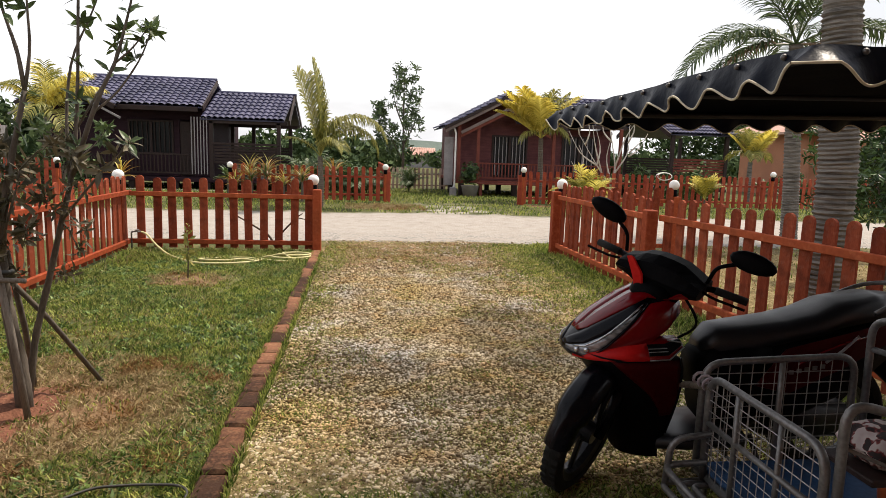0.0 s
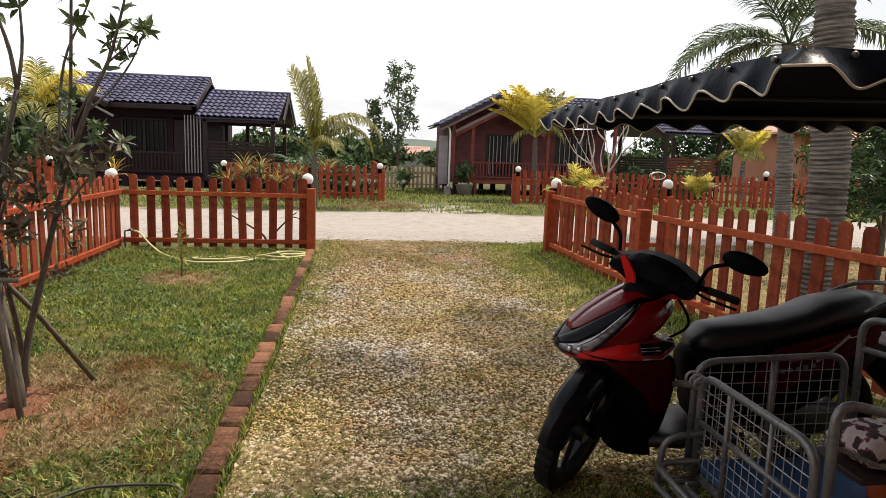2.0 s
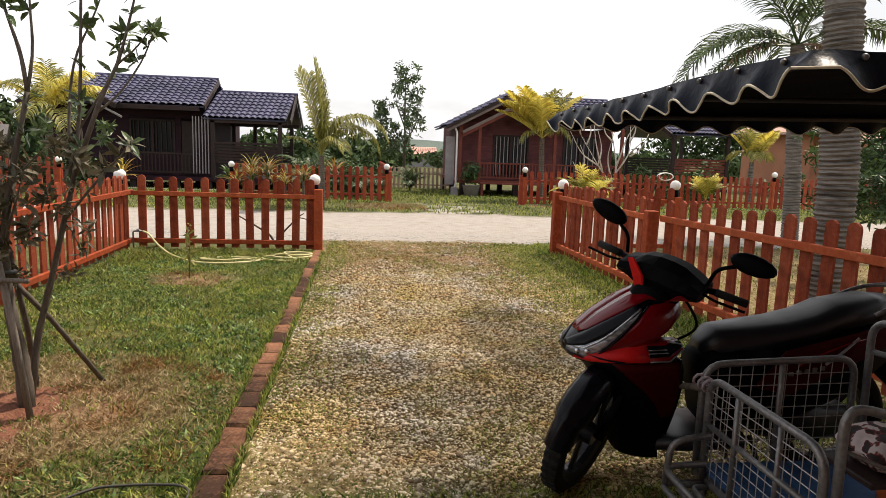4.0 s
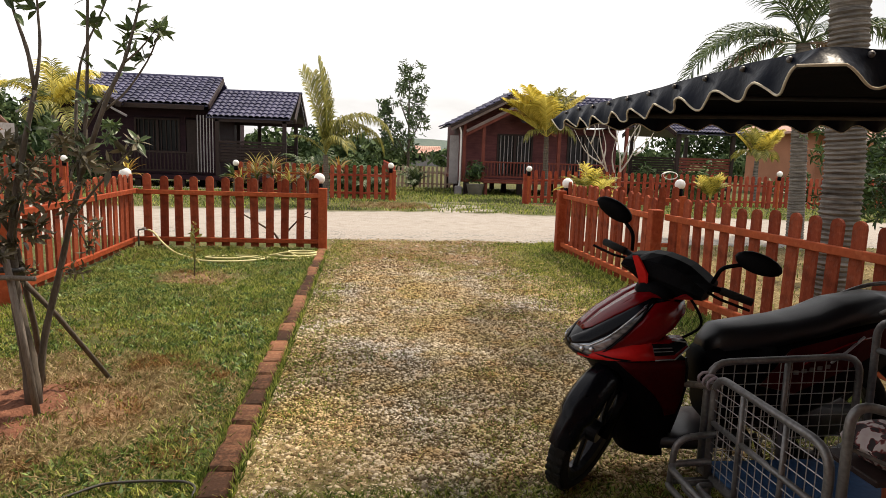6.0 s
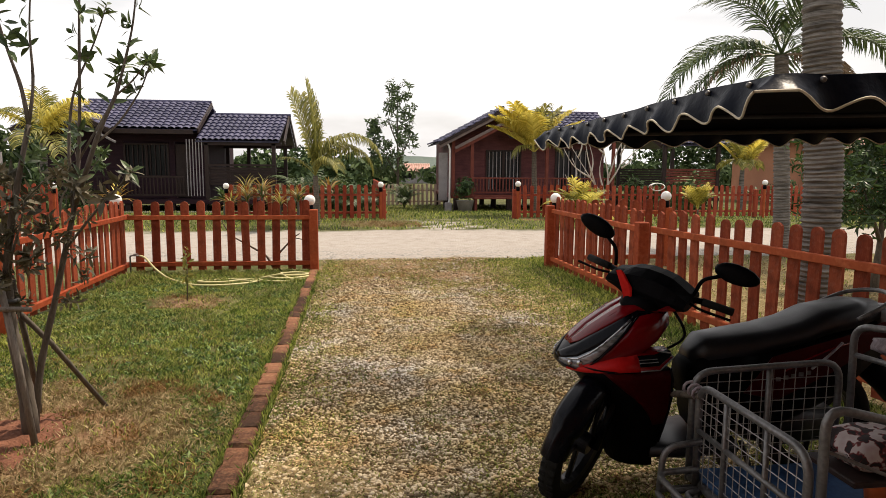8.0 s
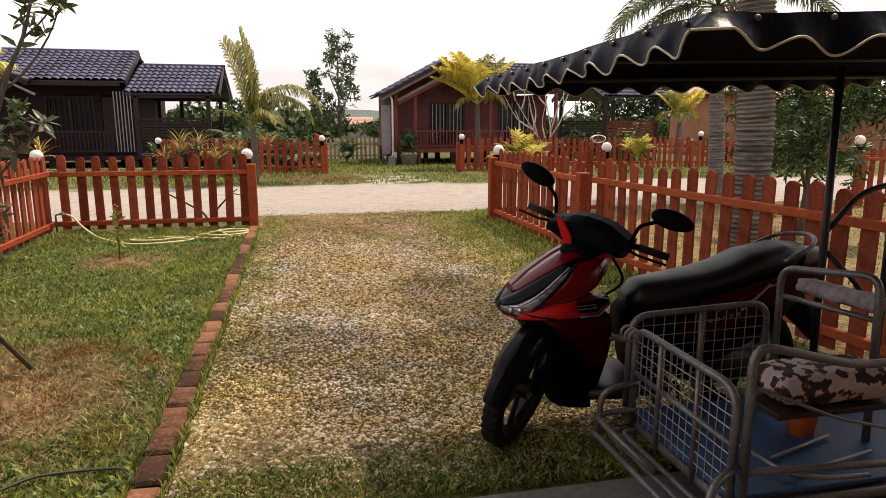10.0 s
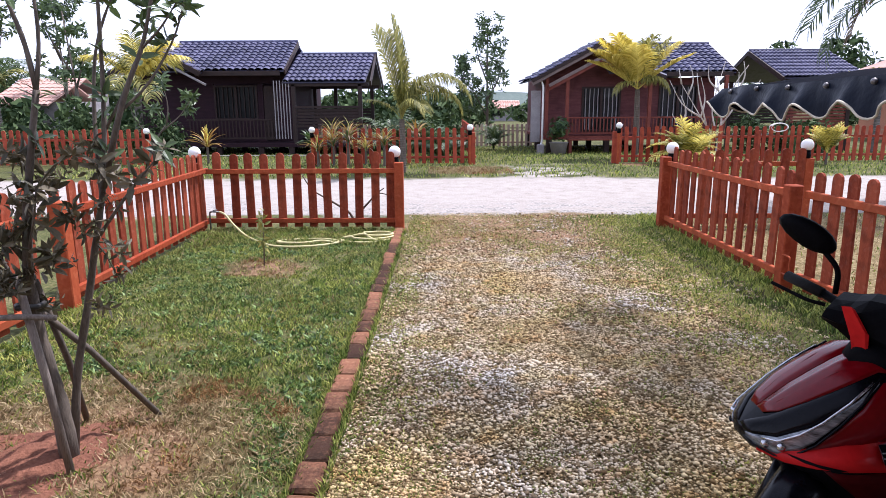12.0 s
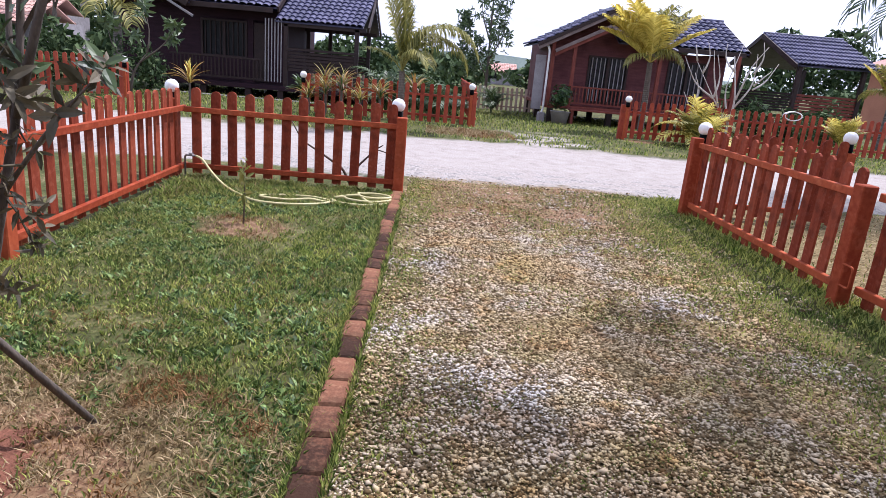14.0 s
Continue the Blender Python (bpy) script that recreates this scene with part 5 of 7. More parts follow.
def sidecar():
    s = thing("cargo_sidecar", "grey tube cargo sidecar with wire mesh, blue floor and black awning", "sidecar")
    R = 0.0145

    def pipe(name, pts, r=R, parent=s, mname="tube", rad=0.06, label=""):
        return part(name, Geo().tube(rounded(pts, rad), r, 10), M[mname], parent, label, True)

    part("floor_sheet", Geo().box(1.97, 3.3, 1.86, 2.54, 0.205, 0.222, 0.003), M["blue"], s, "scuffed blue floor sheet")
    # front panel
    fp = pipe("front_hoop", [(1.955, 2.48, 0.16), (1.955, 2.485, 0.605), (1.945, 1.835, 0.61), (1.95, 1.84, 0.16)], rad=0.09)
    part("wire_mesh", wire_grid((1.953, 2.47, 0.21), (-0.006, -0.62, 0), (0, 0, 0.385), 15, 9), M["wire"], fp, "welded wire mesh")
    for y in (2.285, 2.045):
        pipe("front_upright", [(1.95, y, 0.17), (1.95, y, 0.60)], 0.010, fp)
    pipe("front_crossbar", [(1.955, 2.48, 0.415), (1.945, 1.84, 0.42)], 0.011, fp)
    # long panel beside the scooter
    lp = pipe("side_hoop", [(1.965, 2.555, 0.17), (1.965, 2.555, 0.63), (2.62, 2.555, 0.655), (2.62, 2.555, 0.17)], rad=0.09)
    part("wire_mesh", wire_grid((1.975, 2.555, 0.21), (0.64, 0, 0.01), (0, 0, 0.42), 13, 9), M["wire"], lp, "welded wire mesh")
    pipe("side_upright", [(2.30, 2.555, 0.17), (2.30, 2.555, 0.64)], 0.012, lp)
    # near hoop with a lower bar
    nh = pipe("near_hoop", [(1.975, 1.81, 0.16), (1.965, 1.81, 0.765), (2.35, 1.815, 0.665), (3.25, 1.83, 0.66), (3.25, 1.83, 0.17)], rad=0.08)
    pipe("near_bar", [(1.975, 1.81, 0.34), (2.55, 1.82, 0.30), (3.25, 1.83, 0.31)], 0.012, nh)
    pipe("near_bar", [(1.97, 1.81, 0.63), (2.30, 1.815, 0.49), (2.62, 1.82, 0.40)], 0.006, nh)
    # tall rear hoop
    rh = pipe("rear_hoop", [(2.64, 2.50, 0.18), (2.625, 2.50, 0.82), (2.71, 2.10, 0.87), (2.73, 2.09, 0.18)], rad=0.07)
    pipe("rear_bar", [(2.63, 2.50, 0.70), (2.72, 2.09, 0.70)], 0.012, rh)
    pipe("rear_bar", [(2.635, 2.50, 0.40), (2.725, 2.09, 0.40)], 0.012, rh)
    # bottom frame and bumper
    pipe("base_frame", [(1.97, 2.56, 0.185), (3.3, 2.56, 0.185), (3.3, 1.84, 0.185), (1.97, 1.84, 0.185), (1.97, 2.56, 0.185)], 0.018, rad=0.03)
    for i, x in enumerate((1.78, 1.835, 1.89)):
        pipe("bumper_bar", [(1.96, 2.48 - 0.02 * i, 0.175), (x, 2.48 - 0.02 * i, 0.172), (x + 0.01, 1.72, 0.172), (1.97, 1.70, 0.175)], 0.012, rad=0.05)
    pipe("bumper_loop", [(1.79, 2.46, 0.17), (1.80, 2.455, 0.36), (1.955, 2.45, 0.38)], 0.013)
    pipe("bumper_loop", [(1.80, 1.74, 0.17), (1.81, 1.75, 0.34), (1.95, 1.82, 0.36)]
, 0.013)
    pipe("bumper_bar", [(1.955, 2.47, 0.255), (1.775, 2.46, 0.255), (1.775, 2.30, 0.25), (1.84, 2.10, 0.19)], 0.013)
    # link to the scooter
    pipe("link_arm", [(1.955, 2.47, 0.555), (1.945, 2.58, 0.53), (1.93, 2.70, 0.49)], 0.014, mname="bark", label="wooden spar lashed to the scooter")
    part("lashing", Geo().tube([(1.955 + 0.026 * math.cos(a), 2.475 + 0.004 * k, 0.565 + 0.026 * math.sin(a)) for k, a in enumerate([0.7 * i for i in range(28)])], 0.006, 6), M["rag"], s, "pale cloth lashing", True)
    pipe("floor_bar", [(2.20, 2.12, 0.245), (2.225, 1.92, 0.245), (2.34, 1.86, 0.245), (2.50, 1.85, 0.245)], 0.008, mname="wire", rad=0.05)
    pipe("floor_bar", [(2.26, 2.03, 0.236), (2.60, 2.135, 0.236)], 0.007, mname="wire")
    pipe("floor_bar", [(2.25, 1.915, 0.236), (2.66, 2.0, 0.236)], 0.007, mname="wire")
    # wheels and prop legs
    for y in (1.70, 2.45):
        w = Geo().lathe([(0.12, -0.03), (0.17, -0.025), (0.17, 0.025), (0.12, 0.03), (0.02, 0.02), (0.02, -0.02), (0.12, -0.03)], 24, Matrix.Translation((2.95, y, 0.17)) @ Matrix.Rotation(radians(90), 4, "X"))
        part("wheel", w, M["rubber"], s, "", True)
    pipe("axle", [(2.95, 1.70, 0.17), (2.95, 2.45, 0.17)], 0.012)
    for y in (1.86, 2.54):
        pipe("prop_leg", [(2.0, y, 0.19), (2.0, y, 0.0)], 0.014)
    # seat board
    part("seat_board", Geo().box(2.10, 2.62, 1.835, 2.06, 0.487, 0.507, 0.004), M["wood_dark"], s)
    # awning posts
    for x, y in ((2.93, 2.60), (3.28, 1.95), (3.28, 2.60)):
        pipe("awning_post", [(x, y, 0.18), (x - 0.03, y, 1.66)], 0.017, mname="post_black")
    pipe("awning_brace", [(2.92, 2.60, 0.95), (3.10, 2.62, 1.12), (3.26, 2.60, 1.16)], 0.013, mname="post_black", rad=0.08)
    pipe("awning_brace", [(2.93, 2.60, 0.86), (3.06, 2.55, 0.72), (3.16, 2.55, 0.60)], 0.012, mname="post_black", rad=0.06)
    pipe("awning_frame", [(1.55, 1.525, 1.646), (3.85, 1.525, 1.708), (3.85, 3.28, 1.682), (1.55, 3.28, 1.618), (1.55, 1.525, 1.646)], 0.014, mname="post_black", rad=0.05)
    # awning: domed top, wavy skirt with piping
    X0, X1, Y0, Y1 = 1.53, 3.88, 1.50, 3.305
    def sag(x, y):
        return 1.663 - 0.0155 * (y - Y0) + 0.028 * (x - X0) + 0.007 * noise.noise((x * 2.7, y * 2.7, 0.5)) + 0.006 * noise.noise((x * 8, y * 8, 2.5))

    top = Geo()
    nx, ny = 24, 20
    vs = [(X0 + (X1 - X0) * i / nx, Y0 + (Y1 - Y0) * j / ny, sag(X0 + (X1 - X0) * i / nx, Y0 + (Y1 - Y0) * j / ny) + 0.07 * (math.sin(math.pi * i / nx) * math.sin(math.pi * j / ny)) ** 0.6 ) for j in range(ny + 1) for i in range(nx + 1)]
    w = nx + 1
    top.add(vs, [(j * w + i, j * w + i + 1, (j + 1) * w + i + 1, (j + 1) * w + i) for j in range(ny) for i in range(nx)])
    o = len(top.v)
    top.v += [(x, y, z - 0.006) for x, y, z in top.v]
    top.f += [tuple(i + o for i in reversed(f)) for f in top.f[:]]
    aw = part("awning", top, M["backing"], s, "black awning sheet", True)
    path = []
    step = 0.0125
    corners = [((X0, Y0), (X0, Y1), (-1, 0)), ((X0, Y1), (X1, Y1), (0, 1)), ((X1, Y1), (X1, Y0), (1, 0)), ((X1, Y0), (X0, Y0), (0, -1))]
    rng = random.Random(3)
    for ci, (a, b, nn) in enumerate(corners):
        a, b, nn = Vector(a), Vector(b), Vector(nn)
        length = (b - a).length
        count = int(length / step)
        scallops = round(length / 0.19)
        for i in range(count):
            f = i / count
            ph = 2 * math.pi * f * scallops
            wave = math.cos(ph)
            end = min(1.0, min(f, 1 - f) * 14)
            sway = noise.noise((ci * 7.3, f * 9.0, 1.0))
            path.append((a + (b - a) * f, nn, 0.074 - 0.019 * wave * (1 + 0.4 * sway) + 0.010 * sway - 0.016 * (1 - end), (0.009 * wave + 0.014 * sway + 0.008 * noise.noise((ci * 3.1, f * 40.0, 4.0))) * end + 0.03 * (1 - end)))
    sk, rows = Geo(), 7
    n = len(path)
    hem = []
    for p, nn, drop, out in path:
        for k in range(rows):
            t = k / (rows - 1)
            q = p + nn * (0.006 + out * t ** 1.3 + 0.020 * t)
            sk.v.append((q.x, q.y, sag(p.x, p.y) - drop * t))
            if k == rows - 1:
                hem.append((q.x, q.y, sag(p.x, p.y) - drop))
    sk.f = [(i * rows + k, ((i + 1) % n) * rows + k, ((i + 1) % n) * rows + k + 1, i * rows + k + 1) for i in range(n) for k in range(rows - 1)]
    skirt = part("skirt", sk, M["vinyl"], aw, "wavy hanging skirt", True)
    part("piping", Geo().tube(hem + hem[:1], 0.0031, 6, False), M["piping"], aw, "cream piping along the wavy hem", True)
    for ci, (a, b, nn) in enumerate(corners):
        a, b, nn = Vector(a), Vector(b), Vector(nn)
        k = round((b - a).length / 0.19)
        for i in range(k):
            p = a + (b - a) * ((i + 0.5) / k) + nn * 0.012
            part("rivet", Geo().ball((p.x, p.y, sag(p.x, p.y) - 0.012), 0.0075, 10, 6), M["tube"], aw, "", True)
    pipe("awning_rod", [(1.56, 2.4, 1.634), (3.84, 2.4, 1.696)], 0.009, mname="post_black")


sidecar()


def cushion():
    g = Geo()
    n, mrow = 18, 14
    vs = []
    for sgn in (1, -1):
        for j in range(mrow + 1):
            for i in range(n + 1):
                u, v = i / n * 2 - 1, j / mrow * 2 - 1
                h = 0.058 * max(0.0, (1 - u ** 6) * (1 - v ** 6)) ** 0.5 + 0.006 * noise.noise((u * 3, v * 3, sgn))
                vs.append((2.35 + 0.23 * u + 0.012 * noise.noise((u, v * 4, 2)), 1.945 + 0.10 * v, 0.566 + sgn * h))
    w = n + 1
    k = w * (mrow + 1)
    fs = [(s * k + j * w + i, s * k + j * w + i + 1, s * k + (j + 1) * w + i + 1, s * k + (j + 1) * w + i) for s in (0, 1) for j in range(mrow) for i in range(n)]
    g.add(vs, fs)
    solo("cushion", g, M["cloth"], "red, white and black patterned cushion on the sidecar seat", "cushion", smooth=True)


cushion()
roll = Geo()
roll.loft([[(2.72 + 0.06 * t + 0.040 * k * math.cos(a) + 0.006 * math.sin(5 * a + 9 * t), 2.49 - 0.38 * t, 0.745 + 0.036 * k * math.sin(a) + 0.005 * math.sin(3 * a + 14 * t)) for a in [2 * math.pi * i / 14 for i in range(14)]] for t, k in ((0, 0.55), (0.03, 0.9), (0.15, 1.0), (0.3, 0.93), (0.45, 1.04), (0.6, 0.96), (0.8, 1.03), (0.96, 0.9), (1.0, 0.55))])
solo("rolled_cloth", roll, M["rag"], "pale mauve rolled cloth lying on the sidecar rack", "cloth", smooth=True)
cup = thing("plastic_cup", "orange plastic cup standing on the blue floor", "cup", "", pose(2.53, 2.20, 0.222))
part("body", Geo().lathe([(0.001, 0.0), (0.048, 0.0), (0.062, 0.13), (0.066, 0.14), (0.060, 0.138), (0.045, 0.006), (0.001, 0.006)], 24), M["orange"], cup, "", True)

tray = thing("plastic_scoop", "flat orange plastic scoop with a pale edge on the grass", "scoop", "", pose(-0.43, 2.50, 0.02, 0, 0, 12))
part("body", Geo().box(-0.10, 0.07, -0.10, 0.08, 0.0, 0.018, 0.008), M["orange"], tray)
part("edge", Geo().tube(rounded([(-0.10, 0.09, 0.02), (0.08, 0.09, 0.02), (0.08, -0.10, 0.02)], 0.05), 0.011, 8), M["piping"], tray, "pale rolled edge", True)

# ---- hose, tap and cable ----
tap = thing("garden_tap", "thin standpipe with a garden tap by the fence", "tap", "", pose(-2.40, 9.15, 0.0))
part("standpipe", Geo().tube(rounded([(0, 0, -0.05), (0, 0, 0.27), (0.12, -0.01, 0.27)], 0.03), 0.011, 8), M["tube"], tap, "", True)
part("handle", Geo().box(0.05, 0.09, -0.03, 0.03, 0.285, 0.295, 0.003).tube([(0.07, 0, 0.27), (0.07, 0, 0.29)], 0.006), M["tube"], tap)


def hose():
    pts = [(-2.27, 9.13, 0.27), (-2.19, 9.10, 0.24), (-2.05, 9.0, 0.12), (-1.85, 8.8, 0.03), (-1.62, 8.5, 0.02), (-1.40, 8.26, 0.02), (-1.18, 8.19, 0.02), (-0.95, 8.22, 0.02), (-0.72, 8.34, 0.02), (-0.66, 8.47, 0.025)]
    # one flat open loop that crosses itself
    pts += [(-0.84, 8.57, 0.03), (-1.08, 8.62, 0.02), (-1.29, 8.56, 0.02), (-1.37, 8.44, 0.03), (-1.28, 8.33, 0.04), (-1.05, 8.36, 0.03), (-0.86, 8.45, 0.035)]
    pts += [(-0.72, 8.44, 0.02), (-0.60, 8.48, 0.02)]
    for turn in range(3):
        for i in range(14):
            a = radians(190 + 360 * i / 14)
            pts.append((-0.36 + (0.30 - 0.07 * turn + 0.02 * math.sin(2 * a + turn)) * math.cos(a) + 0.07 * turn, 8.66 + (0.22 - 0.05 * turn) * math.sin(a) + 0.04 * (turn - 1), 0.022 + 0.022 * turn))
    pts += [(-0.2, 8.45, 0.03), (-0.08, 8.80, 0.02)]
    # smooth the run
    fine = []
    P = [Vector(p) for p in pts]
    for i in range(len(P) - 1):
        a, b, c, d = P[max(i - 1, 0)], P[i], P[i + 1], P[min(i + 2, len(P) - 1)]
        for k in range(4):
            t = k / 4
            fine.append(0.5 * ((2 * b) + (c - a) * t + (2 * a - 5 * b + 4 * c - d) * t * t + (3 * b - a - 3 * c + d) * t ** 3))
    solo("garden_hose", Geo().tube(fine + [P[-1]], 0.0135, 8), M["hose"], "pale yellow garden hose coiled on the lawn", "hose", smooth=True)




hose()


def fallen_branch():
    """A forked dry branch lying behind the fence, its ends propped on the pickets."""
    root = thing("fallen_branch", "dry dark forked branch propped behind the picket fence", "branch", "", pose(-0.58, 9.52, 0))

    def run(pts, r0, r1):
        fine = rounded(pts, 0.06, 3)
        return Geo().tube(fine, [r0 + (r1 - r0) * k / (len(fine) - 1) for k in range(len(fine))], 8)

    part("limb", run([(0.0, 0.02, 0.0), (-0.10, 0.0, 0.20), (-0.33, -0.03, 0.35), (-0.58, -0.05, 0.50), (-0.70, -0.07, 0.72)], 0.017, 0.007), M["bark"], root, "", True)
    part("limb", run([(0.0, 0.03, 0.02), (0.06, 0.0, 0.22), (0.19, -0.03, 0.36), (0.28, -0.05, 0.46), (0.37, -0.06, 0.52)], 0.016, 0.007), M["bark"], root, "", True)
    part("twig", run([(0.28, -0.05, 0.46), (0.40, -0.04, 0.44), (0.52, -0.03, 0.36)], 0.008, 0.004), M["bark"], root, "", True)


fallen_branch()
solo("cable", Geo().tube(rounded([(-1.3, 2.55, 0.02), (-0.60, 2.72, 0.025), (-0.45, 2.84, 0.035), (-0.29, 2.86, 0.03), (-0.13, 2.83, 0.04), (-0.075, 2.80, 0.035), (-0.07, 2.70, 0.02)], 0.05), 0.006, 7), M["cable"], "thin dark cable lying across the grass", "cable", smooth=True)


# ---- plants ----
def frond_mesh(length, a0, a1, n=26, leaf=0.5, width=0.035, mname="frond_green", seed=0, hang=0.7, fold=0.6):
    """A palm frond that leaves the origin along +x, its stalk pitching from a0 to a1 degrees, with leaflets on both sides."""
    rng = random.Random(seed)
    g = Geo()
    pts, p = [], Vector((0, 0, 0))
    steps = 22
    for i in range(steps + 1):
        pts.append(p.copy())
        a = radians(a0 + (a1 - a0) * (i / steps) ** 1.3)
        p = p + Vector((math.cos(a), 0, math.sin(a))) * (length / steps)
    g.tube(pts, [0.016 * (1 - 0.85 * i / steps) * (length / 2.0) ** 0.5 + 0.002 for i in range(steps + 1)], 5)
    for i in range(n):
        t = 0.16 + 0.84 * (i + rng.random() * 0.5) / n
        k = min(int(t * steps), steps - 1)
        o = pts[k].lerp(pts[k + 1], t * steps - k)
        d = (pts[k + 1] - pts[k]).normalized()
        up = Vector((0, 1, 0)).cross(d) * -1
        ll = leaf * (0.45 + 0.75 * math.sin(math.pi * min(1, 0.15 + 0.8 * t))) * rng.uniform(0.85, 1.1)
        for sy in (-1, 1):
            q = (Vector((0, sy, 0)) * math.cos(fold) + up * 0.25 + d * rng.uniform(0.55, 0.85)).normalized()
            m1 = o + q * ll * 0.45
            q2 = (q + Vector((0, 0, -hang * rng.uniform(0.7, 1.3)))).normalized()
            m2 = m1 + q2 * ll * 0.35
            tip = m2 + (q2 + Vector((0, 0, -hang))).normalized() * ll * 0.25
            s = d.cross(q).cross(q).normalized() * width * 0.5
            g.add([o - s * 0.5, o + s * 0.5, m1 + s, m1 - s, m2 + s * 0.8, m2 - s * 0.8, tip], [(0, 1, 2, 3), (3, 2, 4, 5), (5, 4, 6)])
    return g.mesh("frond", M[mname], False, False)


def palm(x, y, trunk, r0, r1, fronds, label, z=None, group="palms", mbark="palm_bark", rings=0.055):
    """trunk: points above the foot. fronds: (mesh, azimuth, pitch, roll, scale)."""
    root = thing("palm_tree", label, "palm", group, pose(x, y, ground_z(x, y) if z is None else z))
    pts = [Vector(p) for p in trunk]
    length = sum((b - a).length for a, b in zip(pts, pts[1:]))
    n = max(6, int(length / rings * 2))
    line, rad = [], []
    for i in range(n + 1):
        s = i / n * (len(pts) - 1)
        k = min(int(s), len(pts) - 2)
        line.append(pts[k].lerp(pts[k + 1], s - k))
        rr = r0 + (r1 - r0) * (i / n)
        if i < 3:
            rr *= 1.0 + 0.10 * (3 - i) / 3
        rad.append(rr * (1.0 + (0.06 + 0.03 * math.sin(i * 1.9) if i % 2 else -0.05 + 0.025 * math.sin(i * 2.3))))
    part("trunk", Geo().tube(line, rad, 22), M[mbark], root, "ringed grey trunk")
    top = pts[-1]
    for me, az, pitch, roll, sc in fronds:
        ob = new("frond", me)
        ob.parent = root
        ob.matrix_basis = Matrix.Translation(top) @ Matrix.Rotation(radians(az), 4, "Z") @ Matrix.Rotation(radians(-pitch), 4, "Y") @ Matrix.Rotation(radians(roll), 4, "X") @ Matrix.Scale(sc, 4)
    return root


FG = [frond_mesh(2.3, 35, -55, 34, 0.62, 0.035, "frond_green", 1), frond_mesh(2.3, 55, -30, 34, 0.6, 0.035, "frond_green", 2), frond_mesh(2.1, 15, -75, 32, 0.6, 0.035, "frond_green", 3)]
FO = [frond_mesh(1.8, 74, 62, 46, 0.46, 0.032, "frond_olive", 4, 0.35, 0.7), frond_mesh(1.7, 60, -75, 44, 0.52, 0.03, "frond_olive", 5, 1.1), frond_mesh(1.2, 65, 10, 24, 0.36, 0.028, "frond_olive", 6)]
FU = [frond_mesh(1.55, 72, 50, 84, 0.52, 0.034, "frond_yellow", 17, 0.40), frond_mesh(1.4, 82, 48, 44, 0.48, 0.032, "frond_olive", 18, 0.9), frond_mesh(1.3, 55, -78, 34, 0.46, 0.032, "frond_olive", 19, 1.3)]
FY = [frond_mesh(1.65, 48, -22, 44, 0.55, 0.034, "frond_yellow", 7, 0.9), frond_mesh(1.5, 75, 20, 40, 0.5, 0.034, "frond_yellow", 8, 0.7), frond_mesh(1.35, 30, -80, 28, 0.45, 0.034, "frond_olive", 9, 0.8)]
FA = frond_mesh(2.35, 78, -82, 62, 0.5, 0.03, "frond_olive", 27, 1.7)
FB = frond_mesh(1.9, 5, -92, 40, 0.5, 0.035, "frond_brown", 23, 1.2)
FV = [frond_mesh(0.8, 84, 48, 22, 0.24, 0.022, "frond_yellow", 24, 0.3), frond_mesh(0.72, 80, 30, 22, 0.24, 0.022, "frond_olive", 25, 0.4)]
FS = [frond_mesh(0.85, 65, -35, 20, 0.28, 0.022, "frond_yellow", 10, 0.5), frond_mesh(0.8, 78, 5, 20, 0.26, 0.022, "frond_olive", 11, 0.4)]

rng = random.Random(21)
palm(4.78, 5.5, [(0, 0, -0.05), (-0.02, 0, 1.4), (-0.15, 0, 2.7), (-0.27, 0.02, 5.3)], 0.165, 0.145,
     [(FG[i % 3], az, p, 0, s) for i, (az, p, s) in enumerate([(10, 20, 1.2), (60, 10, 1.2), (110, 5, 1.1), (160, 12, 1.0), (215, 10, 1.05), (260, 5, 1.1), (310, 8, 1.2), (335, -25, 1.35), (285, -30, 1.2), (35, -25, 1.3)])],
     "tall coconut palm with a ringed grey trunk behind the fence")
palm(8.43, 11.2, [(0, 0, -0.05), (-0.06, 0, 1.0), (-0.18, 0, 2.4), (-0.26, 0, 3.5)], 0.15, 0.115,
     [(FG[i % 3], az, p, 0, s) for i, (az, p, s) in enumerate([(178, -20, 1.1), (205, 2, 1.0), (150, 8, 1.0), (120, 0, 0.95), (270, 4, 1.0), (310, 10, 1.0), (350, -5, 1.05), (20, 10, 0.95), (60, 0, 0.95), (190, 25, 0.9), (290, 28, 0.85), (40, 30, 0.85), (168, -34, 1.0), (338, -26, 0.9), (90, 15, 0.9)])] + [(FB, az, p, 0, 0.95) for az, p in ((-12, 0), (8, 6), (-35, -4), (160, 0))],
     "coconut palm with drooping green fronds on the road verge")
palm(-0.41, 16.4, [(0, 0, -0.05), (0.02, 0, 0.6), (0.0, 0, 1.25)], 0.085, 0.06,
     [(FO[0], 175, 16, 0, 1.25), (FO[0], 185, 20, 25, 1.2), (FO[0], 170, 12, -25, 1.15), (FO[0], 150, 10, 0, 1.1), (FA, -8, 2, 0, 1.0), (FA, 8, -8, 12, 0.85), (FO[1], -50, 5, 0, 0.7), (FO[2], 30, 15, 0, 1.0), (FO[2], 200, -15, 0, 0.8), (FO[1], 15, 25, 10, 0.9), (FO[2], 330, 20, 0, 0.9)],
     "young coconut palm with yellowing upright fronds on the far verge", mbark="bark")
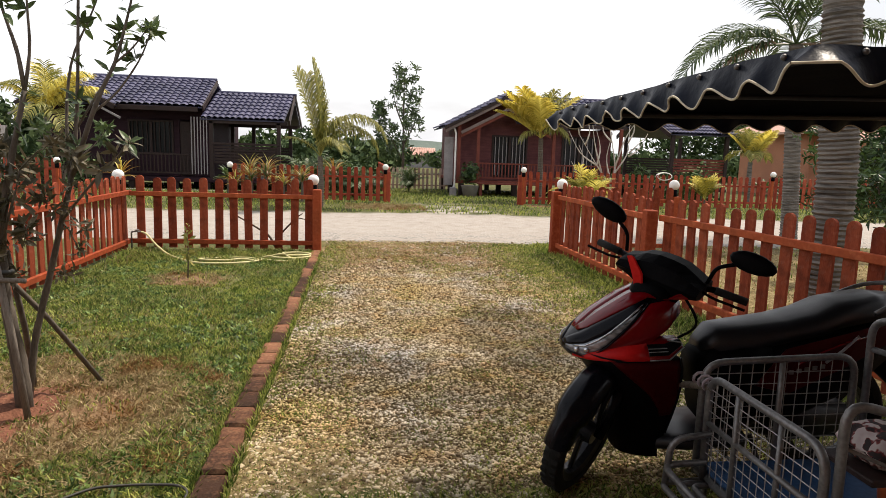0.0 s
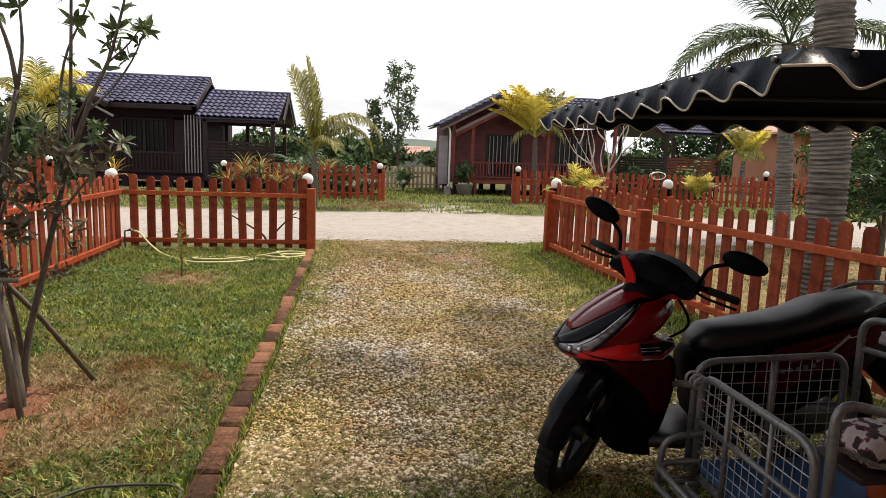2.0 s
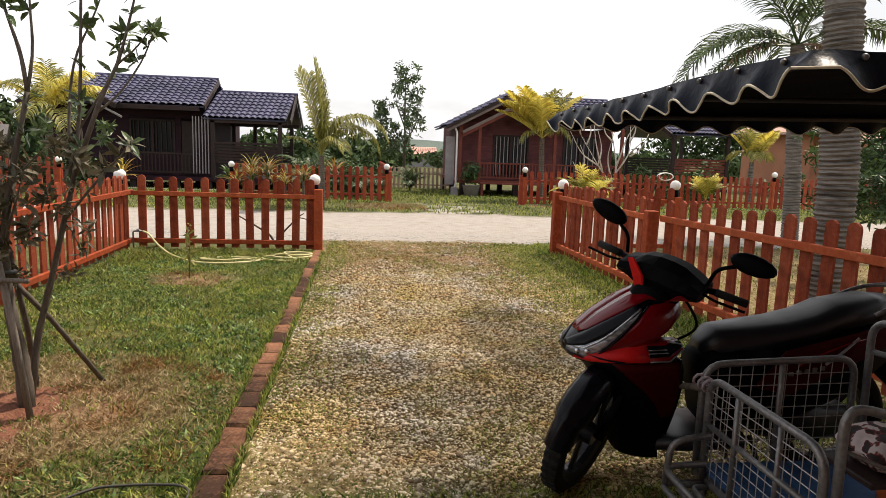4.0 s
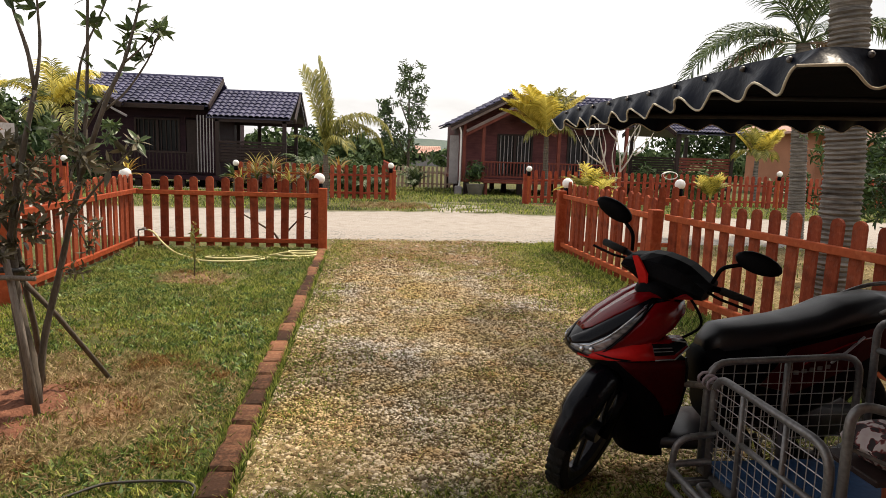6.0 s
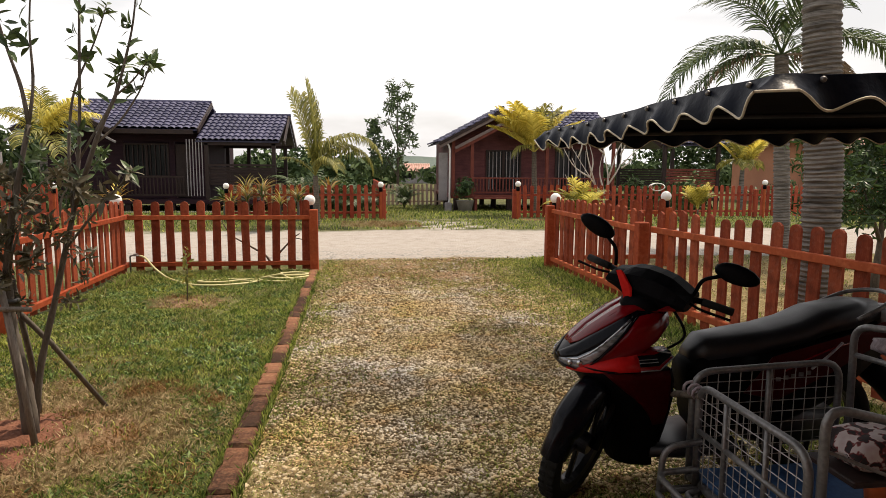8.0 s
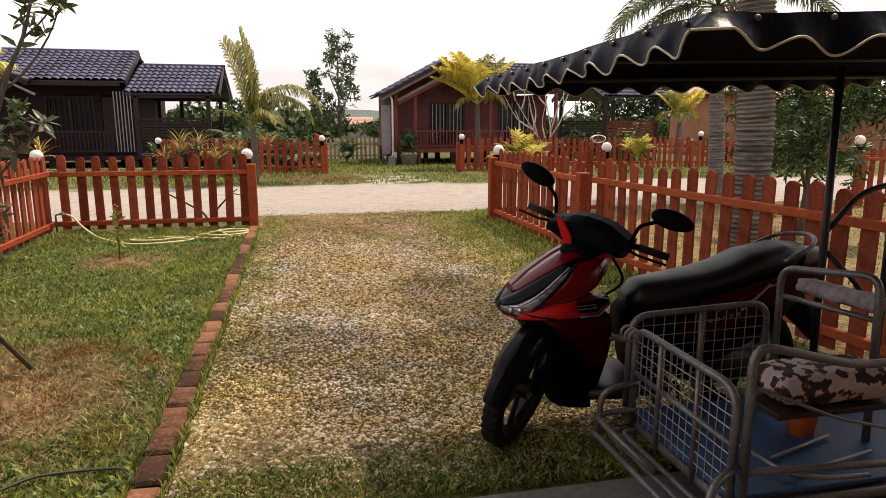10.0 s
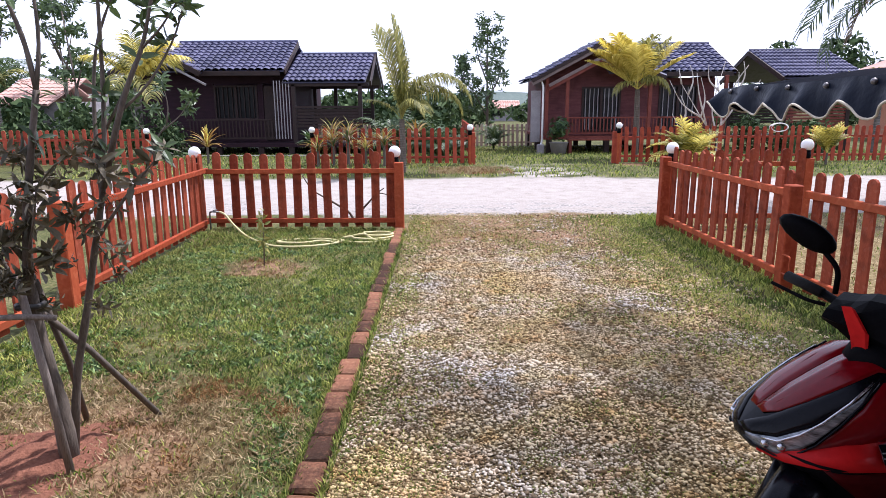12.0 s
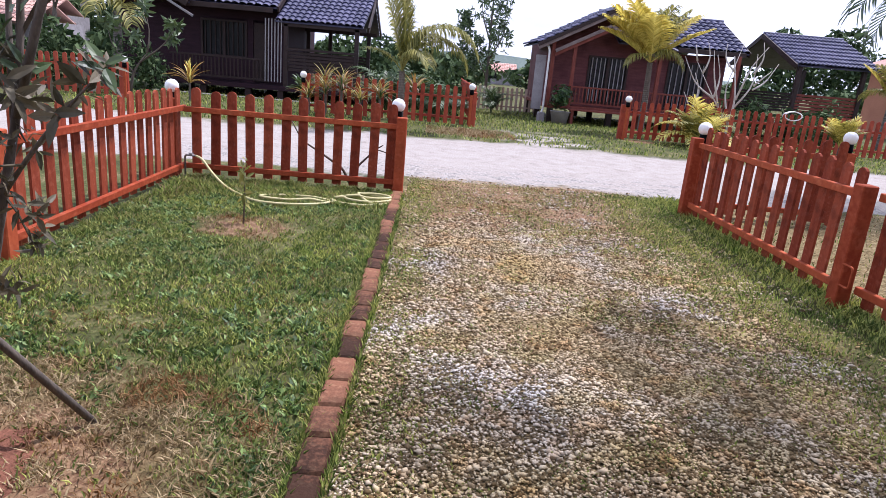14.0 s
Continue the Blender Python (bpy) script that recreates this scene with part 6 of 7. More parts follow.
palm(6.22, 20.4, [(0, 0, -0.1), (0.0, 0, 1.0), (-0.03, 0, 2.0)], 0.095, 0.07,
     [(FU[0], 180, -14, 0, 1.15), (FU[0], 195, -26, 0, 1.1), (FU[0], 165, -24, 0, 1.15), (FU[0], 205, -4, 0, 1.1), (FU[0], 172, -34, 0, 1.05), (FU[1], 185, 4, 0, 1.1), (FU[1], 60, 0, 0, 1.1), (FU[1], 300, 2, 0, 1.1), (FU[0], 5, -16, 0, 1.15), (FU[0], 350, -30, 0, 1.1), (FU[1], 345, -8, 0, 1.15), (FU[1], 20, -12, 0, 1.1), (FU[2], 350, -5, 0, 0.85), (FU[2], 325, 5, 0, 0.8), (FU[2], 195, -10, 0, 0.7), (FU[0], 100, -18, 0, 1.0), (FU[0], 250, -18, 0, 1.0)],
     "young coconut palm with bright yellow fronds before the cottage", mbark="bark")
palm(-8.95, 21.6, [(0, 0, -0.1), (0.0, 0, 1.1), (0.05, 0, 2.2)], 0.13, 0.10,
     [(FY[0], 5, 10, 0, 1.15), (FY[0], 345, 25, 0, 1.2), (FY[0], 20, 30, 0, 1.1), (FO[1], 60, 20, 0, 1.2), (FO[1], 120, 20, 0, 1.1), (FY[0], 190, 12, 0, 1.1), (FO[1], 220, 25, 0, 1.1), (FY[2], 270, 10, 0, 1.2), (FY[2], 310, 0, 0, 1.2), (FO[0], 90, -5, 0, 0.9), (FY[1], 160, 25, 0, 1.1), (FO[2], 290, 40, 0, 1.4)],
     "coconut palm with yellow and olive fronds beside the dark house")
palm(15.35, 23.6, [(0, 0, -0.1), (0.0, 0, 1.6)], 0.11, 0.08,
     [(FU[(0, 1, 1, 2)[i % 4]], 15 + 33 * i, -14 + 6 * (i % 4), 0, 0.95) for i in range(12)], "young palm with olive fronds near the pavilion")
palm(-12.6, 20.5, [(0, 0, -0.1), (0.0, 0, 1.9)], 0.12, 0.09,
     [(FO[1] if i % 2 else FG[0], 10 + 40 * i, 10 + 9 * (i % 3), 0, 0.95) for i in range(9)], "olive-green palm behind the far fence")


def tuft(name, x, y, meshes, count, label, category, z=None, pitch=(35, 75), sc=(0.8, 1.1), group="", stem=0.0, seed=0):
    """A clump of fronds or blades that spring from one foot."""
    r = random.Random(seed)
    root = thing(name, label, category, group, pose(x, y, ground_z(x, y) if z is None else z))
    if stem:
        part("stem", Geo().tube([(0, 0, -0.05), (0.01, 0, stem)], [0.035, 0.025], 8), M["bark"], root)
    for i in range(count):
        ob = new("frond", meshes[i % len(meshes)])
        ob.parent = root
        ob.matrix_basis = Matrix.Translation((0, 0, stem)) @ Matrix.Rotation(radians(360 * i / count + r.uniform(-15, 15)), 4, "Z") @ Matrix.Rotation(radians(-r.uniform(*pitch) + 45), 4, "Y") @ Matrix.Scale(r.uniform(*sc), 4)
    return root


tuft("palm_bush", 10.5, 18.0, FV, 24, "small bright yellow palm bush before the far fence", "palm", stem=0.3, seed=1, sc=(0.8, 1.1), pitch=(10, 52))
tuft("palm_bush", 6.95, 18.1, FS + FV, 30, "low yellow-green palm bush against the far fence", "palm", pitch=(2, 55), seed=2, sc=(1.1, 1.6))
FD = [frond_mesh(1.2, 62, -25, 22, 0.34, 0.03, "frond_green", 12), frond_mesh(1.1, 75, 10, 22, 0.32, 0.03, "frond_green", 13)]
tuft("palm_bush", 2.6, 28.0, FD, 11, "dark green palm bush by the back fence", "palm", seed=3)
tuft("palm_bush", 0.35, 20.4, FD, 11, "dark green palm bush behind the far fence", "palm", seed=4, sc=(0.9, 1.2))
tuft("palm_bush", -1.1, 21.6, FD, 12, "dark green palm bush beside the pavilion", "palm", seed=5, sc=(1.1, 1.5))


def strap_mesh(length, width, mname, a0=70, a1=-10, seed=0):
    """One long tapering strap leaf."""
    g, p, n = Geo(), Vector((0, 0, 0)), 7
    vs = []
    for i in range(n + 1):
        t = i / n
        w = width * (math.sin(math.pi * (0.12 + 0.88 * t)) ** 0.7) * 0.5
        vs += [(p.x, -w, p.z + 0.15 * w), (p.x, 0, p.z - 0.25 * w), (p.x, w, p.z + 0.15 * w)]
        a = radians(a0 + (a1 - a0) * t)
        p = p + Vector((math.cos(a), 0, math.sin(a))) * (length / n)
    g.add(vs, [f for i in range(n) for f in ((3 * i, 3 * i + 1, 3 * i + 4, 3 * i + 3), (3 * i + 1, 3 * i + 2, 3 * i + 5, 3 * i + 4))])
    return g.mesh("leaf", M[mname], True, False)


ST = [strap_mesh(0.62, 0.05, "croton", 60, -5), strap_mesh(0.55, 0.045, "frond_yellow", 75, 20), strap_mesh(0.5, 0.05, "croton", 40, -30)]
SO = [strap_mesh(0.66, 0.035, "croton", 62, -20), strap_mesh(0.6, 0.032, "frond_olive", 78, 5), strap_mesh(0.55, 0.035, "leaf_mango", 50, -40), strap_mesh(0.6, 0.032, "frond_brown", 60, -40)]

LG = [strap_mesh(0.42, 0.09, "leaf", 40, -25), strap_mesh(0.36, 0.08, "leaf_mango", 60, 0)]


def strap_plant(x, y, count, sc, label, stem=0.15, seed=0, meshes=ST, category="plant"):
    r = random.Random(seed)
    root = thing("strap_plant", label, category, "leafy plants by the far fence", pose(x, y, ground_z(x, y)))
    part("stem", Geo().tube([(0, 0, -0.05), (0, 0, stem)], [0.04, 0.03], 8), M["bark"], root)
    for i in range(count):
        ob = new("leaf", meshes[i % len(meshes)])
        ob.parent = root
        ob.matrix_basis = Matrix.Translation((0, 0, stem + r.uniform(-0.05, 0.02))) @ Matrix.Rotation(radians(137.5 * i), 4, "Z") @ Matrix.Rotation(radians(-r.uniform(-20, 35)), 4, "Y") @ Matrix.Scale(sc * r.uniform(0.8, 1.15), 4)


strap_plant(-6.05, 19.3, 34, 1.15, "spiky orange-yellow strap-leaved plant", 0.45, 1)
for i, (x, y) in enumerate(((-2.75, 18.2), (-2.35, 18.3), (-1.95, 18.2), (-1.5, 18.3), (-1.0, 18.2), (-2.5, 19.0), (-1.9, 19.1), (-1.2, 19.0), (-0.2, 19.1))):
    strap_plant(x, y, 40, 0.85 + 0.15 * (i % 3), "strap-leaved plant with olive, brown and green leaves", 0.40 + 0.12 * (i % 3), 10 + i, SO if i % 3 else SO + ST)
for i, (x, y) in enumerate(((-3.4, 20.5), (-9.8, 19.4), (-11.0, 19.3), (-14.2, 19.5), (18.3, 17.8), (13.8, 20.2))):
    strap_plant(x, y, 22, 1.3, "dark green broad-leaved garden plant", 0.5, 30 + i, LG)


def leaf_shape(length, width, bend=0.2):
    """Vertices and faces of one pointed leaf along +x."""
    return [(0, 0, 0), (length * 0.35, -width / 2, 0.02 * length), (length * 0.35, 0, -0.03 * length), (length * 0.35, width / 2, 0.02 * length), (length * 0.72, -width * 0.36, -bend * 0.4 * length), (length * 0.72, 0, -bend * 0.5 * length), (length * 0.72, width * 0.36, -bend * 0.4 * length), (length, 0, -bend * length)], [(0, 2, 1), (0, 3, 2), (1, 2, 5, 4), (2, 3, 6, 5), (4, 5, 7), (5, 6, 7)]


def leaf_whorl(g, p, axis, r, count, length, width, spread=55):
    q = Vector(axis).to_track_quat("Z", "Y").to_matrix().to_4x4()
    vs, fs = leaf_shape(length, width)
    for i in range(count):
        m = Matrix.Translation(p) @ q @ Matrix.Rotation(radians(137.5 * i + r.uniform(-20, 20)), 4, "Z") @ Matrix.Translation((0, 0, -0.008 * i)) @ Matrix.Rotation(radians(-spread + r.uniform(-25, 25)), 4, "Y") @ Matrix.Rotation(radians(r.uniform(-25, 25)), 4, "X") @ Matrix.Scale(r.uniform(0.65, 1.15), 4)
        g.add([m @ Vector(v) for v in vs], fs)


# ---- staked young tree ----
def staked_tree():
    r = random.Random(8)
    root = thing("young_tree", "thin staked young tree with sparse dark leaves on the lawn", "tree", "", pose(0, 0, 0))
    stems = [
        ([(-1.13, 3.72, -0.05), (-1.14, 3.72, 0.25), (-1.17, 3.72, 0.46), (-1.19, 3.71, 0.68), (-1.17, 3.68, 0.95), (-1.08, 3.63, 1.30), (-0.98, 3.60, 1.65)], 0.042, 0.012),
        ([(-1.15, 3.78, -0.03), (-1.10, 3.80, 0.38), (-1.00, 3.80, 0.74), (-0.93, 3.79, 1.01), (-0.86, 3.78, 1.25), (-0.84, 3.80, 1.48), (-0.82, 3.80, 1.73), (-0.80, 3.80, 2.12), (-0.78, 3.80, 2.45)], 0.024, 0.007),
        ([(-0.86, 3.78, 1.25), (-0.72, 3.70, 1.56), (-0.66, 3.70, 1.70), (-0.60, 3.70, 1.81), (-0.55, 3.70, 1.98), (-0.50, 3.69, 2.15), (-0.46, 3.68, 2.42)], 0.016, 0.005),
        ([(-0.98, 3.60, 1.65), (-1.00, 3.60, 1.83), (-1.04, 3.60, 1.96), (-1.08, 3.58, 2.15), (-1.10, 3.57, 2.4)], 0.013, 0.005),
        ([(-0.98, 3.60, 1.65), (-0.95, 3.62, 1.85), (-0.96, 3.62, 2.1), (-0.93, 3.62, 2.35)], 0.011, 0.004),
        ([(-0.88, 3.79, 1.20), (-0.92, 3.88, 1.56), (-0.89, 3.90, 1.85), (-0.77, 3.90, 2.08), (-0.70, 3.92, 2.3)], 0.012, 0.004),
        ([(-0.72, 3.70, 1.56), (-0.62, 3.75, 1.66), (-0.50, 3.78, 1.85), (-0.44, 3.78, 2.02)], 0.008, 0.004),
        ([(-0.60, 3.70, 1.81), (-0.50, 3.66, 1.88), (-0.42, 3.64, 1.98)], 0.007, 0.003),
        ([(-0.84, 3.80, 1.48), (-0.74, 3.82, 1.66), (-0.66, 3.84, 1.80), (-0.62, 3.84, 2.0)], 0.008, 0.003),
        ([(-0.93, 3.79, 1.01), (-0.82, 3.72, 1.12), (-0.70, 3.68, 1.25), (-0.62, 3.66, 1.33), (-0.52, 3.66, 1.43)], 0.010, 0.004),
        ([(-1.17, 3.68, 0.95), (-1.24, 3.60, 1.15), (-1.30, 3.56, 1.4), (-1.33, 3.55, 1.75), (-1.32, 3.55, 2.1)], 0.016, 0.005),
        ([(-1.17, 3.69, 0.9), (-1.10, 3.60, 1.02), (-1.03, 3.55, 1.15), (-0.99, 3.53, 1.28)], 0.010, 0.004),
        ([(-1.19, 3.71, 0.72), (-1.28, 3.72, 0.9), (-1.38, 3.74, 1.1), (-1.42, 3.75, 1.35)], 0.012, 0.004),
    ]
    leaves, dry = Geo(), Geo()
    for i, (pts, r0, r1) in enumerate(stems):
        fine = rounded(pts, 0.12, 3)
        if i:
            r0, r1 = r0 * 0.8, r1 * 0.8
        rad = [r0 + (r1 - r0) * k / (len(fine) - 1) for k in range(len(fine))]
        part("trunk" if i == 0 else "branch", Geo().tube(fine, [q * (1 + 0.08 * math.sin(k * 2.7)) for k, q in enumerate(rad)], 9), M["bark"], root, "", True)
        tip = Vector(pts[-1])
        ax = (tip - Vector(pts[-2])).normalized()
        low = tip.z < 1.5
        leaf_whorl(dry if low else leaves, tip, ax, r, 10 if low else 8, 0.08 if low else 0.085, 0.028, 20)
        for a, b in zip(fine[len(fine) // 2:], fine[len(fine) // 2 + 1:]):
            if a.z > 1.05 and r.random() < 0.9:
                side = Vector((r.uniform(-1, 1), r.uniform(-1, 1), 0.5)).normalized()
                q = a.lerp(b, r.random()) + side * 0.03
                leaf_whorl(leaves if a.z > 1.35 else dry, q, side, r, r.randint(3, 5), 0.085, 0.03, 30)
    for c in ((-1.03, 3.66, 1.27), (-1.10, 3.66, 1.10), (-0.94, 3.70, 1.14), (-0.84, 3.7, 1.32), (-1.13, 3.64, 1.40), (-1.2, 3.6, 1.2), (-1.02, 3.62, 0.98), (-1.3, 3.6, 1.25), (-1.22, 3.62, 1.05), (-1.35, 3.6, 1.05), (-1.28, 3.62, 1.42), (-1.12, 3.7, 0.9), (-1.3, 3.65, 0.85)):
        for k in range(4):
            d = Vector((r.uniform(-1, 1), r.uniform(-1, 1), r.uniform(-0.2, 0.8))).normalized()
            leaf_whorl(dry, Vector(c) + d * r.uniform(0.02, 0.10), d, r, 7, 0.078, 0.026, 25)
    for k in range(26):
        c = Vector((r.uniform(-1.48, -0.80), r.uniform(3.52, 3.82), r.uniform(0.72, 1.42)))
        for q in range(5):
            d = Vector((r.uniform(-1, 1), r.uniform(-1, 1), r.uniform(-0.4, 0.7))).normalized()
            leaf_whorl(dry, c + d * r.uniform(0.01, 0.08), d, r, 5, 0.06, 0.018, 25)
        near = min((Vector(p) for pts, _, _ in stems for p in pts), key=lambda p: (p - c).length)
        dry.tube([near, (near + c) / 2 + Vector((0, 0, 0.02)), c], [0.005, 0.004, 0.002], 5)
    part("leaves", leaves, M["leaf"], root, "sparse dark green leaves")
    part("low_leaves", dry, M["leaf_dry"], root, "drooping brownish lower leaves")


staked_tree()
STAKES = "wooden stakes of the young tree"
for pts, rr in (([(-1.19, 3.63, 0.90), (-1.12, 3.62, 0.45), (-1.05, 3.60, -0.08)], 0.017), ([(-1.22, 3.66, 0.82), (-1.08, 3.90, 0.47), (-0.89, 4.22, -0.08)], 0.015), ([(-1.16, 3.70, 0.86), (-1.22, 3.95, 0.40), (-1.28, 4.15, -0.08)], 0.016)):
    solo("tree_stake", Geo().tube(pts, rr, 8), M["stake" if pts[2][1] < 4 else "bark"], "weathered wooden stake propping the young tree", "stake", STAKES, smooth=True)
solo("stake_crossbar", Geo().tube([(-1.34, 3.60, 0.725), (-1.18, 3.595, 0.735), (-1.03, 3.60, 0.73)], 0.013, 8), M["stake"], "grey stick tied across the tree stakes", "stake", STAKES, smooth=True)
solo("tie_band", Geo().tube([(-1.235, 3.67, 0.76), (-1.20, 3.62, 0.765), (-1.14, 3.66, 0.76), (-1.15, 3.74, 0.755), (-1.22, 3.74, 0.76), (-1.235, 3.67, 0.76)], 0.012, 6), M["cable"], "dark band tying the stakes to the trunk", "tie", smooth=True)

# red soil mound and a stick at the foot of the tree
mound = Geo()
mv, N = [], 30
for j in range(N + 1):
    for i in range(N + 1):
        u, v = i / N * 2 - 1, j / N * 2 - 1
        d = min(1.0, math.hypot(u, v) * (1.05 + 0.45 * noise.noise((u * 1.7, v * 1.7, 9))))
        mv.append((-1.30 + 0.48 * u, 3.74 + 0.40 * v, -0.012 + (0.05 + 0.05 * noise.noise((u * 3, v * 3, 5)) + 0.03 * noise.noise((u * 11, v * 11, 7))) * (1 - d) ** 0.8))
mound.add(mv, [(j * (N + 1) + i, j * (N + 1) + i + 1, (j + 1) * (N + 1) + i + 1, (j + 1) * (N + 1) + i) for j in range(N) for i in range(N)])
solo("soil_mound", mound, M["soil"], "low mound of reddish soil round the tree", "soil", kind="stuff", smooth=True)


def sapling(x, y, h, label, seed):
    r = random.Random(seed)
    root = thing("sapling", label, "sapling", "", pose(x, y, 0))
    part("stem", Geo().tube([(0, 0, -0.03), (0.012, 0, h * 0.5), (0.0, 0.01, h)], [0.008, 0.006, 0.003], 7), M["bark"], root, "", True)
    g = Geo()
    for i in range(9):
        z = h * (0.35 + 0.65 * i / 8)
        d = Vector((math.cos(i * 2.4), math.sin(i * 2.4), 0.5))
        leaf_whorl(g, Vector((0.006, 0, z)) + d * 0.02, d, r, 3, 0.10, 0.034, 10)
    part("leaves", g, M["frond_olive"], root)


sapling(-1.24, 7.38, 0.55, "small green sapling in a worn patch of lawn", 3)


# ---- other trees and bushes ----
def leaf_tree(name, x, y, limbs, clumps, label, leaf=(0.2, 0.07), mleaf="leaf", per=10, whorl=6, trunk_r=0.06, seed=0, spread=0.4, mbark="bark"):
    """limbs: polylines from the foot; clumps: (centre, radius)."""
    r = random.Random(seed)
    root = thing(name, label, "tree", "", pose(x, y, ground_z(x, y)))
    for i, pts in enumerate(limbs):
        fine = rounded(pts, 0.3, 3)
        q = trunk_r * (1.0 if i == 0 else 0.5)
        part("trunk" if i == 0 else "limb", Geo().tube(fine, [q * (1 - 0.75 * k / (len(fine) - 1)) for k in range(len(fine))], 9), M[mbark], root, "", True)
    if clumps:
        g = Geo()
        for c, rad in clumps:
            for k in range(per):
                d = Vector((r.gauss(0, 1), r.gauss(0, 1), r.gauss(0, 0.8)))
                d = d.normalized() * rad * r.random() ** 0.4
                leaf_whorl(g, Vector(c) + d, d + Vector((0, 0, 0.1 * rad)), r, whorl, *leaf, 15)
        part("crown", g, M[mleaf], root, "uneven leafy crown")
    return root


r5 = random.Random(77)
slim = []
for i in range(62):
    t = i / 61
    z = 1.6 + 4.0 * t
    w = 1.15 * (1 - 0.45 * t) * (0.6 if 0.42 < t < 0.5 else 1.0)
    slim.append(((r5.uniform(-w, w) * 0.72 + 0.1, r5.uniform(-w, w) * 0.6, z), 0.30))
for i in range(30):
    t = r5.random()
    slim.append(((-1.15 + 0.75 * (r5.random() - 0.35) * (1.2 - t), r5.uniform(-0.5, 0.5), 1.4 + 2.5 * t), 0.26))
leaf_tree("slender_tree", 2.5, 31.0, [[(0, 0, -0.2), (0.02, 0, 2.0), (-0.02, 0, 4.2), (0.02, 0, 5.6)], [(0, 0, 1.3), (-0.5, 0.1, 2.2), (-0.9, 0.1, 2.9)], [(0, 0, 2.0), (0.5, 0, 2.9), (0.8, 0, 4.2)], [(0, 0, 2.8), (-0.4, 0, 3.8), (-0.5, 0, 4.6)]], slim, "slender airy tree with dark leaves at the back of the lawn", (0.24, 0.085), "leaf", 4, 5, 0.07, 5)
leaf_tree("mango_tree", 6.95, 7.3, [[(0, 0, -0.05), (0.05, 0, 0.6), (0.0, 0, 1.4)], [(0.03, 0, 0.6), (-0.4, -0.2, 1.2)], [(0.03, 0, 0.7), (0.5, 0.1, 1.4)]],
          [((r5.uniform(-0.85, 0.6), r5.uniform(-0.7, 0.7), 0.90 + 1.15 * r5.random()), 0.28) for _ in range(70)], "bushy young mango tree with glossy green leaves beyond the fence", (0.125, 0.032), "leaf_mango", 12, 6, 0.06, 9)
leaf_tree("frangipani_tree", -7.75, 19.6, [[(0, 0, -0.1), (0.1, 0, 0.6), (0.5, 0, 1.1)], [(0.3, 0, 0.85), (0.9, 0, 1.3), (1.2, 0, 1.7)], [(0.1, 0, 0.6), (-0.4, 0, 1.2), (-0.5, 0, 1.7)], [(0.5, 0, 1.1), (0.6, 0, 1.6), (0.5, 0, 2.1)]],
          [((1.2, 0, 1.9), 0.25), ((0.5, 0, 2.25), 0.28), ((-0.5, 0, 1.85), 0.28), ((1.0, 0.2, 1.5), 0.2), ((0.0, 0.2, 1.5), 0.25)], "frangipani with long dark leaves before the dark house", (0.28, 0.085), "leaf", 6, 6, 0.05, 12)
leaf_tree("bare_frangipani", 8.2, 19.4, [[(0, 0, -0.1), (0.05, 0, 0.5), (0.1, 0, 1.2), (-0.15, 0, 2.3)], [(0.05, 0, 0.5), (-0.5, 0, 1.2), (-1.1, 0, 2.1)], [(0.1, 0, 1.0), (0.5, 0, 1.6), (0.45, 0, 2.4)], [(-0.3, 0, 0.9), (-0.6, 0, 1.8), (-0.7, 0, 2.4)], [(0.5, 0, 1.6), (0.9, 0, 2.0)], [(-0.8, 0, -0.05), (-0.9, 0, 0.6), (-1.3, 0, 1.3)], [(-0.5, 0, 1.2), (-1.0, 0.1, 1.5), (-1.4, 0.1, 2.2)], [(0.05, 0, 0.5), (-0.2, 0.1, 1.4), (0.1, 0.1, 2.7)], [(-1.1, 0, 2.1), (-1.2, 0, 2.5)], [(0.1, 0, 1.2), (0.4, 0.1, 2.1), (0.75, 0.1, 2.6)], [(-0.5, 0, 1.2), (-0.35, 0.1, 1.7), (-0.55, 0.1, 2.3)], [(0.45, 0, 1.9), (0.65, 0, 2.3), (0.55, 0, 2.7)], [(-0.9, 0, 1.8), (-0.75, 0, 2.2), (-0.9, 0, 2.6)], [(-0.05, 0, 1.9), (-0.35, 0.1, 2.2), (-0.35, 0.1, 2.6)], [(-1.0, 0, 0.9), (-0.9, 0, 1.4), (-1.1, 0, 1.8)], [(0.5, 0, 1.5), (0.85, 0.1, 1.7), (1.1, 0.1, 2.2)]], [], "leafless frangipani with pale forking branches behind the fence", trunk_r=0.055, mbark="bare")
potted = thing("potted_shrub", "green shrub in a broad grey pot beside the cottage", "plant", "", pose(4.65, 24.4, ground_z(4.6, 24.4)))
part("pot", Geo().lathe([(0.001, -0.02), (0.24, -0.02), (0.33, 0.40), (0.36, 0.42), (0.30, 0.42), (0.28, 0.34), (0.001, 0.34)], 24), M["pot"], potted, "broad grey pot", True)
pg = Geo()
for k in range(90):
    d = Vector((r5.gauss(0, 1), r5.gauss(0, 1), r5.gauss(0.3, 1))).normalized() * r5.uniform(0.1, 0.5)
    leaf_whorl(pg, Vector((0, 0, 0.85)) + d, d, r5, 6, 0.16, 0.06, 15)
part("foliage", pg, M["leaf_mango"], potted, "dense green leaves")
bags = thing("white_box", "small pale box standing by the cottage wall", "box", "", pose(4.05, 24.7, ground_z(4, 24.7)))
part("body", Geo().box(-0.13, 0.13, -0.10, 0.10, -0.02, 0.34, 0.03), M["trim_grey"], bags)
